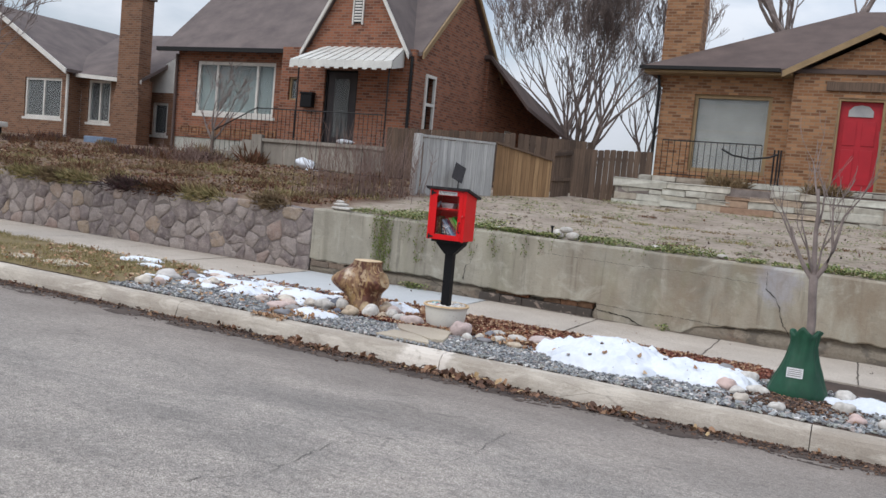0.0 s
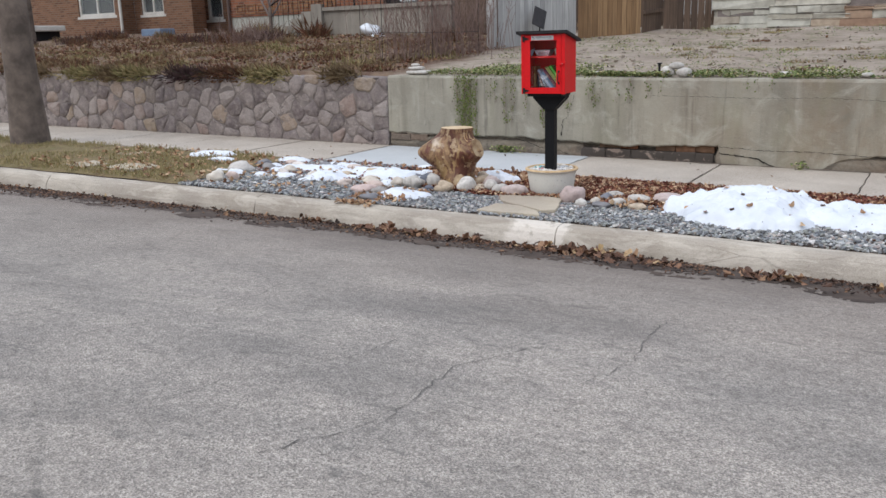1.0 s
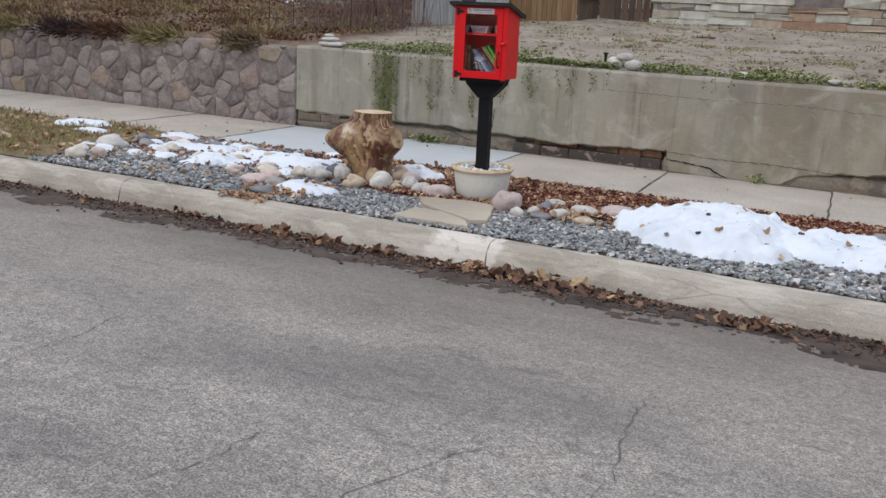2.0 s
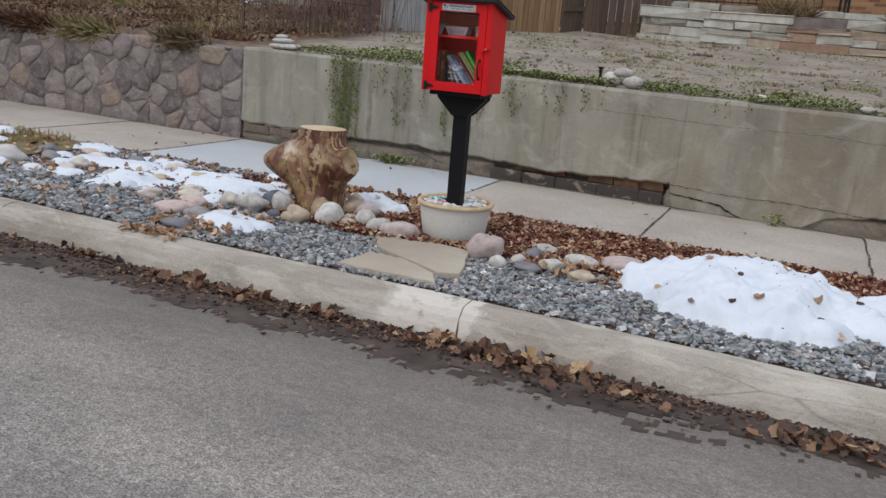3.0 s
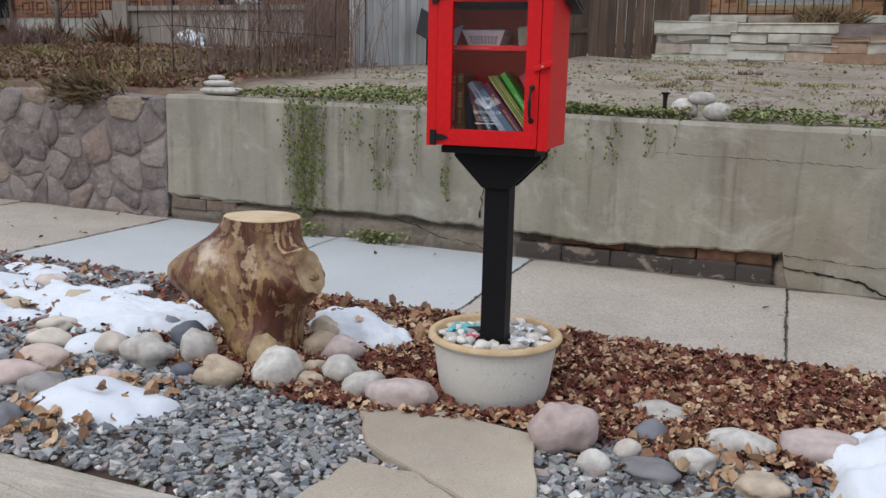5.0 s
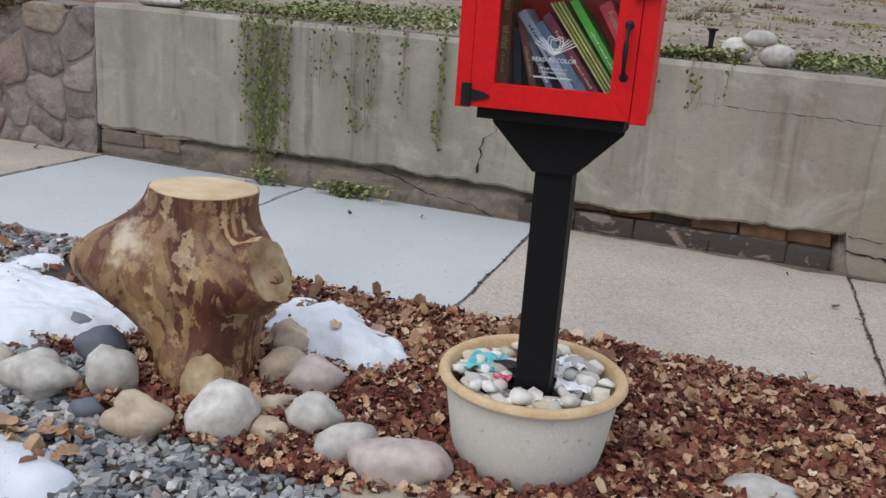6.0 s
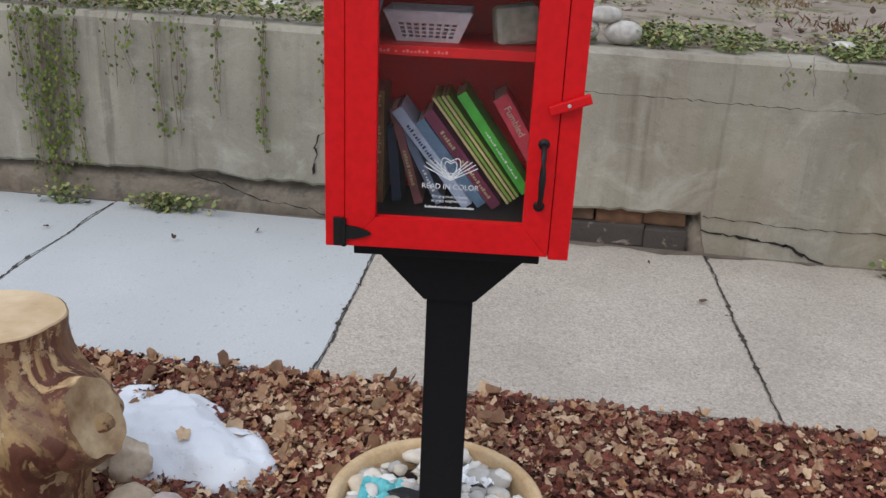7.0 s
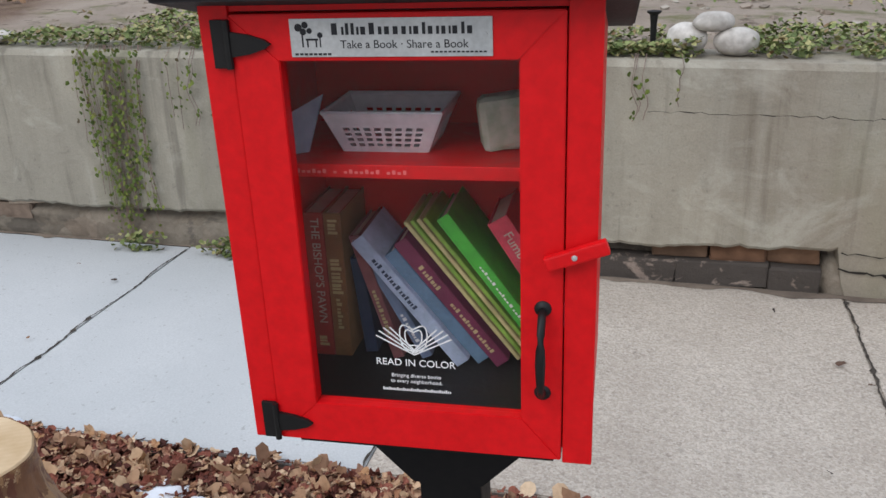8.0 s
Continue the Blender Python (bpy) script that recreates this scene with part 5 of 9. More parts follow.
def basket_wall(p0, p1, q0, q1, cols, rows_):
    """A slotted side: bars between the lower edge p0-p1 and the upper edge q0-q1."""
    bm = bmesh.new()
    p0, p1, q0, q1 = map(Vector, (p0, p1, q0, q1))
    n = (p1 - p0).cross(q0 - p0).normalized() * 0.0014
    at = lambda u, v: (p0.lerp(p1, u)).lerp(q0.lerp(q1, u), v)
    for i in range(cols + 1):
        u = 0.10 + 0.80 * i / cols
        prism(bm, [at(u - 0.018, 0.1), at(u + 0.018, 0.1), at(u + 0.018, 0.72), at(u - 0.018, 0.72)], n)
    for j in range(rows_ + 1):
        v = 0.12 + 0.55 * j / rows_
        prism(bm, [at(0.10, v - 0.03), at(0.90, v - 0.03), at(0.90, v + 0.03), at(0.10, v + 0.03)], n * 0.9)
    prism(bm, [at(0, 0), at(0.10, 0), at(0.10, 1), at(0, 1)], n * 0.95)
    prism(bm, [at(0.90, 0), at(1, 0), at(1, 1), at(0.90, 1)], n * 0.95)
    prism(bm, [at(0.1, 0.70), at(0.9, 0.70), at(0.9, 1), at(0.1, 1)], n * 0.95)
    prism(bm, [at(0.1, 0), at(0.9, 0), at(0.9, 0.10), at(0.1, 0.10)], n * 0.95)
    part("side", bm, M["plastic"], basket)


lo = [(-4.120, 8.625), (-4.010, 8.625), (-4.010, 8.715), (-4.120, 8.715)]
hi = [(-4.142, 8.612), (-3.988, 8.612), (-3.988, 8.735), (-4.142, 8.735)]
for i in range(4):
    j = (i + 1) % 4
    basket_wall((*lo[i], bz2), (*lo[j], bz2), (*hi[i], bz2 + 0.052), (*hi[j], bz2 + 0.052), 8 if i % 2 == 0 else 6, 4)
bm = bmesh.new()
tube(bm, [(*p, bz2 + 0.052) for p in hi] + [(*hi[0], bz2 + 0.052)], 0.003, 6)
part("rim", bm, M["plastic"], basket)
part("base", boxes((-4.120, -4.010, 8.625, 8.715, bz2 + 0.0005, bz2 + 0.002)), M["plastic"], basket)
pack = thing("seed_packet", "crumpled pale paper packet lying on the upper shelf", "packet", at=(-3.93, 8.62, 1.2200))
bm = bmesh.new()
box(bm, -0.040, 0.040, -0.022, 0.022, 0, 0.068, 0.010, Matrix.Translation((-3.905, 8.655, 1.2207)) @ Euler((0, radians(-6), radians(12))).to_matrix().to_4x4())
for v in bm.verts:
    v.co.z = max(1.2202, v.co.z + 0.010 * noise.noise(v.co * 60))
part("wrapper", bm, plain("crumpled_paper", (206, 210, 196), (150, 166, 140), 60, 0.6, 0.3, 120), pack)
card = thing("card", "pale folded card leaning on the upper shelf", "card", at=(-4.17, 8.6, 1.2200))
bm = bmesh.new()
prism(bm, [(-4.190, 8.60, 1.2202), (-4.166, 8.615, 1.2202), (-4.146, 8.63, 1.292), (-4.192, 8.61, 1.268)], (0.001, 0.003, 0))
part("sheet", bm, plain("pale_card", (170, 178, 196), (150, 156, 180), 40, 0.6, 0.0), card)

# the whole box stands turned a little on its post
turned = Matrix.Translation((-4.018, 8.641, 0)) @ Matrix.Rotation(radians(3.0), 4, "Z") @ Matrix.Translation((4.01, -8.63, 0))
for o in list(scene.objects):
    if o.parent is None and o.name.split(".")[0] in ("book_exchange_box", "book", "basket", "seed_packet", "card"):
        o.matrix_basis = turned @ o.matrix_basis

# ---- pot round the post ----
pot = thing("planter_pot", "pale stoneware pot with bare clay rim round the post", "pot", at=(-4.03, 8.72, -0.12))
PX, PY = -4.030, 8.750
bm = bmesh.new()
lathe(bm, [(0.0, -0.140), (0.178, -0.150), (0.200, -0.125), (0.216, -0.06), (0.228, 0.02), (0.236, 0.075), (0.241, 0.104), (0.247, 0.113), (0.256, 0.117), (0.2613, 0.1255)], PX, PY, 64)
part("body", bm, M["glaze"], pot, "", True)
bm = bmesh.new()
lathe(bm, [(0.2615, 0.126), (0.259, 0.136), (0.251, 0.142), (0.238, 0.142), (0.230, 0.134), (0.224, 0.10), (0.216, 0.06)], PX, PY, 64)
part("rim", bm, M["rim"], pot, "worn orange clay rim", True)
bm = bmesh.new()
lathe(bm, [(0.0, 0.085), (0.21, 0.075)], PX, PY, 40)
part("fill", bm, M["soil"], pot)
pr = random.Random(5)
for i in range(190):
    a, rad = pr.uniform(0, 2 * math.pi), 0.208 * math.sqrt(pr.uniform(0.06, 1))
    x, y = PX + rad * math.cos(a), PY + rad * math.sin(a)
    if abs(x - post_x + 0.01) < 0.066 and abs(y - post_y - 0.01) < 0.066:
        continue
    s = pr.uniform(0.03, 0.075)
    o = put_mesh("pebble", rock_bm(i, (s, s * pr.uniform(0.6, 0.9), s * pr.uniform(0.3, 0.6)), 0.22 if i % 3 else 0.36, 2 if i % 3 else 1), M["pebble"], i % 3 != 0)
    o.location, o.rotation_euler = (x, y, 0.082 + pr.uniform(0, 0.040)), (pr.uniform(-0.3, 0.3), pr.uniform(-0.3, 0.3), pr.uniform(0, 6))
    tagged(o, "smooth pale pebble lying in the pot", "pebble", "pebbles in the pot")
rag = thing("wrapper", "crumpled turquoise plastic wrapper lying in the pot", "wrapper", at=(-4.13, 8.70, 0.11))
bm = bmesh.new()
bmesh.ops.create_grid(bm, x_segments=10, y_segments=8, size=0.05)
for v in bm.verts:
    v.co = Vector((v.co.x * 1.0 - 4.165, v.co.y * 1.2 + 8.75, 0.136 + 0.018 * noise.noise(v.co * 40)))
part("film", bm, plain("turquoise_plastic", (120, 204, 206), (70, 170, 180), 30, 0.4, 0.2), rag)
rag2 = thing("glove", "small black crumpled glove lying in the pot", "glove", at=(-4.10, 8.76, 0.11))
bm = rock_bm(77, (0.09, 0.05, 0.03), 0.3)
bmesh.ops.transform(bm, matrix=Matrix.Translation((-4.10, 8.755, 0.115)), verts=bm.verts)
part("fabric", bm, M["iron"], rag2)


def scrap(x, y, z, a, b, colour, seed, words):
    """A creased bit of plastic or foil."""
    o = thing("wrapper", words, "wrapper", at=(x, y, z))
    bm = bmesh.new()
    bmesh.ops.create_grid(bm, x_segments=9, y_segments=7, size=0.5)
    for v in bm.verts:
        q = v.co * 4 + Vector((seed, seed, 0))
        v.co = Vector((x + v.co.x * a * (1 + 0.3 * noise.noise(q)), y + v.co.y * b * (1 + 0.3 * noise.noise(q * 1.3)), z + 0.35 * a * abs(noise.noise(q * 1.1)) + 0.1 * a * noise.noise(q * 3)))
    part("film", bm, plain("scrap_" + str(seed), colour, tuple(min(255, c_ + 24) for c_ in colour), 30, 0.4, 0.3), o)


scrap(-4.445, 8.94, -0.088, 0.05, 0.04, (110, 160, 200), 3, "blue and white foil wrapper lying on the mulch")
scrap(-4.385, 8.90, -0.088, 0.05, 0.03, (226, 226, 228), 5, "white crumpled wrapper lying on the mulch")
scrap(-4.10, 8.68, 0.130, 0.05, 0.03, (222, 84, 120), 7, "pink plastic scrap lying in the pot")
scrap(-4.17, 8.76, 0.122, 0.07, 0.05, (196, 226, 226), 8, "pale crumpled wrapper lying in the pot")
scrap(-3.94, 8.86, 0.128, 0.09, 0.07, (236, 236, 236), 9, "white crumpled paper lying in the pot")
scrap(-3.91, 8.70, 0.130, 0.09, 0.05, (228, 228, 230), 11, "white crumpled paper lying in the pot")

M["scar"] = plain("healed_scar", (204, 182, 146), (136, 104, 72), 11, 0.7, 0.6, 45)
# ---- plane-tree stump ----
stump = thing("tree_stump", "short plane-tree stump with flaking mottled bark and cut limbs", "stump", at=(-5.08, 8.75, -0.12))
SX, SY = -5.105, 8.79
bm = bmesh.new()
prof = [(-0.14, 0.185), (-0.06, 0.172), (0.02, 0.172), (0.08, 0.182), (0.14, 0.192), (0.20, 0.20), (0.26, 0.200), (0.31, 0.188), (0.36, 0.172), (0.41, 0.160), (0.455, 0.157), (0.485, 0.160), (0.500, 0.161)]
fine_prof = []
for (za, ra), (zb, rb) in zip(prof, prof[1:]):
    for i in range(4):
        fine_prof.append((za + (zb - za) * i / 4, ra + (rb - ra) * smooth_edge(i / 4)))
prof = fine_prof + [prof[-1]]
rings = []
N = 120
for z, r in prof:
    ring = []
    for k in range(N):
        a = 2 * math.pi * k / N
        n = 1 + 0.07 * noise.noise(Vector((math.cos(a) * 1.4, math.sin(a) * 1.4, z * 3))) + 0.025 * noise.noise(Vector((math.cos(a) * 4, math.sin(a) * 4, z * 9)))
        n += (0.030 * noise.noise(Vector((math.cos(a) * 8, math.sin(a) * 8, z * 9))) + 0.022 * abs(noise.noise(Vector((math.cos(a) * 17, math.sin(a) * 17, z * 14)))) + 0.010 * noise.noise(Vector((math.cos(a) * 40, math.sin(a) * 40, z * 30)))) * (1.0 if z < 0.45 else 0.4)
        rr = r * n
        left = max(0, math.cos(a - math.pi * 1.02)) ** 3 * math.exp(-((z - 0.235) / (0.17 if z > 0.235 else 0.15)) ** 2) * 0.26
        right = max(0, math.cos(a + 0.30)) ** 3 * math.exp(-((z - 0.27) / 0.10) ** 2) * 0.115
        toe = max(0, math.cos(a + math.pi * 0.42)) ** 6 * math.exp(-((z + 0.06) / 0.12) ** 2) * 0.07
        rr += left + right + toe
        ring.append(bm.verts.new((SX + rr * math.cos(a), SY + rr * math.sin(a) * 0.92, z)))
    rings.append(ring)
for a, b in zip(rings, rings[1:]):
    for k in range(N):
        bm.faces.new((a[k], a[(k + 1) % N], b[(k + 1) % N], b[k]))
top_ring = [v.co.copy() for v in rings[-1]]
part("trunk", bm, M["bark"], stump, "", True)
bm = bmesh.new()
outer = [bm.verts.new(v + Vector((0, 0, -0.004))) for v in top_ring]
c0 = Vector((SX, SY, 0.5))
inner = [bm.verts.new(c0 + (v - c0) * 0.97 + Vector((0, 0, 0.003))) for v in top_ring]
mid_v = bm.verts.new(c0 + Vector((0, 0, 0.004)))
for k in range(N):
    bm.faces.new((outer[k], outer[(k + 1) % N], inner[(k + 1) % N], inner[k]))
    bm.faces.new((inner[k], inner[(k + 1) % N], mid_v))
cut = part("cut_top", bm, M["grain"], stump, "flat pale sawn top")
for px, py_, pz, nx, ny, nz, rr in ((-4.846, 8.705, 0.300, 0.88, -0.26, 0.42, 0.074), (-4.985, 8.588, -0.045, 0.20, -0.86, 0.48, 0.066)):
    bm = bmesh.new()
    nrm = Vector((nx, ny, nz)).normalized()
    a = nrm.cross(Vector((0, 0, 1))).normalized()
    b = nrm.cross(a)
    rim_v, back_v = [], []
    NS = 40
    for k in range(NS):
        th = 2 * math.pi * k / NS
        q = 1 + 0.05 * noise.noise(Vector((math.cos(th) * 7, math.sin(th) * 7, px))) + 0.14 * noise.noise(Vector((math.cos(th) * 2, math.sin(th) * 2, px)))
        rim_v.append(bm.verts.new(Vector((px, py_, pz)) + (a * math.cos(th) + b * math.sin(th) * 1.35) * rr * q + nrm * 0.020))
        back_v.append(bm.verts.new(Vector((px, py_, pz)) + (a * math.cos(th) + b * math.sin(th) * 1.35) * rr * q * 1.25 - nrm * 0.07))
    for k in range(NS):
        bm.faces.new((back_v[k], back_v[(k + 1) % NS], rim_v[(k + 1) % NS], rim_v[k]))
    face_bm = bmesh.new()
    centre = Vector((px, py_, pz)) + nrm * 0.012
    loops = [[face_bm.verts.new(v.co.lerp(centre, t_) + nrm * 0.003 * noise.noise(v.co * 22 + Vector((t_ * 4, 0, 0)))) for v in rim_v] for t_ in (0.0, 0.12, 0.28, 0.5, 0.75)]
    cv = face_bm.verts.new(centre)
    for la, lb in zip(loops, loops[1:]):
        for k in range(NS):
            face_bm.faces.new((la[k], la[(k + 1) % NS], lb[(k + 1) % NS], lb[k]))
    for k in range(NS):
        face_bm.faces.new((loops[-1][k], loops[-1][(k + 1) % NS], cv))
    bmesh.ops.recalc_face_normals(bm, faces=bm.faces)
    stub = part("limb_stub", bm, M["bark"], stump, "", True)
    part("limb_scar", face_bm, M["scar"], stub, "sawn-off limb scar", True)

# ---- stepping flags ----
FLAGS = []


def flag(pts, z, label):
    FLAGS.append(pts)
    o = thing("flagstone", label, "flagstone", "stepping stones by the kerb", at=(pts[0][0], pts[0][1], z))
    bm = bmesh.new()
    fine = []
    for (xa, ya), (xb, yb) in zip(pts, pts[1:] + pts[:1]):
        for i in range(5):
            t = i / 5
            fine.append((xa + (xb - xa) * t + random.uniform(-0.007, 0.007), ya + (yb - ya) * t + random.uniform(-0.007, 0.007), z))
    prism(bm, fine, (0, 0, 0.045), 0.004)
    for v in bm.verts:
        if v.co.z > z + 0.03:
            v.co.z += 0.006 * noise.noise(v.co * 7)
    part("slab", bm, M["flag"], o)


flag([(-4.41, 8.34), (-4.25, 8.06), (-3.70, 7.77), (-3.60, 7.82), (-3.755, 8.36), (-4.25, 8.47)], -0.130, "flat tan sandstone flag lying in the gravel")
flag([(-4.285, 7.62), (-4.235, 7.93), (-4.02, 7.95), (-3.735, 7.76), (-3.66, 7.60), (-3.86, 7.605), (-4.14, 7.60)], -0.136, "flat cream sandstone flag lying against the kerb")

# ---- river rocks ----
RK = [  # x, y, width, height, turn
    (-3.655, 8.375, 0.215, 0.175, 0.2), (-3.52, 8.25, 0.115, 0.085, 0.5), (-3.44, 8.39, 0.115, 0.08, 1.0), (-3.345, 8.29, 0.20, 0.06, 0.0), (-3.385, 8.79, 0.23, 0.08, 0.2),
    (-3.39, 8.55, 0.14, 0.10, 0.9), (-3.23, 8.39, 0.14, 0.085, 0.3), (-3.09, 8.60, 0.25, 0.105, 0.1), (-2.84, 8.65, 0.27, 0.125, 0.2), (-3.02, 8.32, 0.175, 0.075, 0.3),
    (-4.30, 8.46, 0.29, 0.125, 0.15), (-4.464, 8.49, 0.18, 0.125, 0.9), (-4.60, 8.57, 0.155, 0.135, 0.4), (-4.70, 8.48, 0.125, 0.085, 0.2), (-4.82, 8.455, 0.215, 0.155, 0.6),
    (-5.04, 8.36, 0.19, 0.115, 0.4), (-5.25, 8.50, 0.17, 0.155, 0.8), (-5.42, 8.67, 0.16, 0.125, 0.2), (-5.42, 8.41, 0.24, 0.135, 0.1), (-5.62, 8.80, 0.13, 0.10, 0.3),
    (-5.80, 8.22, 0.21, 0.10, 0.2), (-4.94, 9.02, 0.16, 0.13, 0.5), (-4.84, 8.82, 0.17, 0.12, 0.9), (-4.72, 8.79, 0.185, 0.13, 0.3), (-4.76, 8.63, 0.12, 0.085, 0.7), (-5.22, 8.36, 0.10, 0.075, 0.4), (-5.66, 8.45, 0.15, 0.11, 0.2),
    (-6.13, 8.60, 0.19, 0.08, 0.4), (-5.97, 8.42, 0.19, 0.09, 0.7),
    (-5.46, 8.21, 0.13, 0.06, 0.1), (-5.56, 7.98, 0.20, 0.10, 0.3), (-7.35, 8.73, 0.16, 0.10, 0.2), (-7.26, 8.50, 0.13, 0.095, 0.6), (-5.47, 7.68, 0.20, 0.08, 0.1),
    (-5.78, 8.02, 0.28, 0.10, 0.35), (-7.76, 9.25, 0.15, 0.07, 0.5), (-6.76, 9.20, 0.16, 0.08, 0.8), (-7.71, 7.86, 0.20, 0.12, 0.4), (-7.87, 8.46, 0.30, 0.15, 0.3),
    (-7.62, 8.05, 0.14, 0.10, 0.9), (-7.95, 8.15, 0.16, 0.09, 0.2), (-7.70, 8.75, 0.19, 0.10, 0.1), (-7.95, 8.95, 0.18, 0.10, 0.6), (-7.5, 9.05, 0.2, 0.09, 0.3),
    (-7.2, 9.2, 0.17, 0.08, 0.5), (-6.55, 8.75, 0.17, 0.08, 0.5), (-6.35, 9.0, 0.2, 0.09, 0.5), (-6.9, 8.6, 0.15, 0.08, 0.1), (-6.2, 8.25, 0.16, 0.08, 0.9), 
    (-0.42, 7.78, 0.15, 0.085, 0.2), (-0.85, 8.55, 0.20, 0.12, 0.5), (-0.72, 7.85, 0.13, 0.09, 0.4), (-0.62, 8.30, 0.20, 0.10, 0.1), (-0.78, 8.12, 0.15, 0.09, 0.8), (0.20, 7.82, 0.15, 0.09, 0.3), (0.42, 7.86, 0.14, 0.09, 0.8),
    (0.10, 8.68, 0.20, 0.13, 0.5), (-1.0, 8.9, 0.24, 0.13, 0.2), (-0.75, 8.8, 0.22, 0.12, 0.9), (0.1, 8.2, 0.2, 0.11, 0.2), (-0.9, 8.25, 0.18, 0.12, 0.2), (0.75, 8.2, 0.24, 0.15, 0.2),
]
TONES = dict(  # tint and mottling of single stones
    white=scattered("pale_river_stone", [(0.0, (190, 184, 176)), (1.0, (218, 212, 204))], 0.65, 22, 0.8, True, 0.6),
    pink=scattered("pink_river_stone", [(0.0, (188, 168, 162)), (1.0, (202, 186, 180))], 0.65, 22, 0.6, True, 0.5),
    dark=scattered("slate_river_stone", [(0.0, (104, 107, 118)), (1.0, (126, 126, 132))], 0.6, 18, 0.4, True, 0.36),
    tan=scattered("tan_river_stone", [(0.0, (188, 168, 144)), (1.0, (204, 186, 164))], 0.7, 22, 0.8, True, 0.6),
)
TONE_AT = {(-4.30, 8.46): "pink", (-4.464, 8.49): "white", (-4.60, 8.57): "white", (-4.70, 8.48): "tan", (-4.82, 8.455): "white", (-5.04, 8.36): "tan", (-5.25, 8.50): "white", (-5.42, 8.67): "dark", (-5.42, 8.41): "white", (-5.62, 8.80): "dark", (-4.94, 9.02): "tan", (-4.84, 8.82): "tan", (-4.72, 8.79): "pink", (-4.76, 8.63): "tan", (-5.22, 8.36): "dark", (-3.655, 8.375): "pink", (-3.385, 8.79): "white", (-3.52, 8.25): "white", (-3.39, 8.55): "dark", (-3.23, 8.39): "white", (-3.09, 8.60): "white", (-3.02, 8.32): "tan", (-2.84, 8.65): "pink"}
rr_ = random.Random(9)
for i, (x, y, w, h, turn) in enumerate(RK):
    o = put_mesh("river_rock", rock_bm(i + 3, (w * 0.97, w * rr_.uniform(0.64, 0.84), h * 1.05), 0.15 if i % 3 else 0.24, 3), TONES[TONE_AT[(x, y)]] if (x, y) in TONE_AT else TONES["white"] if x > -1.2 and i % 3 else M["river"], True)
    o.location, o.rotation_euler = (x, y, SOIL - 0.014 + g(x)), (0, 0, turn)
    tagged(o, "large rounded river rock bedded in gravel" if w > 0.2 else "rounded river rock edging the bed", "rock", "river rocks edging the bed")

# ---- gravel, mulch, leaves ----
def on_flag(x, y):
    for poly in FLAGS:
        inside = False
        for (ax, ay), (bx, by) in zip(poly, poly[1:] + poly[:1]):
            if (ay > y) != (by > y) and x < (bx - ax) * (y - ay) / (by - ay) + ax:
                inside = not inside
        if inside:
            return True
    return False


def in_pot(x, y, r=0.20):
    return (x - PX) ** 2 + (y - PY) ** 2 < r * r


def bed_line(x):
    """Where the gravel ends and the mulch begins."""
    if x < -5.35:
        return 9.62 if x < -6.2 else 8.7
    if x < -1.1:
        return 8.42 + 0.06 * math.sin(x * 3.1) + (0.12 if x > -3.3 else 0)
    return 9.0


gr = random.Random(21)
chips = chip_shapes(12, 0.17, 4)
gravel_kinds = chip_shapes(5, 0.20, 14) + nugget_shapes(7, 0.12, 15)
spots = []


def gravel_at(n, x0, x1, y0, y1, s0, s1):
    for _ in range(n):
        x, y = gr.uniform(x0, x1), gr.uniform(y0, y1)
        if y > bed_line(x) + gr.uniform(-0.06, 0.06) or in_pot(x, y, 0.17) or on_flag(x, y):
            continue
        s = gr.uniform(s0, s1) * (1.4 if gr.random() < 0.06 else 1)
        spots.append((x, y, SOIL + g(x) + gr.uniform(0.0, 0.020), s, s * gr.uniform(0.6, 1), s * gr.uniform(0.35, 0.7), (gr.uniform(-0.5, 0.5), gr.uniform(-0.5, 0.5), gr.uniform(0, 6.3)), gr.randrange(12)))


gravel_at(15500, -5.7, -1.2, 7.566, 8.75, 0.014, 0.036)
gravel_at(10500, -8.0, -5.6, 7.575, 9.64, 0.018, 0.042)
gravel_at(6500, -1.3, 2.5, 7.575, 9.2, 0.026, 0.052)
tagged(scatter("gravel", gravel_kinds, spots, M["gravel"]), "loose blue-grey crushed gravel by the kerb", "gravel", "", "stuff")

spots = []
for _ in range(24000):
    x, y = gr.uniform(-5.9, -0.6), gr.uniform(8.28, 9.72)
    if y < bed_line(x) + gr.uniform(-0.07, 0.07) or in_pot(x, y, 0.17) or y > 9.645 + 0.03 * noise.noise(Vector((x * 4, 0, 0))):
        continue
    s = gr.uniform(0.020, 0.046)
    spots.append((x, y, SOIL + g(x) + gr.uniform(0.002, 0.034), s, s * gr.uniform(0.5, 0.95), s * gr.uniform(0.35, 0.75), (gr.uniform(-0.7, 0.7), gr.uniform(-0.7, 0.7), gr.uniform(0, 6.3)), gr.randrange(12)))
for _ in range(1500):
    x, y = gr.uniform(-8.0, -5.5), gr.uniform(8.5, 9.66)
    s = gr.uniform(0.02, 0.05)
    spots.append((x, y, SOIL + g(x) + gr.uniform(0.01, 0.03), s, s * 0.6, s * 0.35, (gr.uniform(-0.6, 0.6), gr.uniform(-0.6, 0.6), gr.uniform(0, 6.3)), gr.randrange(12)))
tagged(scatter("bark_mulch", nugget_shapes(12, 0.11, 8), spots, M["mulch"]), "red-brown bark mulch over the bed", "mulch", "", "stuff")

lf = leaf_shapes(4, 3) + leaf_shapes(6, 9, False)
fragments = leaf_shapes(10, 5, False)


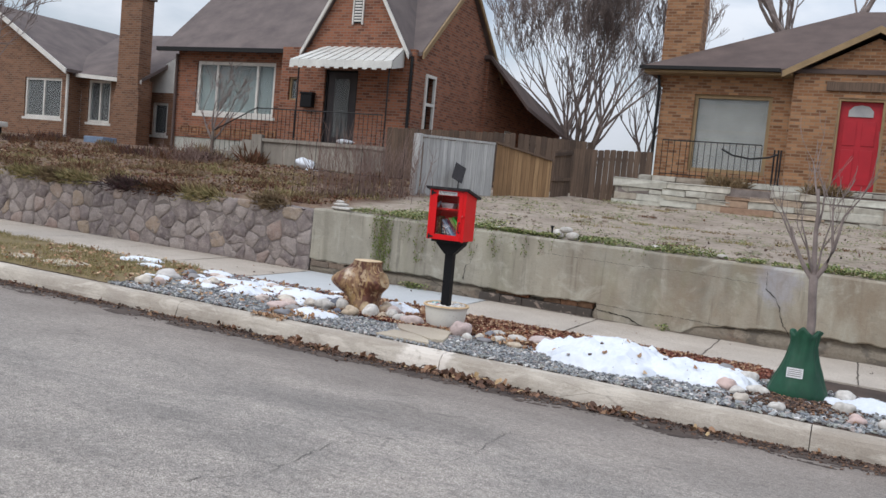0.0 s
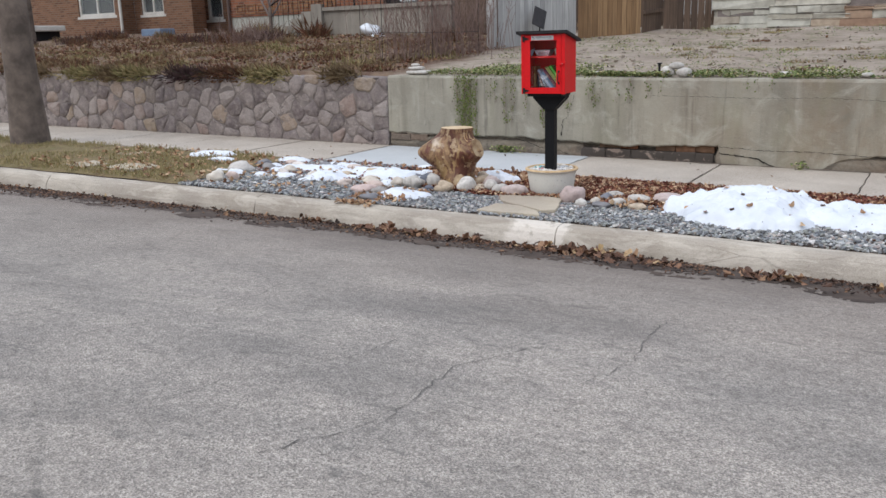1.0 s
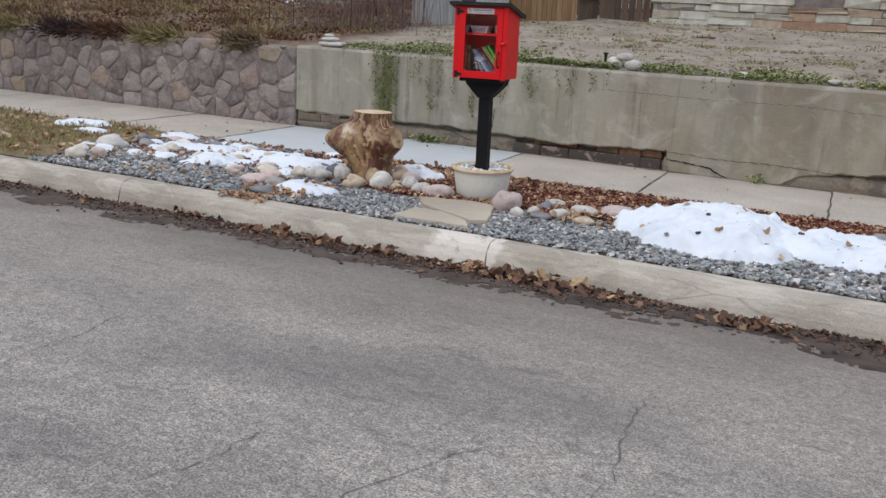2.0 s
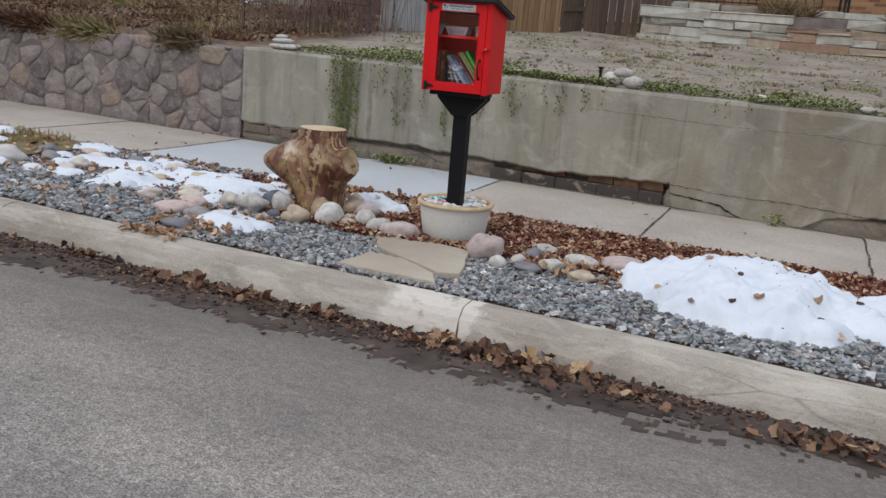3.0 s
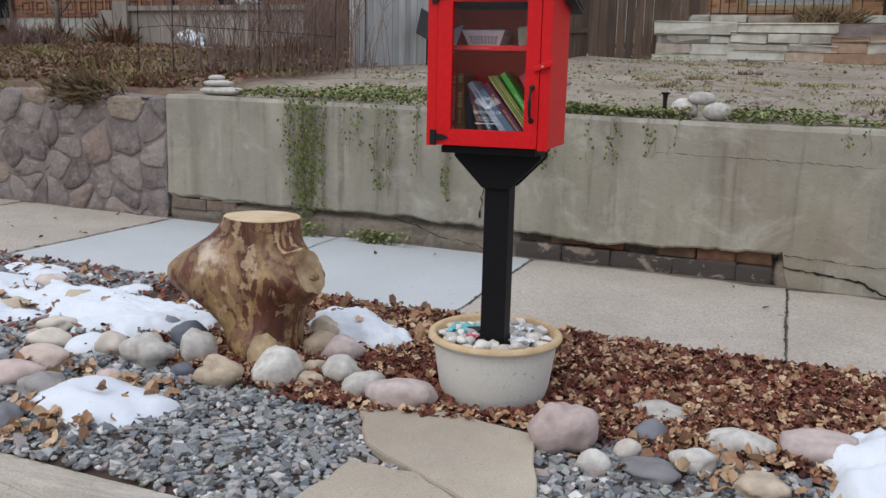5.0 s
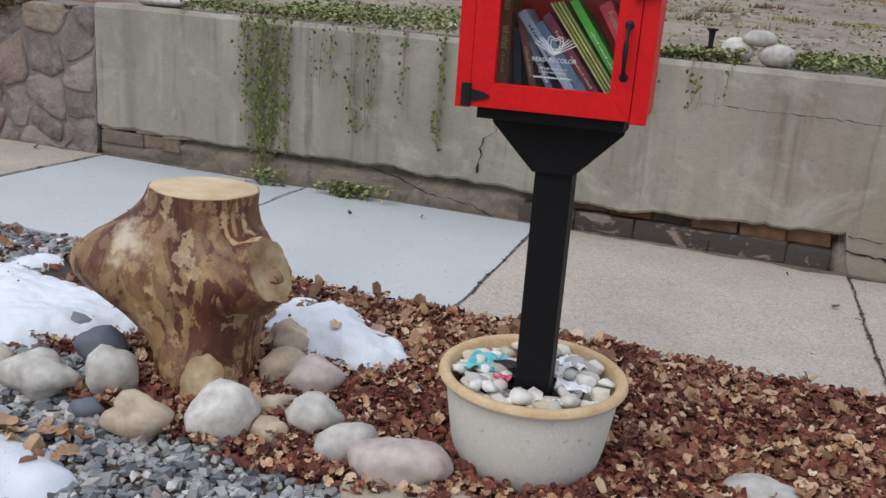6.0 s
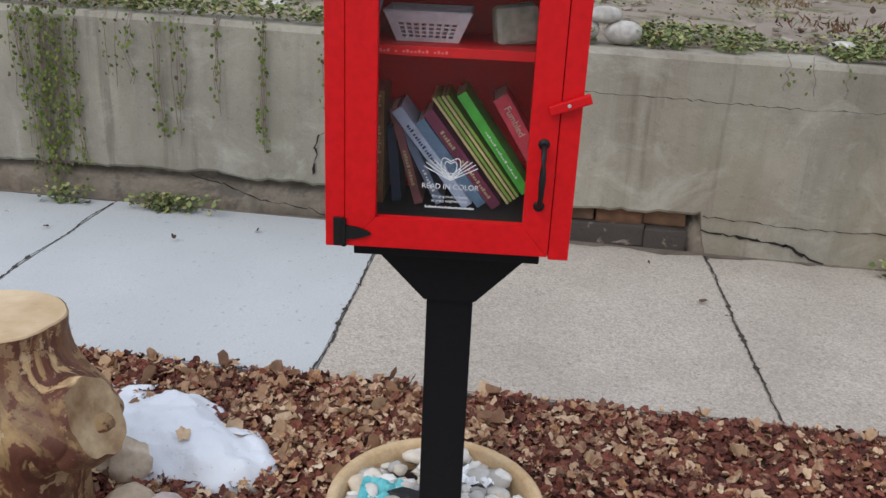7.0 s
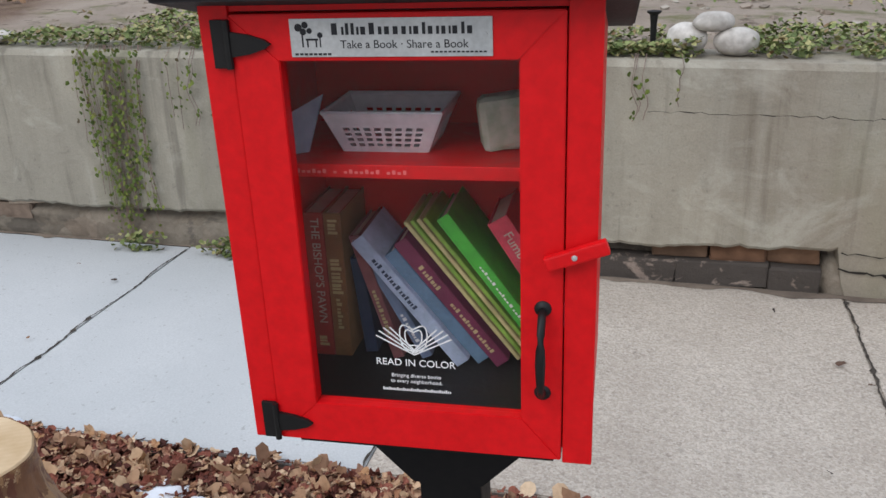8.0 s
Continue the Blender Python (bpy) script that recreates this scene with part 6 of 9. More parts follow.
def leaf_spots(n, x0, x1, y0, y1, zf, s0, s1, keep=lambda x, y: True):
    out = []
    for _ in range(n):
        x, y = gr.uniform(x0, x1), gr.uniform(y0, y1)
        if keep(x, y):
            s = gr.uniform(s0, s1)
            out.append((x, y, zf(x, y) + gr.uniform(0, 0.012), s, s, s, (gr.uniform(-0.7, 0.7), gr.uniform(-0.7, 0.7), gr.uniform(0, 6.3)), gr.randrange(10)))
    return out


bed_z = lambda x, y: SOIL + g(x) + 0.028
spots = leaf_spots(15000, -5.9, -0.7, 8.3, 9.64, lambda x, y: bed_z(x, y) + 0.010, 0.016, 0.062, lambda x, y: y > bed_line(x) - 0.05 and not in_pot(x, y, 0.25) and gr.random() < 0.52 + 0.7 * noise.noise(Vector((x * 2.1, y * 2.1, 12))) - (0.06 if x > -3.4 else 0))
tagged(scatter("leaf_fragments", fragments, spots, M["litter"]), "broken curled leaf fragments mixed into the mulch", "leaves", "", "stuff")
spots = leaf_spots(9500, -5.9, -0.7, 8.3, 9.64, lambda x, y: bed_z(x, y) + 0.004, 0.028, 0.075, lambda x, y: y > bed_line(x) - 0.05 and not in_pot(x, y, 0.25))
tagged(scatter("mulch_flakes", fragments, spots, M["mulch"]), "broad dark red-brown bark and leaf flakes over the bed", "mulch", "", "stuff")
spots = leaf_spots(520, -5.9, -2.5, 8.4, 9.64, bed_z, 0.04, 0.085, lambda x, y: y > bed_line(x) - 0.05 and not in_pot(x, y, 0.25))
spots += leaf_spots(300, -5.9, -3.9, 9.20, 9.66, bed_z, 0.045, 0.11, lambda x, y: True)
spots += leaf_spots(160, -5.7, -5.1, 7.62, 8.25, bed_z, 0.04, 0.09)
spots += leaf_spots(200, -8.2, -5.6, 7.62, 9.6, bed_z, 0.04, 0.09)
spots += leaf_spots(420, -11.0, -7.8, 7.62, 9.6, lambda x, y: -0.085 + g(x) + 0.012, 0.03, 0.09)
spots += leaf_spots(110, -3.6, -2.7, 8.2, 8.75, bed_z, 0.04, 0.08)
spots += leaf_spots(110, -5.72, -5.32, 7.43, 7.72, lambda x, y: KERB_TOP + g(x) + 0.008, 0.03, 0.09)
tagged(scatter("leaf_litter", lf, spots, M["leaves"]), "dry tan leaves strewn over the mulch", "leaves", "", "stuff")
GUTTER_HEAPS = ((-5.87, 7.31, 0.07, 40), (-5.25, 7.26, 0.09, 34), (-4.95, 7.2, 0.1, 30), (-4.67, 7.22, 0.07, 36), (-4.14, 7.24, 0.05, 22), (-4.32, 7.18, 0.09, 16), (-3.5, 7.2, 0.1, 26), (-3.19, 7.25, 0.13, 90), (-2.89, 7.15, 0.16, 46), (-2.6, 7.18, 0.12, 26), (-1.69, 7.05, 0.1, 60), (-1.32, 7.07, 0.2, 40), (-3.31, 7.17, 0.18, 40), (-4.76, 7.31, 0.2, 24))  # x, y, spread, leaves
rz = lambda x, y: road_z(x, y) + 0.008
heap = lambda x, y: gr.random() < 0.12 + 0.9 * max(0, noise.noise(Vector((x * 1.3, 3, 0)))) + (0.5 if y > 7.30 else 0) - max(0, 7.1 - y) * 1.6
spots = leaf_spots(2300, -16, 3.5, 6.80, 7.36, rz, 0.02, 0.07, heap)
tagged(scatter("gutter_leaves", lf, spots, M["dark_leaves"]), "sodden brown leaves lying along the gutter", "leaves", "", "stuff")
spots = []
for _ in range(15000):
    x = gr.uniform(-14, 3)
    y = 7.355 - abs(gr.gauss(0, 0.21))
    if y < 6.6 or gr.random() > 0.45 + noise.noise(Vector((x * 0.9, 7, 1))) + (0.3 if y > 7.25 else 0):
        continue
    s = gr.uniform(0.008, 0.026)
    spots.append((x, y, road_z(x, y) + gr.uniform(0.004, 0.014), s, s * gr.uniform(0.4, 1), s * 0.3, (gr.uniform(-0.6, 0.6), gr.uniform(-0.6, 0.6), gr.uniform(0, 6.3)), gr.randrange(12)))
tagged(scatter("gutter_debris", chips, spots, M["dark_leaves"]), "crumbled leaf debris and bark in the gutter", "debris", "", "stuff")
spots = leaf_spots(380, -14, 3.0, 7.0, 7.36, lambda x, y: road_z(x, y) + 0.022, 0.03, 0.085, lambda x, y: gr.random() < 0.15 + 1.2 * max(0, noise.noise(Vector((x * 1.1, 9, 0)))))
tagged(scatter("gutter_leaves", lf, spots, M["heap_leaves"]), "curled dry leaves heaped against the kerb", "leaves", "", "stuff")
for hx_, hy_, hr_, hn_ in GUTTER_HEAPS:
    spots = []
    for _ in range(int(hn_ * 0.55)):
        x, y = hx_ + gr.gauss(0, hr_ * 1.6), min(7.355, hy_ + gr.gauss(0, hr_ * 0.45))
        q_ = gr.uniform(0.045, 0.115)
        spots.append((x, y, road_z(x, y) + 0.012 + abs(gr.gauss(0, 0.018)), q_, q_, q_, (gr.uniform(-0.7, 0.7), gr.uniform(-0.7, 0.7), gr.uniform(0, 6.3)), gr.randrange(10)))
    tagged(scatter("leaf_heap", lf, spots, M["heap_leaves"]), "small heap of curled brown leaves in the gutter", "leaves", "", "stuff")
spots = leaf_spots(26, -9, 1, 9.8, 11.2, lambda x, y: WALK + g(x) + 0.006, 0.02, 0.05)
tagged(scatter("walk_leaves", lf, spots, M["dark_leaves"]), "few small dark leaves on the walk", "leaves", "", "stuff")
# ---- snow ----
DRIFTS = []


def snow_patch(cx, cy, rx, ry, h, turn, seed, words, edge=0.35, base=None):
    """A melting drift: a lumpy crust over a ragged outline."""
    bm = bmesh.new()
    n = 92 if rx > 0.5 else 64 if rx > 0.25 else 26
    c, s = math.cos(turn), math.sin(turn)
    grid = []
    for i in range(n + 1):
        row = []
        for j in range(n + 1):
            u, v = (2 * i / n - 1) * 1.35, (2 * j / n - 1) * 1.35
            x, y = cx + u * rx * c - v * ry * s, cy + u * rx * s + v * ry * c
            f = 1 - math.hypot(u, v) + edge * (1.1 * noise.noise(Vector((x * 2.3, y * 2.3, seed))) + 0.7 * noise.noise(Vector((x * 6, y * 6, seed))) + 0.45 * noise.noise(Vector((x * 15, y * 15, seed))))
            if f < -0.12 or max(abs(u), abs(v)) > 1.34:
                row.append(None)
                continue
            q = max(0.0, min(1.0, f / 0.55))
            lift = q ** 0.55
            lumps = 0.70 * noise.noise(Vector((x * 4, y * 4, seed))) + 0.28 * abs(noise.noise(Vector((x * 11, y * 11, seed)))) + 0.14 * noise.noise(Vector((x * 26, y * 26, seed))) + 0.09 * noise.noise(Vector((x * 55, y * 55, seed)))
            z = h * lift * (0.85 + 0.3 * lumps) + min(h, 0.10) * 0.42 * lumps * min(1.0, lift * 1.5) if f > 0 else f * 0.15 - 0.004
            row.append(bm.verts.new((x, y, (base if base is not None else SOIL) + g(x) + 0.014 + z)))
        grid.append(row)
    for a, b in zip(grid, grid[1:]):
        for j in range(n):
            quad = [a[j], b[j], b[j + 1], a[j + 1]]
            if None not in quad:
                bm.faces.new(quad)
    loose = [v for v in bm.verts if not v.link_faces]
    bmesh.ops.delete(bm, geom=loose, context="VERTS")
    DRIFTS.append(BVHTree.FromBMesh(bm))
    tagged(put_mesh("snow_patch", bm, M["snow"], True), words, "snow", "melting snow patches")


snow_patch(-2.04, 8.55, 0.66, 0.64, 0.19, 0.25, 1.3, "large melting snow heap with fallen leaves on gravel", 0.22)
snow_patch(-1.25, 8.62, 0.62, 0.44, 0.12, 0.0, 2.2, "melting snow heap along the planting strip", 0.3)
snow_patch(0.45, 8.55, 0.55, 0.25, 0.07, 0.1, 4.2, "thin melting snow patch beside the sapling", 0.35)
snow_patch(-4.87, 9.22, 0.42, 0.20, 0.085, -0.62, 5.1, "small melting snow patch behind the stump", 0.4)
snow_patch(-5.28, 7.98, 0.25, 0.20, 0.065, 0.1, 6.4, "small melting snow patch on the gravel", 0.4)
snow_patch(-6.05, 8.92, 0.62, 0.24, 0.075, -0.15, 7.3, "melting snow patch lying between rocks", 0.4)
snow_patch(-6.65, 8.55, 0.46, 0.20, 0.06, -0.1, 8.8, "melting snow patch lying between rocks", 0.4)
snow_patch(-7.25, 9.0, 0.42, 0.18, 0.045, 0.2, 9.4, "thin melting snow patch lying between rocks", 0.45)
snow_patch(-7.0, 9.4, 0.30, 0.12, 0.035, 0.0, 3.7, "thin melting snow patch lying between rocks", 0.45)
sp_r = random.Random(77)
for i in range(22):
    x, y = sp_r.uniform(-8.0, -5.5), sp_r.uniform(8.3, 9.6)
    snow_patch(x, y, sp_r.uniform(0.08, 0.22), sp_r.uniform(0.06, 0.13), sp_r.uniform(0.03, 0.055), sp_r.uniform(-0.4, 0.4), 20 + i * 1.7, "small remnant of snow between rocks", 0.45)
snow_patch(-9.15, 9.35, 0.30, 0.16, 0.035, 0.2, 12.1, "thin melting snow patch on the grass", 0.45, -0.09)
snow_patch(-8.75, 9.0, 0.22, 0.10, 0.03, 0.2, 13.6, "thin melting snow patch on the grass", 0.45, -0.09)


def snow_top(x, y):
    hits = [h[0].z for h in (d.ray_cast(Vector((x, y, 2.0)), Vector((0, 0, -1))) for d in DRIFTS) if h[0] is not None]
    return max(hits) if hits else None


spots, crumbs = [], []
for x, y in ((-2.56, 8.22), (-2.02, 8.1), (-1.72, 8.3), (-2.35, 8.78), (-2.1, 8.95), (-1.6, 8.02), (-2.25, 8.55), (-5.25, 7.95), (-1.2, 8.4), (-4.8, 9.1), (-2.35, 8.02), (-1.9, 8.6), (-6.1, 8.9), (-6.6, 8.6), (-0.9, 8.7)):
    z = snow_top(x, y)
    if z is not None:
        spots.append((x, y, z + 0.012, 0.075, 0.065, 0.075, (gr.uniform(-0.3, 0.5), gr.uniform(-0.3, 0.3), gr.uniform(0, 6)), gr.randrange(10)))
tagged(scatter("leaves_on_snow", lf, spots, M["leaves"]), "a few curled leaves lying on the snow", "leaves", "", "stuff")
for _ in range(150):
    x, y = gr.choice(((-2.1, 8.5, 0.6), (-1.3, 8.6, 0.5), (-6.2, 8.8, 0.7), (-4.8, 9.1, 0.3), (-5.3, 8.0, 0.2)))[:2]
    x, y = x + gr.uniform(-0.7, 0.7), y + gr.uniform(-0.6, 0.6)
    z = snow_top(x, y)
    if z is not None:
        q = gr.uniform(0.004, 0.012) if gr.random() < 0.93 else gr.uniform(0.018, 0.035)
        crumbs.append((x, y, z + 0.001, q, q * 0.8, q * 0.6, (0.3, 0.2, gr.uniform(0, 6)), gr.randrange(12)))
tagged(scatter("snow_crumbs", chips, crumbs, M["dark_leaves"]), "dark crumbs of bark and soil on the snow", "debris", "", "stuff")

# ---- grass verge further up the street ----
blade = [(np.array([(-0.5, 0, 0), (0.5, 0, 0), (0.15, 0.25, 0.7), (0.05, 0.5, 1.0)]), [(0, 1, 2), (0, 2, 3)])]
bm = strip(bmesh.new(), steps(-30, -7.9, 90), [(7.59, -0.12), (7.75, -0.095), (8.6, -0.085), (9.4, -0.09), (9.66, -0.115)], lambda x, y: 0.014 * noise.noise(Vector((x * 2, y * 2, 1))))
turf_mat = Mat("winter_turf", 0.95)
tc = turf_mat.mix(turf_mat.mask(turf_mat.noise(2.2, 6, 0.65), 0.38, 0.64), lin((136, 118, 86)), lin((116, 106, 70)))
turf_mat.color(turf_mat.mix(turf_mat.mask(turf_mat.noise(7, 6, 0.7), 0.50, 0.64), tc, lin((102, 82, 62))))
turf_mat.bump(turf_mat.noise(70, 5), 0.8, 0.02)
structure("verge", bm, turf_mat.m, "thin winter grass verge between kerb and walk", "verge", True)
spots = []
for _ in range(15000):
    x, y = -7.95 - 9.0 * gr.random() ** 1.3, gr.uniform(7.6, 9.66)
    if noise.noise(Vector((x * 1.3, y * 1.3, 6))) < -0.25:
        continue
    s = gr.uniform(0.035, 0.075)
    spots.append((x, y, -0.10 + g(x), 0.010, s * 0.8, s, (gr.uniform(-0.5, 0.5), gr.uniform(-0.5, 0.5), gr.uniform(0, 6.3)), 0))
tagged(scatter("verge_grass", blade, spots, M["grass"]), "sparse yellow-green winter grass on the verge", "grass", "", "stuff")
for pts in ([(-9.6, 7.9), (-9.1, 7.85), (-8.95, 8.2), (-9.3, 8.35), (-9.65, 8.25)], [(-10.4, 7.9), (-9.9, 7.85), (-9.8, 8.15), (-10.3, 8.3)], [(-10.8, 8.9), (-10.3, 8.8), (-10.1, 9.15), (-10.7, 9.3)]):
    flag(pts, -0.045, "flat tan flagstone set in the grass verge")

# ---- greenery along the wall top and trailing down its face ----
ivy_leaf = [(np.array([(0, 0, 0), (0.45, 0.35, 0.06), (0.28, 0.75, 0.0), (0, 1.0, -0.05), (-0.28, 0.75, 0.0), (-0.45, 0.35, 0.06)]), [(0, 1, 2, 3), (0, 3, 4, 5)])]
spots = []
iv = random.Random(31)


def top_cover(n, x0, x1, y0, y1, thick, s=0.030):
    for _ in range(n):
        x = iv.uniform(x0, x1)
        y = y0 + (y1 - y0) * iv.random() ** 1.4
        d = noise.noise(Vector((x * 1.7, y * 2.0, 4)))
        if d + 0.5 * noise.noise(Vector((x * 6, y * 6, 1))) < -0.16:
            continue
        spots.append((x, y, WTOP + g(x) + 0.012 + max(0, y - 11.5) * 0.07 + iv.uniform(0, thick) * (0.6 + d), s * iv.uniform(0.5, 1.2), s * iv.uniform(0.6, 1.2), s, (iv.uniform(-0.8, 0.9), iv.uniform(-0.7, 0.7), iv.uniform(0, 6.3)), 0))


top_cover(5200, -7.0, -4.7, 11.33, 12.2, 0.09)
top_cover(4000, -4.7, -3.6, 11.33, 11.75, 0.07)
top_cover(8200, -3.4, 0.9, 11.36, 11.85, 0.07)
top_cover(2200, 0.9, 4.0, 11.36, 11.8, 0.07)
tagged(scatter("wall_top_ivy", ivy_leaf, spots, M["ivy"]), "low green ground cover along the wall top", "ground cover", "", "stuff")

stem_bm = bmesh.new()
spots = []


def trail(x, z_end, width, n_stems, leaves):
    for _ in range(n_stems):
        x0 = x + iv.uniform(-width, width)
        z_low = z_end + iv.uniform(0, 0.3) * (WTOP - z_end)
        pts = [(x0, wall_y + 0.05, WTOP + g(x0) + 0.02)]
        k = 8
        for i in range(1, k + 1):
            t = i / k
            pts.append((x0 + 0.035 * noise.noise(Vector((x0 * 9, t * 3, 1))), wall_y - 0.016 - 0.006 * iv.random(), WTOP + g(x0) + (z_low - WTOP) * t))
        tube(stem_bm, pts, [0.0016] * len(pts), 4)
        for _ in range(leaves):
            t = iv.random()
            i = min(k - 1, int(t * k))
            a, b = Vector(pts[i]), Vector(pts[i + 1])
            p = a.lerp(b, t * k - i)
            s = iv.uniform(0.012, 0.025)
            spots.append((p.x + iv.uniform(-0.03, 0.03), wall_y - 0.024 - iv.uniform(0, 0.02), p.z, s, s * 1.2, s, (radians(-80) + iv.uniform(-0.6, 0.6), iv.uniform(-0.8, 0.8), iv.uniform(-0.8, 0.8)), 0))


trail(-6.33, -0.10, 0.15, 26, 26)
trail(-6.50, 0.35, 0.10, 5, 12)
trail(-5.98, 0.45, 0.10, 4, 10)
trail(-5.72, 0.22, 0.10, 7, 13)
trail(-5.52, 0.40, 0.10, 3, 9)
trail(-5.22, 0.15, 0.025, 4, 18)
trail(-4.95, 0.40, 0.12, 4, 9)
trail(-4.5, 0.50, 0.16, 6, 9)
trail(-4.15, 0.55, 0.12, 4, 8)
trail(-3.75, 0.62, 0.14, 4, 6)
trail(-2.6, 0.72, 0.2, 3, 5)
tagged(put_mesh("ivy_stems", stem_bm, M["red_twig"]), "thin brown trailing stems hanging down the wall", "vine", "", "stuff")
tagged(scatter("trailing_ivy", ivy_leaf, spots, M["ivy_dry"]), "withered olive trailing vine leaves on the concrete", "vine", "", "stuff")
spots = []
for cx, n, w in ((-5.72, 260, 0.22), (-2.05, 50, 0.07), (-6.3, 90, 0.14)):
    for _ in range(n):
        s = iv.uniform(0.02, 0.04)
        spots.append((cx + iv.gauss(0, w * 0.5), 11.20 - iv.uniform(0, 0.05), WALK + g(cx) + iv.uniform(0, 0.09), s, s, s, (iv.uniform(-1, 0.6), iv.uniform(-0.8, 0.8), iv.uniform(0, 6)), 0))
tagged(scatter("wall_foot_weeds", ivy_leaf, spots, M["ivy"]), "small green weeds at the wall foot", "weeds", "", "stuff")


def stacked(stones, words, group):
    for i, (x, y, z, a, b, c) in enumerate(stones):
        o = put_mesh("garden_stone", rock_bm(i * 7 + 2, (a, b, c), 0.06, 3), TONES["white"], True)
        o.location, o.rotation_euler = (x, y, z), (0, 0, 0.3 * i)
        tagged(o, words, "rock", group)


wt = lambda x: WTOP + g(x)
stacked([(-3.66, 11.42, wt(-3.66) - 0.005, 0.16, 0.13, 0.14), (-3.46, 11.42, wt(-3.46) - 0.005, 0.19, 0.14, 0.12), (-3.555, 11.43, wt(-3.5) + 0.095, 0.19, 0.13, 0.085)], "smooth pale stone stacked on the wall top", "stones stacked on the wall")
stacked([(-7.18, 11.42, wt(-7.2) - 0.004, 0.40, 0.22, 0.075), (-7.22, 11.42, wt(-7.2) + 0.066, 0.24, 0.16, 0.055), (-7.24, 11.43, wt(-7.2) + 0.115, 0.13, 0.10, 0.045)], "flat pale stone stacked on the wall end", "stones stacked on the wall")
stacked([(-2.35, 11.62, wt(-2.3), 0.16, 0.12, 0.07), (-1.5, 11.66, wt(-1.5), 0.14, 0.10, 0.06), (-4.65, 11.6, wt(-4.6), 0.14, 0.1, 0.06), (-5.3, 11.75, wt(-5.3), 0.16, 0.12, 0.07), (-5.0, 11.6, wt(-5), 0.12, 0.1, 0.06), (-0.4, 11.6, wt(-0.4), 0.16, 0.1, 0.07)], "pale stone edging the yard behind the wall", "stones edging the yard")
lamp = thing("garden_light", "small black stake light standing in the yard edge", "light", at=(-3.84, 11.55, 0.86))
bm = bmesh.new()
lathe(bm, [(0.0, 0.85), (0.012, 0.86), (0.014, 0.98), (0.018, 1.02), (0.030, 1.028), (0.032, 1.036), (0.0, 1.04)], -3.80, 11.55, 14)
part("stake", bm, M["iron"], lamp)

# ---- sapling with its watering bag ----
def grow(bm, p, d, length, radius, depth, rnd, spread=0.6, sides=5, up=0.15, segs=4, min_r=0.002, tips=None):
    """A limb that bends and forks into finer ones."""
    pts, rad = [p], [radius]
    q, v = Vector(p), Vector(d).normalized()
    for i in range(segs):
        v = (v + Vector((rnd.uniform(-1, 1), rnd.uniform(-1, 1), rnd.uniform(-0.6, 1))) * 0.16 + Vector((0, 0, up * 0.3))).normalized()
        q = q + v * length / segs
        pts.append(tuple(q))
        rad.append(max(min_r, radius * (1 - 0.55 * (i + 1) / segs)))
    tube(bm, pts, rad, sides, False)
    if depth <= 0:
        return
    for k in range(rnd.choice((2, 3, 3))):
        at = rnd.randrange(max(1, segs // 2), segs + 1)
        side = Vector((rnd.uniform(-1, 1), rnd.uniform(-1, 1), rnd.uniform(-0.2, 0.6)))
        nd = (v + side * spread).normalized()
        grow(bm, pts[at], nd, length * rnd.uniform(0.55, 0.8), max(min_r, rad[at] * rnd.uniform(0.55, 0.8)), depth - 1, rnd, spread, max(3, sides - 1), up, segs if depth > 2 else 3, min_r, tips)


sap = thing("sapling", "young bare tree with a green watering bag at its foot", "tree", at=(-0.27, 8.55, -0.17))
sr2 = random.Random(14)
bm = bmesh.new()
tube(bm, [(-0.25, 8.50, -0.2), (-0.25, 8.50, 0.3), (-0.25, 8.50, 0.55), (-0.272, 8.505, 0.80), (-0.28, 8.51, 0.97)], [0.044, 0.040, 0.038, 0.036, 0.040], 8)
part("trunk", bm, M["twig"], sap, "", True)
bm = bmesh.new()
for start, d, L, r in (((-0.29, 8.51, 0.93), (-0.62, 0.05, 0.85), 0.52, 0.026), ((-0.28, 8.51, 0.95), (0.0, 0.05, 1.0), 0.82, 0.030), ((-0.27, 8.51, 0.93), (0.42, -0.05, 0.85), 0.62, 0.026), ((-0.27, 8.51, 0.96), (0.25, 0.35, 0.9), 0.5, 0.013), ((-0.29, 8.51, 0.98), (-0.3, -0.3, 0.9), 0.5, 0.013)):
    grow(bm, start, d, L, r, 3, sr2, 0.62, 6, 0.22, 4, 0.0022)
part("crown", bm, M["twig"], sap, "", True)
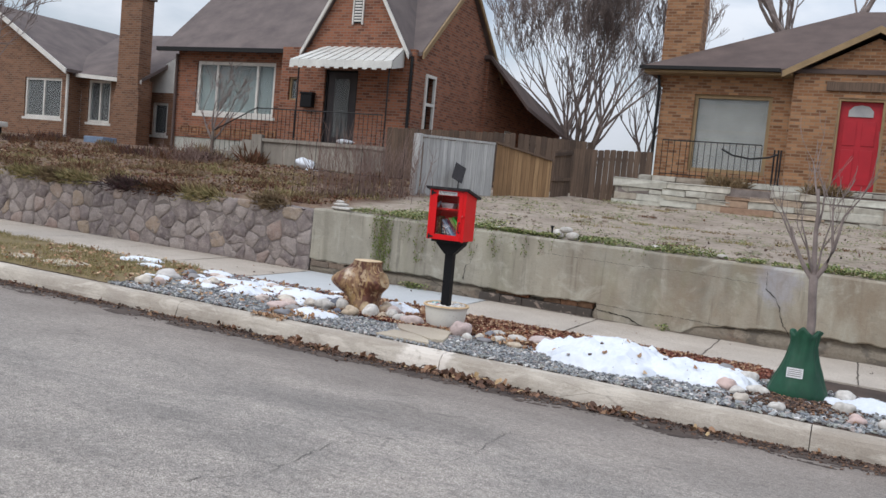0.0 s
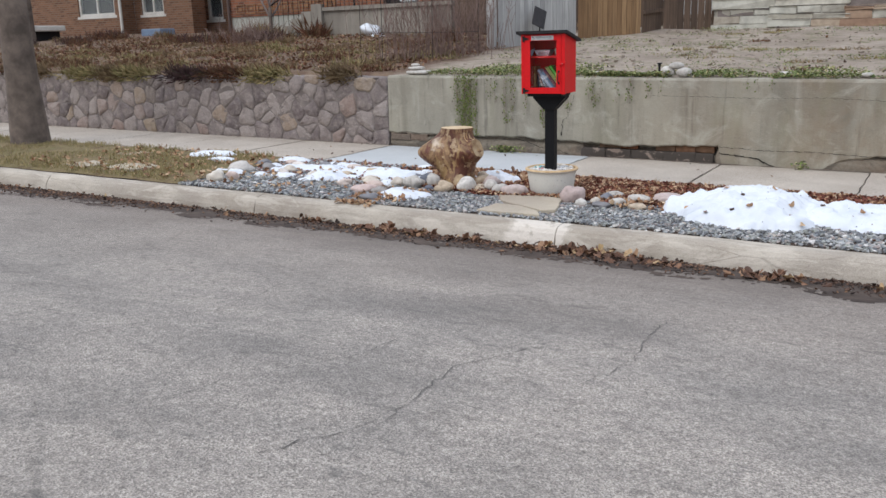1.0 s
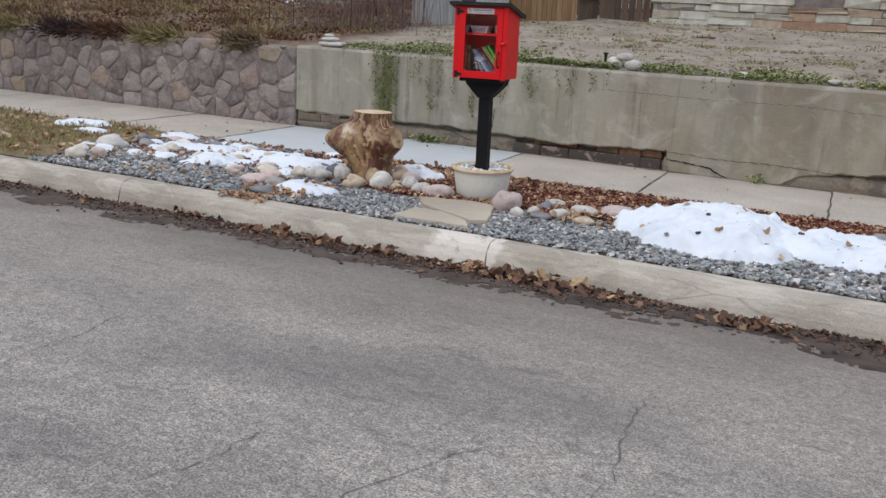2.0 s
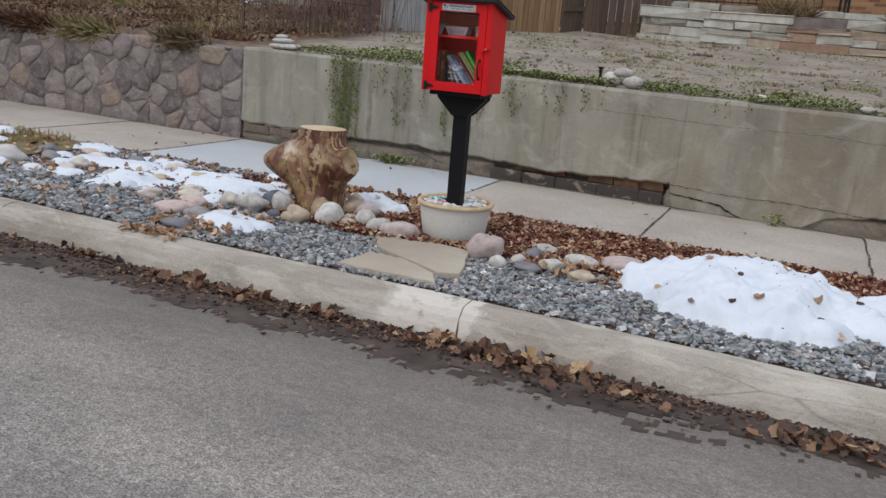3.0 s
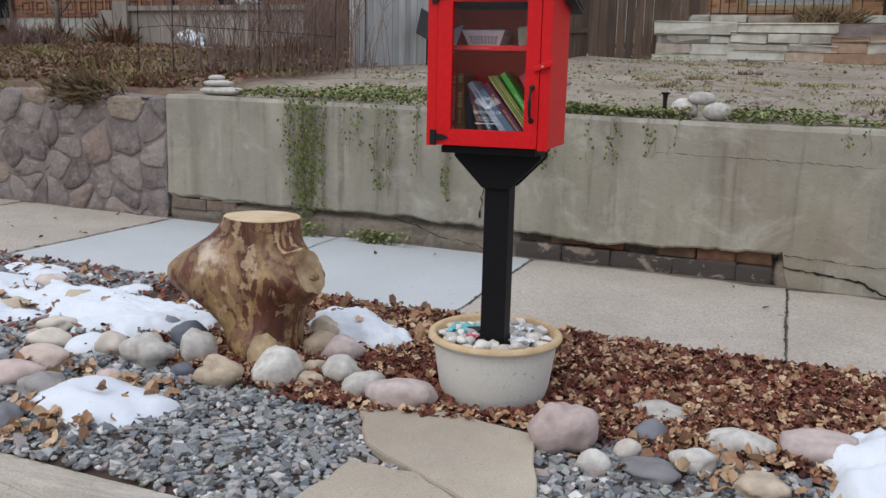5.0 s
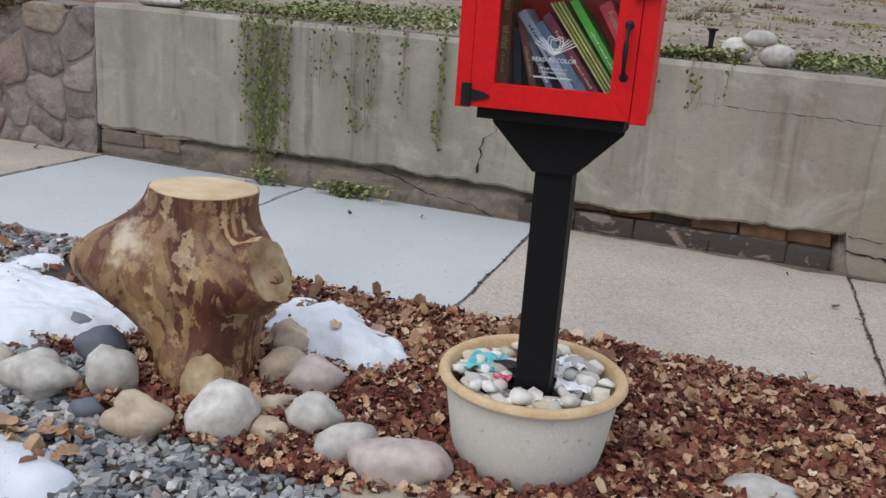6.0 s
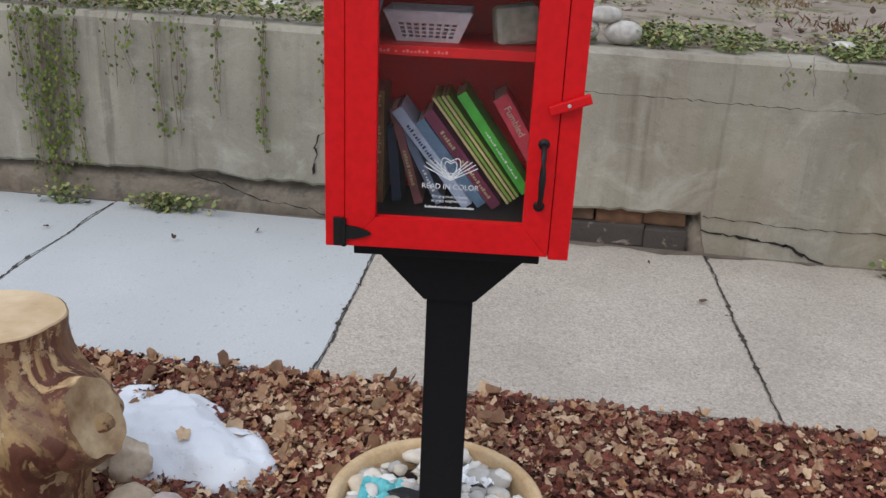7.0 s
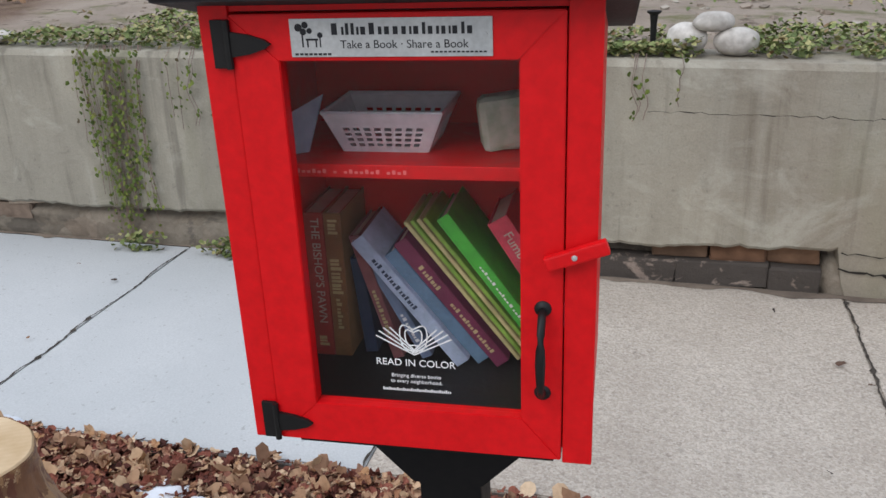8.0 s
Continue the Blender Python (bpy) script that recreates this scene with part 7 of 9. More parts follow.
# the bag: laced round the trunk, flared at the foot, gathered into ragged ears at the neck
bm = bmesh.new()
bag_prof = [(0.0, -0.185), (0.240, -0.18), (0.262, -0.14), (0.250, -0.06), (0.214, 0.03), (0.178, 0.12), (0.148, 0.21), (0.126, 0.29), (0.114, 0.35), (0.120, 0.40), (0.134, 0.44), (0.104, 0.435), (0.06, 0.38)]
rings = []
BN = 72
for r, z in bag_prof:
    ring = []
    for k in range(BN):
        a = 2 * math.pi * k / BN
        up = max(0.0, z + 0.1)
        fold = 1 + 0.10 * up * math.sin(a * 5 + z * 4) + 0.16 * up * math.sin(a * 9 + 2 * math.sin(z * 7)) + 0.09 * noise.noise(Vector((math.cos(a) * 2.2, math.sin(a) * 2.2, z * 4))) + 0.035 * noise.noise(Vector((math.cos(a) * 7, math.sin(a) * 7, z * 12)))
        ear = 0.0
        if z > 0.36:
            ear = 0.07 * max(0, math.cos(a - 5.9)) ** 6 + 0.085 * max(0, math.cos(a - 4.5)) ** 10 + 0.045 * max(0, math.cos(a - 3.4)) ** 8 + 0.012 * math.sin(a * 4 + 1)
        ring.append(bm.verts.new((-0.300 + 0.03 * z + r * fold * math.cos(a), 8.50 + r * fold * math.sin(a) * 0.8, z + ear + g(-0.26) + 0.02)))
    rings.append(ring)
for a, b in zip(rings, rings[1:]):
    for k in range(BN):
        bm.faces.new((a[k], a[(k + 1) % BN], b[(k + 1) % BN], b[k]))
bag = part("watering_bag", bm, M["bag"], sap, "dark green tarpaulin watering bag", True)
bars("bag_print", [(-0.402, -0.262, 0.035, 0.125)], 8.338, M["white"], bag, 0.003)
bars("bag_text", [(-0.392, -0.272, 0.105 - 0.018 * i, 0.111 - 0.018 * i) for i in range(4)], 8.3345, M["twig"], bag, 0.0005)
spots = []
for _ in range(1500):
    x, y = -0.32 + sr2.gauss(0, 0.26), 8.22 + sr2.gauss(0, 0.22)
    if 7.66 < y < 9.2:
        s = sr2.uniform(0.015, 0.05)
        spots.append((x, y, SOIL + g(x) + sr2.uniform(0.016, 0.040), s, s * 0.8, s * 0.5, (sr2.uniform(-0.6, 0.6), sr2.uniform(-0.6, 0.6), sr2.uniform(0, 6.3)), sr2.randrange(12)))
tagged(scatter("bark_mulch", nugget_shapes(12, 0.11, 18), spots, M["dark_leaves"]), "dark damp mulch heaped round the sapling", "mulch", "", "stuff")

# ---- boundary fences of the upper yard ----
def fence_run(name, a, b, z_low, tops, width, material, words, gap=0.006, dog_ear=False, rail_at=(0.2, 0.8), post_mat=None, face=-1):
    """Upright boards from a to b (x, y). tops: heights at both ends."""
    o = thing(name, words, "fence", at=(*a, z_low[0]))
    A, B = Vector((*a, 0)), Vector((*b, 0))
    d = (B - A).normalized()
    n = Vector((d.y, -d.x, 0))
    L = (B - A).length
    k = max(1, round(L / width))
    w = L / k
    r = random.Random(name + str(a))
    for i in range(k):
        u0, u1 = i * w + gap / 2, (i + 1) * w - gap / 2
        t = (i + 0.5) / k
        zl = z_low[0] + (z_low[1] - z_low[0]) * t - 0.03 + r.uniform(-0.02, 0.02)
        zt0 = tops[0] + (tops[1] - tops[0]) * i / k + r.uniform(-0.012, 0.012)
        zt1 = zt0 + (tops[1] - tops[0]) / k
        off = n * r.uniform(-0.004, 0.004)
        p0, p1 = A + d * u0 + off, A + d * u1 + off
        c = 0.02 if dog_ear else 0.0
        bm = bmesh.new()
        pts = [(p0.x, p0.y, zl), (p1.x, p1.y, zl), (p1.x, p1.y, zt1 - c), (p0.x, p0.y, zt0 - c)]
        if dog_ear:
            q0, q1 = p0 + d * 0.02, p1 - d * 0.02
            pts = pts[:3] + [(q1.x, q1.y, zt1), (q0.x, q0.y, zt0)] + pts[3:]
        prism(bm, pts, n * 0.018)
        part("board", bm, material, o)
    for f in rail_at:
        bm = bmesh.new()
        za, zb = z_low[0] + (tops[0] - z_low[0]) * f, z_low[1] + (tops[1] - z_low[1]) * f
        off = n * (0.0195 if face > 0 else -0.0415)
        pa, pb = A + off, B + off
        prism(bm, [(pa.x, pa.y, za), (pb.x, pb.y, zb), (pb.x, pb.y, zb + 0.07), (pa.x, pa.y, za + 0.07)], n * 0.04)
        part("rail", bm, material, o)
    return o


F0 = (-7.93, 15.2)
f1 = fence_run("yard_gate", (-7.86, 15.28), (-7.14, 17.22), (1.17, 1.26), (2.36, 2.40), 0.11, M["fence_w"], "bleached grey board panel gate between two lots", rail_at=(0.12, 0.92))
part("cap_rail", prism(bmesh.new(), [(-7.90, 15.26, 2.365), (-7.83, 15.24, 2.365), (-7.11, 17.2, 2.405), (-7.18, 17.22, 2.405)], (0, 0, 0.045)), M["fence_w"], f1)
gp = thing("gate_post", "square pale weathered gate post", "post", at=(*F0, 1.1))
part("post", boxes((-8.01, -7.87, 15.13, 15.27, 1.0, 2.42), bevel=0.008), M["fence_w"], gp)
f2 = fence_run("board_fence", (-7.12, 17.30), (-6.17, 18.25), (1.24, 1.30), (2.44, 2.18), 0.10, M["fence_t"], "tan board fence with sloping top and dark stains", rail_at=(0.25,))
part("cap_rail", prism(bmesh.new(), [(-7.14, 17.27, 2.442), (-7.10, 17.23, 2.442), (-6.13, 18.20, 2.182), (-6.17, 18.24, 2.182)], (0, 0, 0.04)), M["fence_d"], f2)
fence_run("side_gate", (-6.15, 18.28), (-5.98, 19.0), (1.30, 1.33), (2.42, 2.50), 0.12, M["fence_d"], "narrow dark weathered board gate", rail_at=(0.4, 0.9), face=1)
fence_run("board_fence", (-5.97, 19.15), (-4.3, 19.75), (1.33, 1.36), (2.54, 2.62), 0.135, M["fence_d"], "dark weathered dog-eared board fence", dog_ear=True)
fence_run("board_fence", (-10.6, 18.6), (-7.6, 19.6), (1.3, 1.4), (2.72, 2.84), 0.14, M["fence_d"], "tall dark weathered board fence behind the gate", dog_ear=True)
fence_run("board_fence", (-7.55, 19.65), (-5.9, 20.4), (1.4, 1.45), (2.84, 2.78), 0.14, M["fence_d"], "tall dark weathered board fence behind the gate", dog_ear=True)
panel = thing("solar_panel", "small dark solar panel tilted on a stake in the yard", "solar panel", at=(-7.3, 15.95, 1.2))
bm = bmesh.new()
box(bm, -0.13, 0.13, -0.008, 0.008, -0.19, 0.19, 0.003, Matrix.Translation((-7.34, 15.95, 1.72)) @ Euler((radians(-25), radians(25), radians(50))).to_matrix().to_4x4())
part("cell", bm, M["roofing"], panel)
bm = bmesh.new()
tube(bm, [(-7.34, 15.96, 1.15), (-7.34, 15.96, 1.70)], 0.014, 8)
part("stake", bm, M["iron"], panel)

# ---- stone terrace below the east house ----
TY = 19.25
terrace = thing("terrace_wall", "dry-laid pale and brown stone terrace wall", "wall", kind="structure")
part("core", boxes((-4.86, 9.0, TY + 0.12, 21.9, 1.2, 1.96), (-4.6, 9.0, TY + 0.5, 21.9, 1.955, 2.08)), M["soil"], terrace)
part("mortar", boxes((-4.90, 6.0, TY + 0.035, TY + 0.119, 1.22, 1.93)), M["mortar"], terrace)
tr = random.Random(41)


def bay(z0, z1, x0, x1):
    """One course of a bay, its stones filling it from end to end."""
    k = tr.choice((1, 2, 2, 3))
    ends_ = [x0] + sorted(x0 + (x1 - x0) * (i + tr.uniform(-0.2, 0.2)) / k for i in range(1, k)) + [x1]
    for a, b in zip(ends_, ends_[1:]):
        bm = bmesh.new()
        box(bm, 0, b - a - 0.004, 0, 0.22, 0, z1 - z0 - 0.004, 0.014)
        drop = tr.choice((0, 0, 0, 0.02, 0.035))
        for v in bm.verts:
            v.co += Vector((tr.uniform(-0.010, 0.010), tr.uniform(-0.022, 0.022), tr.uniform(-0.010, 0.010) - (drop * v.co.x / (b - a) if v.co.z > 0.05 else 0)))
        o = part("stone", bm, M["block_brown" if tr.random() < (0.62 if -3.3 < a < -1.3 else 0.10) else "block"], terrace)
        o.location = (a, TY + tr.uniform(-0.03, 0.03), z0 + g(a) * 0.6)


def course(z0, z1, x0, x1, y, w0, w1, depth=0.2):
    x = x0
    while x < x1:
        w = tr.uniform(w0, w1)
        bm = bmesh.new()
        box(bm, 0, w - 0.012, 0, depth, 0, z1 - z0 - 0.010, 0.012)
        for v in bm.verts:
            v.co += Vector((tr.uniform(-0.008, 0.008), tr.uniform(-0.012, 0.012), tr.uniform(-0.006, 0.006)))
        o = part("stone", bm, M["block"], terrace)
        o.location = (x, y + tr.uniform(-0.03, 0.03), z0 + g(x) * 0.6)
        x += w


xa = -4.95
while xa < 5.4:   # bays of differing coursing
    wb = tr.uniform(0.8, 1.6)
    n = tr.choice((3, 4, 4, 5))
    cuts = [1.28] + [1.28 + 0.68 * (i + tr.uniform(-0.25, 0.25)) / n for i in range(1, n)] + [1.96 + tr.uniform(-0.02, 0.03)]
    for z0, z1 in zip(cuts, cuts[1:]):
        bay(z0, z1, xa + tr.uniform(-0.10, 0.0), xa + wb + tr.uniform(-0.02, 0.10))
    xa += wb
course(1.975, 2.10, -4.7, 5.5, TY + 0.42, 0.4, 0.9)
y = TY + 0.25
while y < 21.7:
    for z0, z1 in ((1.35, 1.6), (1.6, 1.8), (1.8, 1.97)):
        bm = box(bmesh.new(), 0, 0.2, 0, 0.48, 0, z1 - z0 - 0.01, 0.01)
        o = part("stone", bm, M["block"], terrace)
        o.location = (-4.96 + tr.uniform(-0.02, 0.02), y, z0)
    y += 0.5

# ---- house helpers ----
def wall_x(bm, x0, x1, z0, z1, y0, y1, openings=()):
    """A wall along x, one joined solid, with rectangular openings (xa, xb, za, zb) all the way through."""
    xs = sorted({x0, x1, *[v for o in openings for v in o[:2]]})
    zs = sorted({z0, z1, *[v for o in openings for v in o[2:]]})
    seen = {}

    def v(x, y, z):
        if (x, y, z) not in seen:
            seen[(x, y, z)] = bm.verts.new((x, y, z))
        return seen[(x, y, z)]

    def solid(i, j):
        if not (0 <= i < len(xs) - 1 and 0 <= j < len(zs) - 1):
            return False
        cx, cz = (xs[i] + xs[i + 1]) / 2, (zs[j] + zs[j + 1]) / 2
        return not any(o[0] < cx < o[1] and o[2] < cz < o[3] for o in openings)

    for i in range(len(xs) - 1):
        for j in range(len(zs) - 1):
            if not solid(i, j):
                continue
            a, b, c, d = xs[i], xs[i + 1], zs[j], zs[j + 1]
            bm.faces.new((v(a, y0, c), v(b, y0, c), v(b, y0, d), v(a, y0, d)))
            bm.faces.new((v(a, y1, d), v(b, y1, d), v(b, y1, c), v(a, y1, c)))
            if not solid(i - 1, j):
                bm.faces.new((v(a, y0, c), v(a, y0, d), v(a, y1, d), v(a, y1, c)))
            if not solid(i + 1, j):
                bm.faces.new((v(b, y1, c), v(b, y1, d), v(b, y0, d), v(b, y0, c)))
            if not solid(i, j - 1):
                bm.faces.new((v(a, y1, c), v(b, y1, c), v(b, y0, c), v(a, y0, c)))
            if not solid(i, j + 1):
                bm.faces.new((v(a, y0, d), v(b, y0, d), v(b, y1, d), v(a, y1, d)))
    return bm


def window(house, x0, x1, z0, z1, y, splits=(), frame_w=0.07, fm="paint", backing="curtain", sill=True):
    """A window set in a wall whose outer face is at y."""
    bm = bmesh.new()
    box(bm, x0, x0 + frame_w, y - 0.01, y + 0.08, z0, z1)
    box(bm, x1 - frame_w, x1, y - 0.01, y + 0.08, z0, z1)
    box(bm, x0 + frame_w, x1 - frame_w, y - 0.01, y + 0.08, z1 - frame_w, z1)
    box(bm, x0 + frame_w, x1 - frame_w, y - 0.01, y + 0.08, z0, z0 + frame_w)
    wnd = part("window", bm, M[fm], house)
    for s in splits:
        part("mullion", boxes((s - frame_w * 0.4, s + frame_w * 0.4, y, y + 0.07, z0 + frame_w, z1 - frame_w)), M[fm], wnd)
    edges = [x0 + frame_w] + list(splits) + [x1 - frame_w]
    for a, b in zip(edges, edges[1:]):
        p = part("pane", boxes((a + 0.005, b - 0.005, y + 0.035, y + 0.04, z0 + frame_w, z1 - frame_w)), M["pane"], wnd)
        p.visible_shadow = False
    # sheet behind the glass; with the dark material it paints an unlit room
    part("blind", boxes((x0, x1, y + 0.10, y + 0.12, z0, z1)), M[backing], wnd)
    if sill:
        part("sill", boxes((x0 - 0.08, x1 + 0.08, y - 0.07, y + 0.06, z0 - 0.09, z0 - 0.002), bevel=0.006), M[fm], wnd)
    return wnd


def slab_roof(house, quads, material, thick=0.12):
    for q in quads:
        bm = bmesh.new()
        prism(bm, q, (0, 0, thick))
        part("roof", bm, material, house)


def verge(house, a, b, material, w=0.16, t=0.05):
    """A barge board from a to b."""
    a, b = Vector(a), Vector(b)
    bm = bmesh.new()
    prism(bm, [a, b, b + Vector((0, 0, w)), a + Vector((0, 0, w))], (0, -t, 0))
    part("barge_board", bm, material, house)


# ---- west house: dark red brick with a steep entrance gable ----
wh = thing("house", "dark red brick cottage with steep gables and white awning", "house", at=(-15.4, 21, 1.4))
X0, X1, Y0, Y1, ZB, ZE = -19.7, -11.0, 21.0, 26.0, 2.2, 4.90
win = (-18.92, -15.92, 2.95, 4.56)
bm = wall_x(bmesh.new(), X0, -15.3, ZB, ZE, Y0, Y0 + 0.3, [win])
part("front_wall", bm, M["brick_l"], wh)
GY = 20.45
door_o = (-13.80, -12.72, 2.24, 4.34)
niche = (-15.02, -14.74, 3.45, 4.10)
bm = wall_x(bmesh.new(), -15.3, X1, ZB, 4.95, GY, GY + 0.3, [door_o, niche])
part("front_wall", bm, M["brick_l"], wh)
part("gable", prism(bmesh.new(), [(-14.42, GY, 4.951), (-11.30, GY, 4.951), (-12.86, GY, 7.55)], (0, 0.3, 0)), M["brick_l"], wh)
part("return_wall", boxes((-15.298, -15.0, GY + 0.301, Y0 + 0.3, ZB, 4.9)), M["brick_l"], wh)
bm = bmesh.new()
for y0, y1, z0, z1 in ((GY + 0.301, 21.15, ZB, ZE), (21.15, 21.75, ZB, 2.75), (21.15, 21.75, 4.4, ZE), (21.75, Y1, ZB, ZE)):
    box(bm, X1 - 0.3, X1, y0, y1, z0, z1)
prism(bm, [(X1, Y0 - 0.3, ZE), (X1, Y1 + 0.2, ZE), (X1, 23.5, 7.35)], (-0.3, 0, 0))
part("side_wall", bm, M["brick_l"], wh)
bm = bmesh.new()
box(bm, X1 - 0.02, X1 + 0.05, 21.15, 21.22, 2.75, 4.4)
box(bm, X1 - 0.02, X1 + 0.05, 21.68, 21.75, 2.75, 4.4)
box(bm, X1 - 0.02, X1 + 0.05, 21.22, 21.68, 3.55, 3.63)
box(bm, X1 - 0.02, X1 + 0.05, 21.22, 21.68, 4.32, 4.4)
sw_ = part("window", bm, M["paint"], wh)
# near-black sheet painting the unlit room behind the side window
part("blind", boxes((X1 - 0.2, X1 - 0.18, 21.15, 21.75, 2.75, 4.4)), M["dark"], sw_)
bm = bmesh.new()
box(bm, X0, X0 + 0.3, Y0 + 0.301, Y1, ZB, ZE)
prism(bm, [(X0, Y0, ZE), (X0, Y1, ZE), (X0, 23.5, 7.3)], (0.3, 0, 0))
part("side_wall", bm, M["brick_l"], wh)
part("rear_wall", boxes((X0 + 0.3, X1 - 0.3, Y1 - 0.3, Y1, ZB, ZE)), M["brick_l"], wh)
part("foundation", boxes((X0 + 0.02, -15.32, Y0 + 0.03, Y0 + 0.3, 1.2, ZB - 0.002), (-15.28, X1 - 0.02, GY + 0.03, GY + 0.3, 1.2, ZB - 0.002), (X1 - 0.28, X1 - 0.02, GY + 0.31, 31, 1.2, ZB - 0.002)), M["found"], wh, "painted pale concrete foundation")
part("floor", boxes((X0 + 0.3, X1 - 0.3, Y0 + 0.3, Y1 - 0.3, 2.0, 2.15)), M["dark"], wh)
# main roof, and the steep slopes of the entrance gable
R = 23.5
slab_roof(wh, [[(X0 - 0.4, Y0 - 0.4, 4.80), (-15.0, Y0 - 0.4, 4.80), (-15.0, R, 7.42), (X0 - 0.4, R, 7.42)],
               [(-15.0, Y0 - 0.4, 4.80), (X1 + 0.12, Y0 - 0.4, 4.80), (X1 + 0.12, R, 7.42), (-15.0, R, 7.42)],
               [(X0 - 0.4, Y1 + 0.4, 4.80), (X0 - 0.4, R, 7.42), (X1 + 0.12, R, 7.42), (X1 + 0.12, Y1 + 0.4, 4.80)],
               [(-14.62, GY - 0.12, 4.72), (-12.86, GY - 0.12, 7.62), (-12.86, 23.5, 7.62), (-14.62, 23.5, 4.72)],
               [(-12.86, GY - 0.12, 7.62), (-11.10, GY - 0.12, 4.72), (-11.10, 23.5, 4.72), (-12.86, 23.5, 7.62)]], M["shingle_g"], 0.10)
verge(wh, (-14.60, GY - 0.12, 4.66), (-12.86, GY - 0.12, 7.56), M["paint"])
verge(wh, (-12.86, GY - 0.12, 7.56), (-11.12, GY - 0.12, 4.66), M["paint"])
part("gutter", boxes((X0 - 0.45, -15.1, Y0 - 0.52, Y0 - 0.40, 4.78, 4.90)), M["iron"], wh)
bm = bmesh.new()
prism(bm, [(X1 + 0.13, Y0 - 0.38, 4.72), (X1 + 0.13, R, 7.36), (X1 + 0.13, R, 7.52), (X1 + 0.13, Y0 - 0.38, 4.90)], (0.05, 0, 0))
prism(bm, [(X1 + 0.13, R, 7.36), (X1 + 0.13, Y1 + 0.3, 4.85), (X1 + 0.13, Y1 + 0.3, 5.02), (X1 + 0.13, R, 7.52)], (0.05, 0, 0))
part("barge_board", bm, M["tan_paint"], wh)
window(wh, *win, Y0 + 0.06, (-18.15, -16.62), 0.10)
# dark backing here is painted shade inside the niche
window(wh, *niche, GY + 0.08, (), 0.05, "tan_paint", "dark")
# gable vent; its black back sheet stands in for shade behind the slats
bm = bmesh.new()
box(bm, -12.99, -12.73, GY - 0.03, GY - 0.001, 5.62, 6.42)
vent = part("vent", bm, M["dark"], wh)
for i in range(9):
    part("slat", boxes((-12.97, -12.75, GY - 0.05, GY - 0.031, 5.66 + i * 0.08, 5.705 + i * 0.08)), M["paint"], vent)
part("vent_frame", boxes((-13.03, -12.99, GY - 0.055, GY - 0.001, 5.58, 6.45), (-12.73, -12.69, GY - 0.055, GY - 0.001, 5.58, 6.45), (-13.03, -12.69, GY - 0.055, GY - 0.001, 6.4505, 6.49)), M["paint"], vent)
# door, awning; near-black door and frame stand in for porch recess shade
dr = part("door", boxes((door_o[0] + 0.06, door_o[1] - 0.06, GY + 0.10, GY + 0.15, 2.24, 4.28)), plain("recess_shade_door", (52, 42, 42), (40, 34, 36), 6, 0.5, 0.1), wh, "front door coloured near-black to stand in for recess shade")
part("glazing", boxes((-13.5, -13.02, GY + 0.088, GY + 0.098, 2.5, 4.1)), M["pane"], dr)
part("door_frame", boxes((door_o[0], door_o[0] + 0.058, GY + 0.06, GY + 0.16, 2.24, 4.34), (door_o[1] - 0.058, door_o[1], GY + 0.06, GY + 0.16, 2.24, 4.34), (door_o[0] + 0.058, door_o[1] - 0.058, GY + 0.06, GY + 0.16, 4.282, 4.34)), M["dark"], wh)
part("threshold", boxes((door_o[0], door_o[1], GY + 0.001, GY + 0.30, 2.15, 2.238)), M["porch"], wh)
aw = part("awning", boxes((-13.9, -11.3, GY - 0.03, GY - 0.002, 4.88, 4.96)), M["awning"], wh, "white ribbed sheet-metal awning")
AF, AZ = 19.25, 4.42
n_rib = 22
for i in range(n_rib):
    u0, u1 = i / n_rib, (i + 1) / n_rib
    tl, trr = -13.9 + 2.6 * u0, -13.9 + 2.6 * u1
    bl, br = -14.15 + 3.15 * u0, -14.15 + 3.15 * u1
    up = 0.022 if i % 2 else 0.0
    bm = bmesh.new()
    prism(bm, [(tl, GY - 0.03, 4.95 + up), (trr, GY - 0.03, 4.95 + up), (br, AF, AZ + up), (bl, AF, AZ + up)], (0, 0, 0.012))
    d = 0.17 if i % 2 else 0.21
    prism(bm, [(bl, AF, AZ + up), (br, AF, AZ + up), (br, AF - 0.02, AZ - d), (bl, AF - 0.02, AZ - d)], (0, -0.008, 0))
    part("pan", bm, M["awning"], aw)
for s, xt, xb in ((-1, -13.9, -14.15), (1, -11.3, -11.0)):
    part("awning_end", prism(bmesh.new(), [(xt, GY - 0.03, 4.95), (xb, AF, AZ), (xb, AF, AZ - 0.18), (xt, GY - 0.03, 4.45)], (s * 0.01, 0, 0)), M["awning"], aw)
for x in (-13.95, -11.15):
    bm = bmesh.new()
    tube(bm, [(x, AF + 0.15, 2.26), (x, AF + 0.15, AZ)], 0.022, 6)
    part("post", bm, M["iron"], aw)
# porch slab, steps, rail
porch = part("porch", boxes((-14.9, -10.95, 19.05, GY - 0.002, 1.2, 2.16), (-15.0, -10.9, 18.98, GY - 0.002, 2.162, 2.25)), M["porch"], wh, "stained concrete porch slab")
for i in range(4):
    part("step", boxes((-15.05 - 0.30 * (i + 1), -15.05 - 0.30 * i, 19.1, 20.3, 1.2, 2.07 - 0.18 * i)), M["porch"], porch)
bm = bmesh.new()
for i in range(5):
    prism(bm, [(-15.0 - 0.33 * i, 18.95, 1.2), (-14.68 - 0.33 * i, 18.95, 1.2), (-14.68 - 0.33 * i, 18.95, 2.34 - 0.17 * i), (-15.0 - 0.33 * i, 18.95, 2.34 - 0.17 * i)], (0, 0.145, 0))
part("step_cheek", bm, M["porch"], porch)
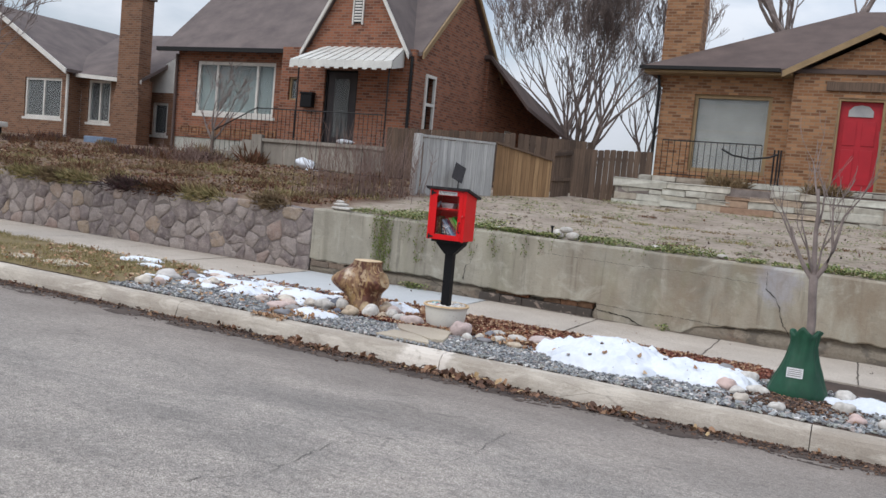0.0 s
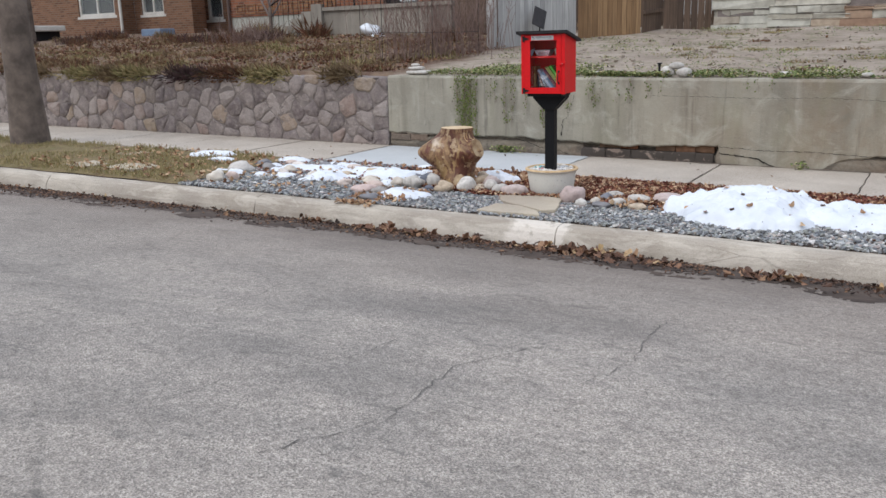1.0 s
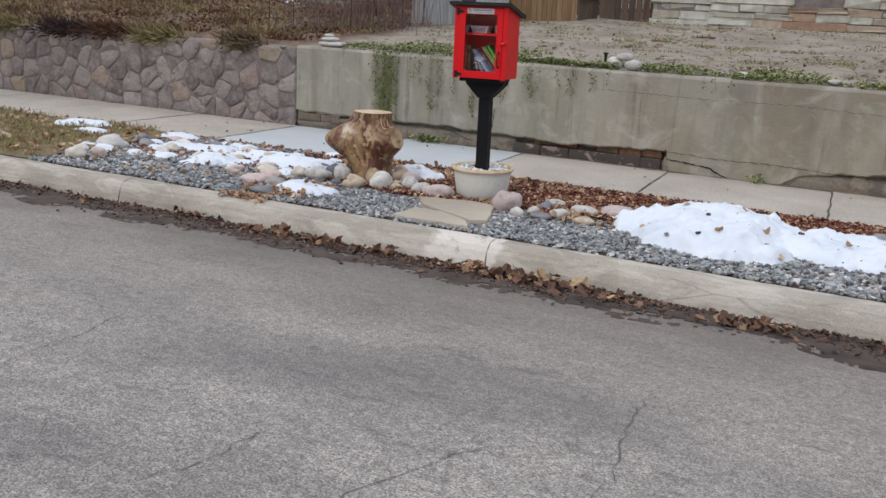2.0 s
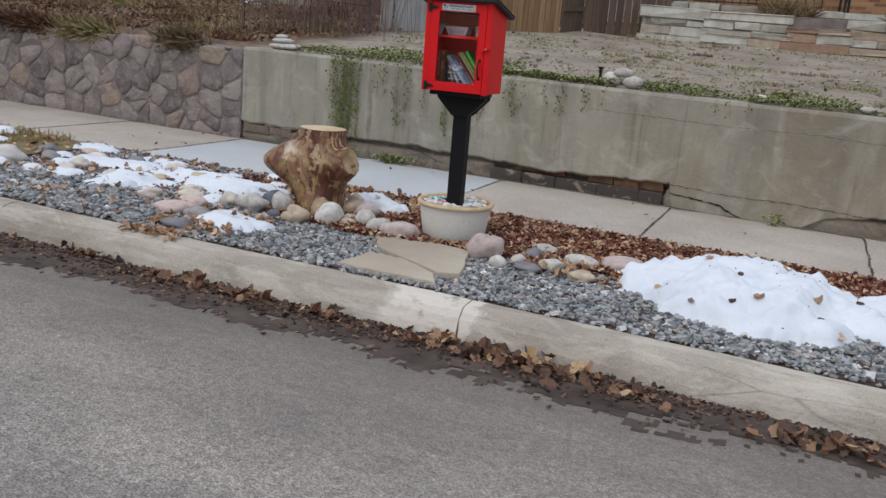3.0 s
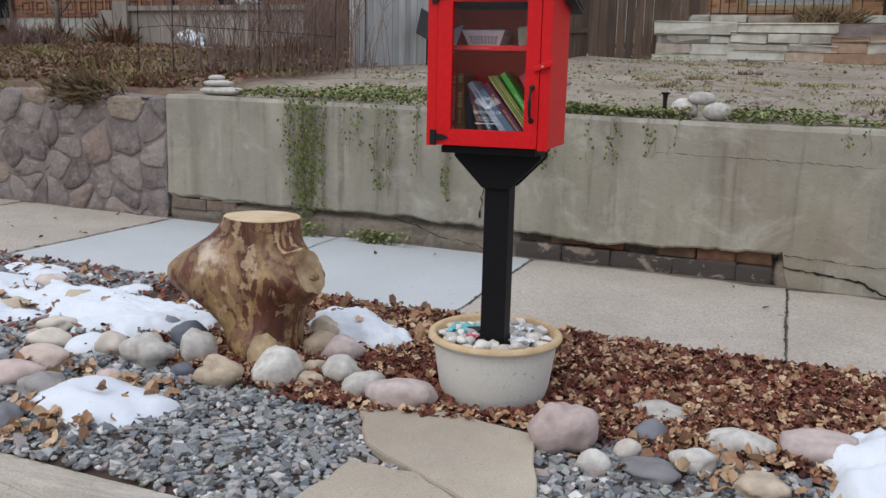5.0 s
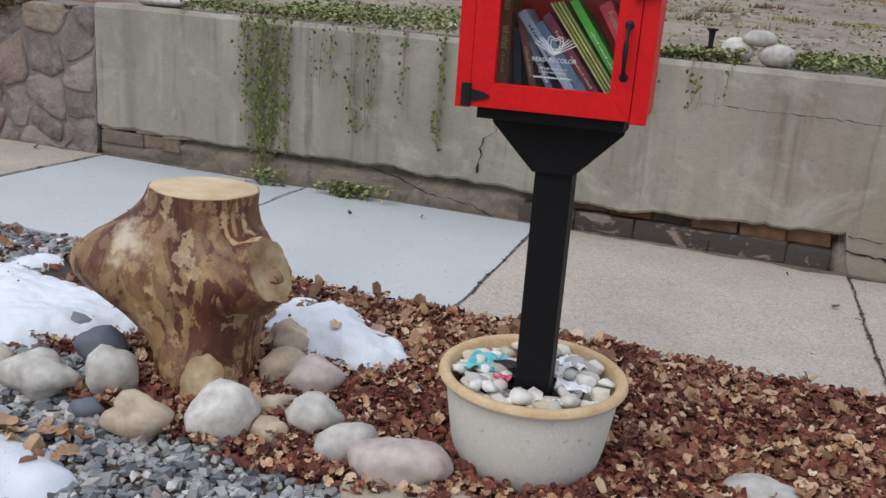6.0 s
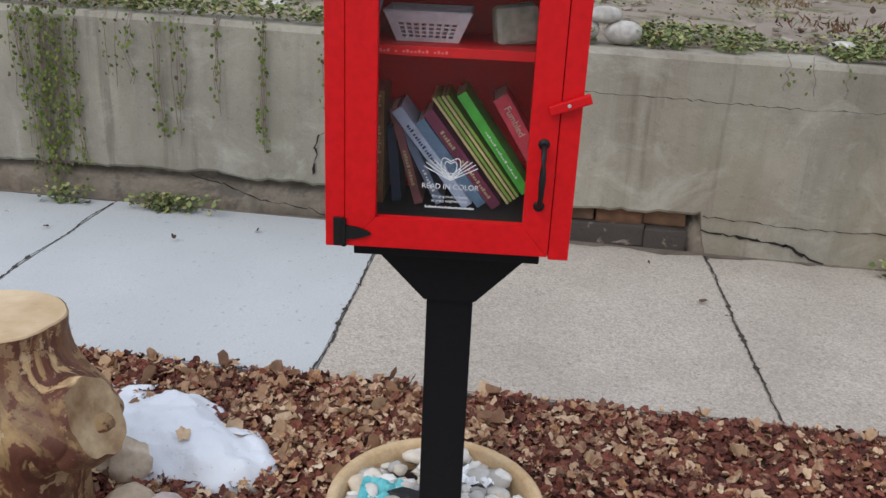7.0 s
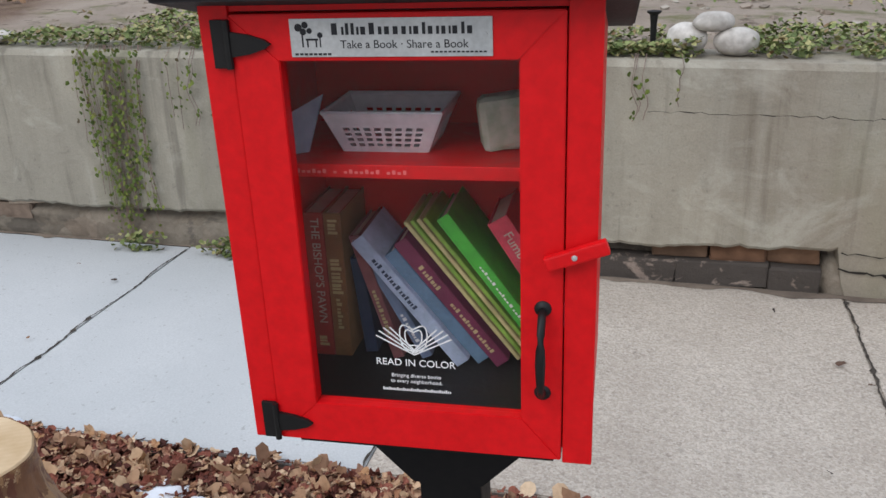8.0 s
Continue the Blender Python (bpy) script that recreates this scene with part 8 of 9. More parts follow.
railing = part("railing", tube(bmesh.new(), [(-16.4, 19.0, 2.35), (-14.95, 19.0, 3.05), (-11.0, 19.0, 3.05)], 0.018, 6), M["iron"], porch, "black iron porch railing")
for i in range(30):
    x = -14.9 + i * 0.134
    part("baluster", tube(bmesh.new(), [(x, 19.0, 2.25), (x, 19.0, 3.04)], 0.009, 4), M["iron"], railing)
for i in range(8):
    x = -16.3 + i * 0.17
    part("baluster", tube(bmesh.new(), [(x, 19.0, 1.55 + 0.08 * i), (x, 19.0, 2.40 + 0.082 * i)], 0.009, 4), M["iron"], railing)
# patterned band of brick squares under the window
for i in range(10):
    x = -19.45 + i * 0.42
    bm = boxes((x, x + 0.34, Y0 - 0.022, Y0 - 0.001, 2.27, 2.31), (x, x + 0.34, Y0 - 0.022, Y0 - 0.001, 2.51, 2.55), (x, x + 0.045, Y0 - 0.022, Y0 - 0.001, 2.3101, 2.5099), (x + 0.295, x + 0.34, Y0 - 0.022, Y0 - 0.001, 2.3101, 2.5099), (x + 0.1, x + 0.24, Y0 - 0.018, Y0 - 0.001, 2.36, 2.46))
    part("brick_panel", bm, M["brick_r"], wh)
mb = thing("mailbox", "black wall lantern and mailbox beside the porch door", "mailbox", at=(-14.4, 20.4, 3.2))
part("box", boxes((-14.46, -14.08, GY - 0.18, GY - 0.002, 3.25, 3.62), bevel=0.02), M["black"], mb)
part("lid", boxes((-14.48, -14.06, GY - 0.20, GY - 0.002, 3.622, 3.68), bevel=0.01), M["black"], mb)
for x in (-11.05, X0 + 0.0):
    bm = bmesh.new()
    yy = GY - 0.06 if x > -12 else Y0 - 0.06
    tube(bm, [(x, yy, 1.5), (x, yy, 4.75)], 0.045, 8)
    part("downspout", bm, M["shingle"] if x < -12 else M["iron"], wh)
for i, (x, y, z, a, b, c) in enumerate(((-13.05, 18.75, 1.5, 0.5, 0.3, 0.28), (-12.8, 18.7, 1.42, 0.35, 0.25, 0.16), (-12.3, 19.4, 2.25, 0.5, 0.3, 0.14))):
    bm = rock_bm(i + 400, (a, b, c), 0.2, 3)
    bmesh.ops.transform(bm, matrix=Matrix.Translation((x, y, z)), verts=bm.verts)
    tagged(put_mesh("snow_patch", bm, M["snow"], True), "lump of leftover snow by the porch", "snow", "melting snow patches")
# rear wing with a long low roof
part("rear_wing", prism(bmesh.new(), [(-10.9, 25.2, 1.2), (-10.9, 32.9, 1.2), (-10.9, 32.9, 3.76), (-10.9, 25.2, 5.40)], (-4.6, 0, 0)), M["brick_l"], wh)
slab_roof(wh, [[(-15.6, 25.0, 5.45), (-10.75, 25.0, 5.45), (-10.6, 33.0, 3.75), (-15.6, 33.0, 3.75)], [(-10.75, 25.0, 5.42), (-9.5, 25.3, 3.95), (-9.3, 33.0, 2.65), (-10.6, 33.0, 3.72)]], M["shingle"], 0.12)
for y in (27.0, 29.5):
    part("window", boxes((-10.90, -10.86, y, y + 0.9, 2.3, 3.4)), M["paint"], wh)

# ---- far west house: brown brick with a front gable and tall chimney ----
fw = thing("house", "brown brick bungalow with broad front gable and chimney", "house", at=(-26, 22, 1.4))
gx0, gx1, FY = -31.5, -25.7, 22.0
w1 = (-27.9, -26.0, 2.52, 3.95)
bm = wall_x(bmesh.new(), gx0, gx1, 1.2, 4.3, FY, FY + 0.3, [w1])
part("front_wall", bm, M["brick_n"], fw)
part("gable", prism(bmesh.new(), [(gx0 - 1.4, FY, 4.301), (gx1, FY, 4.301), (-29.6, FY, 6.4)], (0, 0.3, 0)), M["brick_n"], fw)
w2 = (-25.35, -24.25, 2.5, 4.0)
part("front_wall", wall_x(bmesh.new(), gx1 + 0.001, -22.6, 1.2, 4.05, FY + 0.6, FY + 0.9, [w2]), M["brick_n"], fw)
w3 = (-23.02, -22.30, 2.25, 3.40)
part("front_wall", wall_x(bmesh.new(), -23.40, -20.3, 1.2, 3.75, FY + 1.4, FY + 1.7, [w3]), M["brick_n"], fw)
bm = bmesh.new()
prism(bm, [(-23.4, FY + 1.38, 3.751), (-20.4, FY + 1.38, 3.751), (-20.4, FY + 1.38, 5.1), (-22.0, FY + 1.38, 5.0), (-23.4, FY + 1.38, 4.3)], (0, 0.2, 0))
part("siding", bm, M["awning"], fw, "white lap siding")
for w, y in ((w1, FY + 0.06), (w2, FY + 0.66), (w3, FY + 1.46)):
    # dark backing paints the rooms' shade; these windows have no blinds
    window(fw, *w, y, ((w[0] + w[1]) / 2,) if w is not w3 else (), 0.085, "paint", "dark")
slab_roof(fw, [[(-33.2, FY - 0.35, 4.2), (-29.6, FY - 0.35, 6.45), (-29.6, 30, 6.45), (-33.2, 30, 4.2)],
               [(-29.6, FY - 0.35, 6.45), (gx1 + 0.3, FY - 0.35, 4.15), (gx1 + 0.3, 30, 4.15), (-29.6, 30, 6.45)],
               [(gx1 - 0.6, FY + 0.2, 4.1), (-22.4, FY + 0.2, 3.95), (-22.4, 26, 6.1), (-27.5, 26, 6.1)]], M["shingle_g"])
verge(fw, (-29.6, FY - 0.35, 6.38), (gx1 + 0.3, FY - 0.35, 4.08), M["paint"], 0.18)
verge(fw, (gx1 + 0.2, FY + 0.2, 4.04), (-22.4, FY + 0.2, 3.88), M["paint"], 0.14)
bm = boxes((-23.52, -22.36, FY + 0.05, FY + 0.595, 1.2, 3.4))
prism(bm, [(-23.52, FY + 0.05, 3.4), (-22.36, FY + 0.05, 3.4), (-22.44, FY + 0.05, 3.9), (-23.40, FY + 0.05, 3.9)], (0, 0.545, 0))
box(bm, -23.40, -22.44, FY + 0.05, FY + 0.595, 3.9, 6.75)
for name, a in (("return_wall", (gx1 - 0.3, gx1, FY + 0.301, FY + 0.599, 1.2, 4.1)), ("return_wall", (-23.75, -23.41, FY + 0.901, FY + 1.399, 1.2, 4.0)), ("rear_wall", (-33, -20.3, 29.6, 29.9, 1.2, 4.2)), ("side_wall", (-20.6, -20.301, FY + 1.71, 29.59, 1.2, 3.9))):
    part(name, boxes(a), M["brick_n"], fw)
ch = part("chimney", bm, M["brick_n"], fw, "tall brown brick chimney")
part("chimney_cap", boxes((-23.47, -22.37, FY - 0.02, FY + 0.66, 6.752, 6.95)), M["mortar"], ch)
part("downspout", tube(bmesh.new(), [(gx1 + 0.05, FY - 0.06, 1.5), (gx1 + 0.05, FY - 0.06, 4.1)], 0.05, 8), M["paint"], fw, "white downspout")
bn = thing("storage_bin", "pale blue plastic bin standing by the house", "bin", at=(-22.4, 20.6, 1.45))
part("body", boxes((-22.75, -21.9, 20.2, 20.8, 1.42, 1.95), bevel=0.03), plain("pale_blue_plastic", (132, 150, 172), (116, 134, 158), 5, 0.5, 0.05), bn)
cr = thing("covered_trailer", "low dark trailer with a pale lid beyond the beds", "trailer", at=(-27.6, 19.4, 1.4))
part("body", boxes((-29.5, -26.4, 18.9, 20.0, 1.45, 2.0)), M["dark"], cr)
part("lid", boxes((-29.6, -26.2, 18.8, 20.1, 2.002, 2.18), bevel=0.04), M["awning"], cr)

# ---- east house: buff brick with a red door ----
eh = thing("house", "buff brick cottage with a red door and brown roof", "house", at=(0, 22, 2.1))
EY = 22.3
ew = (-3.97, -2.12, 2.36, 4.28)
part("front_wall", wall_x(bmesh.new(), -4.80, -1.66, 1.6, 4.80, EY, EY + 0.3, [ew]), M["brick_r"], eh)
ed = (-0.66, 0.34, 2.15, 4.26)
bm = wall_x(bmesh.new(), -1.66, 1.72, 1.6, 4.75, 21.9, 22.2, [ed])
part("porch_wall", bm, M["brick_r"], eh)
part("gable", prism(bmesh.new(), [(-1.66, 21.9, 4.751), (1.72, 21.9, 4.751), (0.03, 21.9, 5.62)], (0, 0.3, 0)), M["brick_r"], eh)
part("return_wall", boxes((-1.659, -1.36, 22.201, EY + 0.3, 1.6, 4.75)), M["brick_r"], eh)
part("front_wall", boxes((1.721, 7.0, EY, EY + 0.3, 1.6, 4.8)), M["brick_r"], eh)
part("side_wall", boxes((-4.80, -4.5, EY + 0.301, 30, 1.6, 4.8)), M["brick_r"], eh)
part("rear_wall", boxes((-4.499, 7.0, 29.7, 30, 1.6, 4.8)), M["brick_r"], eh)
slab_roof(eh, [[(-5.25, 21.85, 4.80), (7.5, 21.85, 4.80), (4.0, 26.0, 7.0), (-0.6, 26.0, 7.0)],
               [(-5.25, 30.3, 4.80), (-5.25, 21.85, 4.80), (-0.6, 26.0, 7.0)],
               [(-5.25, 30.3, 4.80), (-0.6, 26.0, 7.0), (4.0, 26.0, 7.0), (7.5, 30.3, 4.80)],
               [(-1.95, 21.7, 4.72), (0.03, 21.7, 5.78), (0.03, 25.0, 5.78), (-1.95, 23.0, 4.72)],
               [(0.03, 21.7, 5.78), (2.0, 21.7, 4.72), (2.0, 23.0, 4.72), (0.03, 25.0, 5.78)]], M["shingle"], 0.09)
verge(eh, (-1.93, 21.69, 4.66), (0.03, 21.69, 5.71), M["tan_paint"], 0.15)
verge(eh, (0.03, 21.69, 5.71), (1.98, 21.69, 4.66), M["tan_paint"], 0.15)
part("gutter", boxes((-5.30, -1.98, 21.72, 21.84, 4.80, 4.88)), M["iron"], eh)
part("soffit", boxes((-5.2, -1.7, 21.86, EY - 0.001, 4.73, 4.795)), M["tan_paint"], eh)
bm = bmesh.new()
tube(bm, [(-4.9, 22.2, 4.7), (-4.86, 22.22, 4.4), (-4.86, 22.22, 2.0)], 0.04, 8)
part("downspout", bm, M["iron"], eh)
window(eh, *ew, EY + 0.08, (), 0.09, "tan_paint", "blind")
for i in range(5):
    part("blind_fold", boxes((-3.85, -2.25, EY + 0.155, EY + 0.175, 2.75 + i * 0.31, 2.78 + i * 0.31)), M["shade_cloth"], eh)
for i in range(24):
    part("blind_slat", boxes((-3.86, -2.24, EY + 0.150, EY + 0.154, 2.46 + i * 0.072, 2.485 + i * 0.072)), M["shade_cloth"], eh)
rd = part("door", boxes((ed[0] + 0.06, ed[1] - 0.06, 22.06, 22.11, 2.16, 4.20)), plain("crimson_door", (182, 28, 42), (168, 24, 38), 5, 0.45, 0.05), eh, "crimson panelled front door")
for x0, x1, z0, z1 in ((-0.50, -0.22, 2.3, 3.1), (-0.10, 0.18, 2.3, 3.1), (-0.50, -0.22, 3.2, 3.75), (-0.10, 0.18, 3.2, 3.75)):
    part("panel", boxes((x0, x1, 22.045, 22.059, z0, z1), bevel=0.006), rd.data.materials[0], rd)
bm = bmesh.new()
prism(bm, [(-0.42, 22.05, 3.86), (0.10, 22.05, 3.86), (0.10, 22.05, 4.0), (0.0, 22.05, 4.10), (-0.16, 22.05, 4.13), (-0.32, 22.05, 4.10), (-0.42, 22.05, 4.0)], (0, -0.015, 0))
part("fanlight", bm, M["blind"], rd, "pale arched fanlight")
part("door_frame", boxes((ed[0], ed[0] + 0.058, 21.93, 22.15, 2.15, 4.26), (ed[1] - 0.058, ed[1], 21.93, 22.15, 2.15, 4.26), (ed[0] + 0.058, ed[1] - 0.058, 21.93, 22.15, 4.202, 4.26)), M["tan_paint"], eh)
part("lintel", boxes((-0.95, 0.65, 21.84, 21.897, 4.42, 4.62)), M["fence_d"], eh, "dark timber lintel")
bm = boxes((-5.1, -4.15, 23.2, 24.0, 4.6, 8.3))
ch2 = part("chimney", bm, M["brick_r"], eh, "buff brick chimney")
part("chimney_cap", boxes((-5.18, -4.07, 23.12, 24.08, 8.302, 8.5)), M["mortar"], ch2)
part("stoop", boxes((-4.6, 3.0, 21.2, 21.89, 1.6, 2.14)), M["found"], eh)
# iron railing and a bare bench frame by the window
rl = thing("iron_railing", "thin black iron railing on the terrace", "railing", at=(-3.2, 20.9, 2.08))
part("top_bar", tube(bmesh.new(), [(-4.35, 20.9, 3.0), (-2.1, 20.9, 3.0)], 0.016, 6), M["iron"], rl)
part("low_bar", tube(bmesh.new(), [(-4.35, 20.9, 2.2), (-2.1, 20.9, 2.2)], 0.012, 6), M["iron"], rl)
for i in range(17):
    x = -4.35 + 2.25 * i / 16
    part("baluster", tube(bmesh.new(), [(x, 20.9, 2.05), (x, 20.9, 3.0)], 0.008, 4), M["iron"], rl)
part("curved_rail", tube(bmesh.new(), [(-2.95, 20.7, 2.85), (-2.7, 20.68, 2.72), (-2.3, 20.66, 2.66), (-1.9, 20.66, 2.72), (-1.72, 20.66, 2.80)], 0.024, 6), M["iron"], rl)
for x in (-1.72, -1.80, -1.66):
    part("baluster", tube(bmesh.new(), [(x, 20.68, 2.05), (x, 20.68, 2.9)], 0.022, 5), M["iron"], rl)

# ---- trees and shrubs ----
def bare_tree(x, y, z, height, radius, seed, words, forks=4, depth=5, spread=0.5, lean=(0, 0), stems=1, bark="trunk", up=0.25, min_r=0.004):
    o = thing("tree", words, "tree", at=(x, y, z))
    r = random.Random(seed)
    tb, cb = bmesh.new(), bmesh.new()
    for s in range(stems):
        ox, oy = (r.uniform(-0.25, 0.25), r.uniform(-0.2, 0.2)) if stems > 1 else (0, 0)
        lx, ly = lean[0] + (ox * 1.6), lean[1] + oy
        trunk_h = height * (0.30 if stems == 1 else r.uniform(0.18, 0.30))
        pts = [(x + ox * 0.4, y + oy * 0.4, z - 0.15), (x + ox * 0.4, y + oy * 0.4, z + 0.02)] + [(x + ox * 0.4 + lx * t * trunk_h, y + oy * 0.4 + ly * t * trunk_h, z + trunk_h * t) for t in (0.35, 0.7, 1.0)]
        rad = [radius * 1.5, radius * 1.25, radius * 1.0, radius * 0.93, radius * 0.86]
        tube(tb, pts, rad, 10)
        for k in range(forks):
            a = 2 * math.pi * (k + r.uniform(-0.3, 0.3)) / forks
            d = Vector((math.cos(a) * spread + lx, math.sin(a) * spread + ly, r.uniform(0.8, 1.3)))
            grow(cb, pts[-1] if k % 2 == 0 else pts[-2], d, height * r.uniform(0.26, 0.36), radius * r.uniform(0.45, 0.62), depth, r, spread, 6, up, 4, min_r)
    part("trunk", tb, M[bark], o, "", True)
    part("crown", cb, M["twig"], o)
    return o


bare_tree(-9.2, 29.5, 1.6, 9.0, 0.085, 3, "bare multi-stemmed tree with fine upright twigs", 4, 6, 0.55, stems=7, up=0.22, min_r=0.0075)
bare_tree(-7.2, 33.0, 1.7, 7.0, 0.07, 8, "slender bare dark tree behind the fence", 4, 5, 0.5, stems=3, up=0.25, min_r=0.006)
bare_tree(-2.2, 33.0, 1.8, 13.0, 0.30, 5, "large bare tree rising behind the east house", 4, 5, 0.6, stems=1, min_r=0.010)
bare_tree(2.5, 36.0, 1.8, 12.0, 0.24, 6, "large bare tree rising behind the east house", 4, 4, 0.6, min_r=0.010)
bare_tree(-25.0, 30.0, 1.6, 10.0, 0.24, 7, "bare tree rising behind the west houses", 4, 5, 0.55, min_r=0.009)
bare_tree(-12.95, 9.25, -0.02, 9.0, 0.235, 12, "street tree with thick grey trunk on the verge", 5, 5, 0.55, min_r=0.006)
bare_tree(-23.6, 17.0, 1.3, 6.6, 0.10, 18, "bare garden tree with tangled drooping twigs", 6, 5, 0.8, up=-0.05, min_r=0.008)
bare_tree(-16.4, 19.0, 1.40, 3.1, 0.055, 15, "small bare ornamental tree in the garden bed", 5, 4, 0.75, up=0.05, min_r=0.005)

bm = bmesh.new()
r5 = random.Random(51)
thicket = thing("thicket", "dense leafless shrub with red-brown upright stems", "shrub", at=(-8.3, 13.6, 1.05))
for i in range(230):
    t = r5.random()
    x, y = -8.60 + 0.85 * t + r5.gauss(0, 0.22), 12.75 + 2.1 * t + r5.gauss(0, 0.22)
    z = 0.88 + 0.07 * (y - 11.6) + g(x) - 0.03
    h = r5.uniform(0.4, 1.05) if r5.random() < 0.8 else r5.uniform(0.9, 1.45)
    dx, dy = r5.gauss(0, 0.12), r5.gauss(0, 0.12)
    tube(bm, [(x, y, z), (x + dx * h * 0.4, y + dy * h * 0.4, z + h * 0.5), (x + dx * h * 1.3, y + dy * h, z + h)], [0.0055, 0.004, 0.0025], 4, False)
    if h > 0.7:
        for k in range(3):
            q = r5.uniform(0.4, 0.9)
            tube(bm, [(x + dx * h * q, y + dy * h * q, z + h * q), (x + dx * h * q + r5.uniform(-0.16, 0.16), y + dy * h * q + r5.uniform(-0.16, 0.16), z + h * min(1.05, q + 0.25))], [0.004, 0.002], 4, False)
tagged(part("stem_cluster", bm, M["red_twig"], thicket), kind="stuff")
tw = thing("plant_cage", "tall thin wire garden frame round the shrub", "frame", at=(-8.9, 12.7, 1.0))
for x, y in ((-9.0, 12.6), (-8.55, 12.55), (-7.95, 13.1), (-7.7, 14.2), (-8.6, 14.9)):
    part("stake", tube(bmesh.new(), [(x, y, 0.85), (x + 0.02, y, 2.05)], 0.0045, 5), M["iron"], tw)
part("hoop", tube(bmesh.new(), [(-9.0, 12.6, 1.5), (-8.55, 12.55, 1.52), (-7.95, 13.1, 1.5), (-7.7, 14.2, 1.5), (-8.6, 14.9, 1.5)], 0.003, 5), M["iron"], tw)

# tufts and dead perennials
def tuft(x, y, z, r, h, n, material, seed, words, droop=0.6):
    rr = random.Random(seed)
    sp = []
    for _ in range(n):
        a = rr.uniform(0, 6.3)
        s = h * rr.uniform(0.6, 1.1)
        d = r * math.sqrt(rr.random())
        sp.append((x + d * math.cos(a), y + d * math.sin(a), z, 0.016, s * 0.7, s, (rr.uniform(-droop, droop), rr.uniform(-droop, droop), rr.uniform(0, 6.3)), 0))
    tagged(scatter("grass_tuft", blade, sp, material), words, "grass", "dead tufts in the yards", "stuff")


M["straw"] = scattered("straw", [(0.0, (116, 98, 72)), (0.5, (146, 124, 92)), (1.0, (98, 78, 58))], 0.9, 30, 0.0)
M["rust"] = scattered("rusty_stems", [(0.0, (84, 50, 40)), (0.5, (120, 82, 58)), (1.0, (98, 84, 60))], 0.9, 30, 0.0)
M["dusk"] = scattered("dark_sedum", [(0.0, (62, 44, 46)), (0.6, (86, 60, 58)), (1.0, (74, 66, 50))], 0.9, 30, 0.0)
tu = random.Random(61)
for i in range(110):
    x, y = tu.uniform(-20, -7.9), 11.7 + 5.5 * tu.random() ** 1.3
    tuft(x, y, yard_z(y) + g(x), tu.uniform(0.2, 0.6), tu.uniform(0.06, 0.20), 150, M[tu.choice(("straw", "rust", "straw", "rust", "grass"))], i, "dead straw-coloured perennials in the garden bed", 1.25)
for x, w, k in ((-9.9, 0.35, "grass"), (-11.6, 0.45, "dusk"), (-12.9, 0.4, "grass"), (-14.2, 0.5, "grass"), (-13.5, 0.3, "straw"), (-15.6, 0.4, "straw"), (-8.5, 0.25, "straw"), (-10.8, 0.4, "rust"), (-17.2, 0.6, "rust")):
    sp = []
    for _ in range(900):
        s = tu.uniform(0.10, 0.26)
        sp.append((x + tu.gauss(0, w * 0.6), 11.31 + abs(tu.gauss(0, 0.10)), stone_top(x) + tu.uniform(-0.08, 0.06), 0.022, s, s * 0.7, (tu.uniform(0.8, 2.6), tu.uniform(-0.4, 0.4), tu.uniform(-0.7, 0.7)), 0))
    tagged(scatter("overhanging_plants", blade, sp, M[k]), "tufts of winter foliage hanging over the stone wall", "plants", "", "stuff")
weeds = []
for _ in range(120):
    x, y = tu.uniform(-7.2, 4.0), 11.75 + 7.4 * tu.random() ** 1.2
    if y > 18.2:
        x = tu.uniform(-5, 4)
    w_ = tu.uniform(0.06, 0.32)
    for _ in range(int(420 * w_)):
        s = tu.uniform(0.010, 0.026)
        weeds.append((x + tu.gauss(0, w_ * 0.8), y + tu.gauss(0, w_ * 0.35), yard_z(y) + g(x) + tu.uniform(-0.01, 0.06), s, s * 1.3, s, (tu.uniform(-0.8, 0.9), tu.uniform(-0.8, 0.8), tu.uniform(0, 6.3)), 0))
tagged(scatter("yard_weeds", ivy_leaf, weeds, M["ivy"]), "low patches of green and brown weeds in bare soil", "weeds", "", "stuff")
clods = []
for _ in range(1600):
    x, y = tu.uniform(-7.4, 4.5), 11.65 + 7.4 * tu.random() ** 1.7
    s = tu.uniform(0.012, 0.05) if tu.random() < 0.96 else tu.uniform(0.05, 0.10)
    clods.append((x, y, yard_z(y) + g(x) + lump(x, y) + 0.004, s, s * tu.uniform(0.6, 1), s * 0.45, (tu.uniform(-0.3, 0.3), tu.uniform(-0.3, 0.3), tu.uniform(0, 6.3)), tu.randrange(12)))
M["clod"] = scattered("soil_clods", [(0.0, (138, 124, 110)), (0.4, (164, 150, 136)), (0.75, (150, 136, 122)), (0.95, (180, 172, 160)), (1.0, (110, 96, 82))], 0.95, 40)
tagged(scatter("soil_clods", chips, clods, M["clod"]), "crumbly clods and small stones over the yard", "soil", "", "stuff")
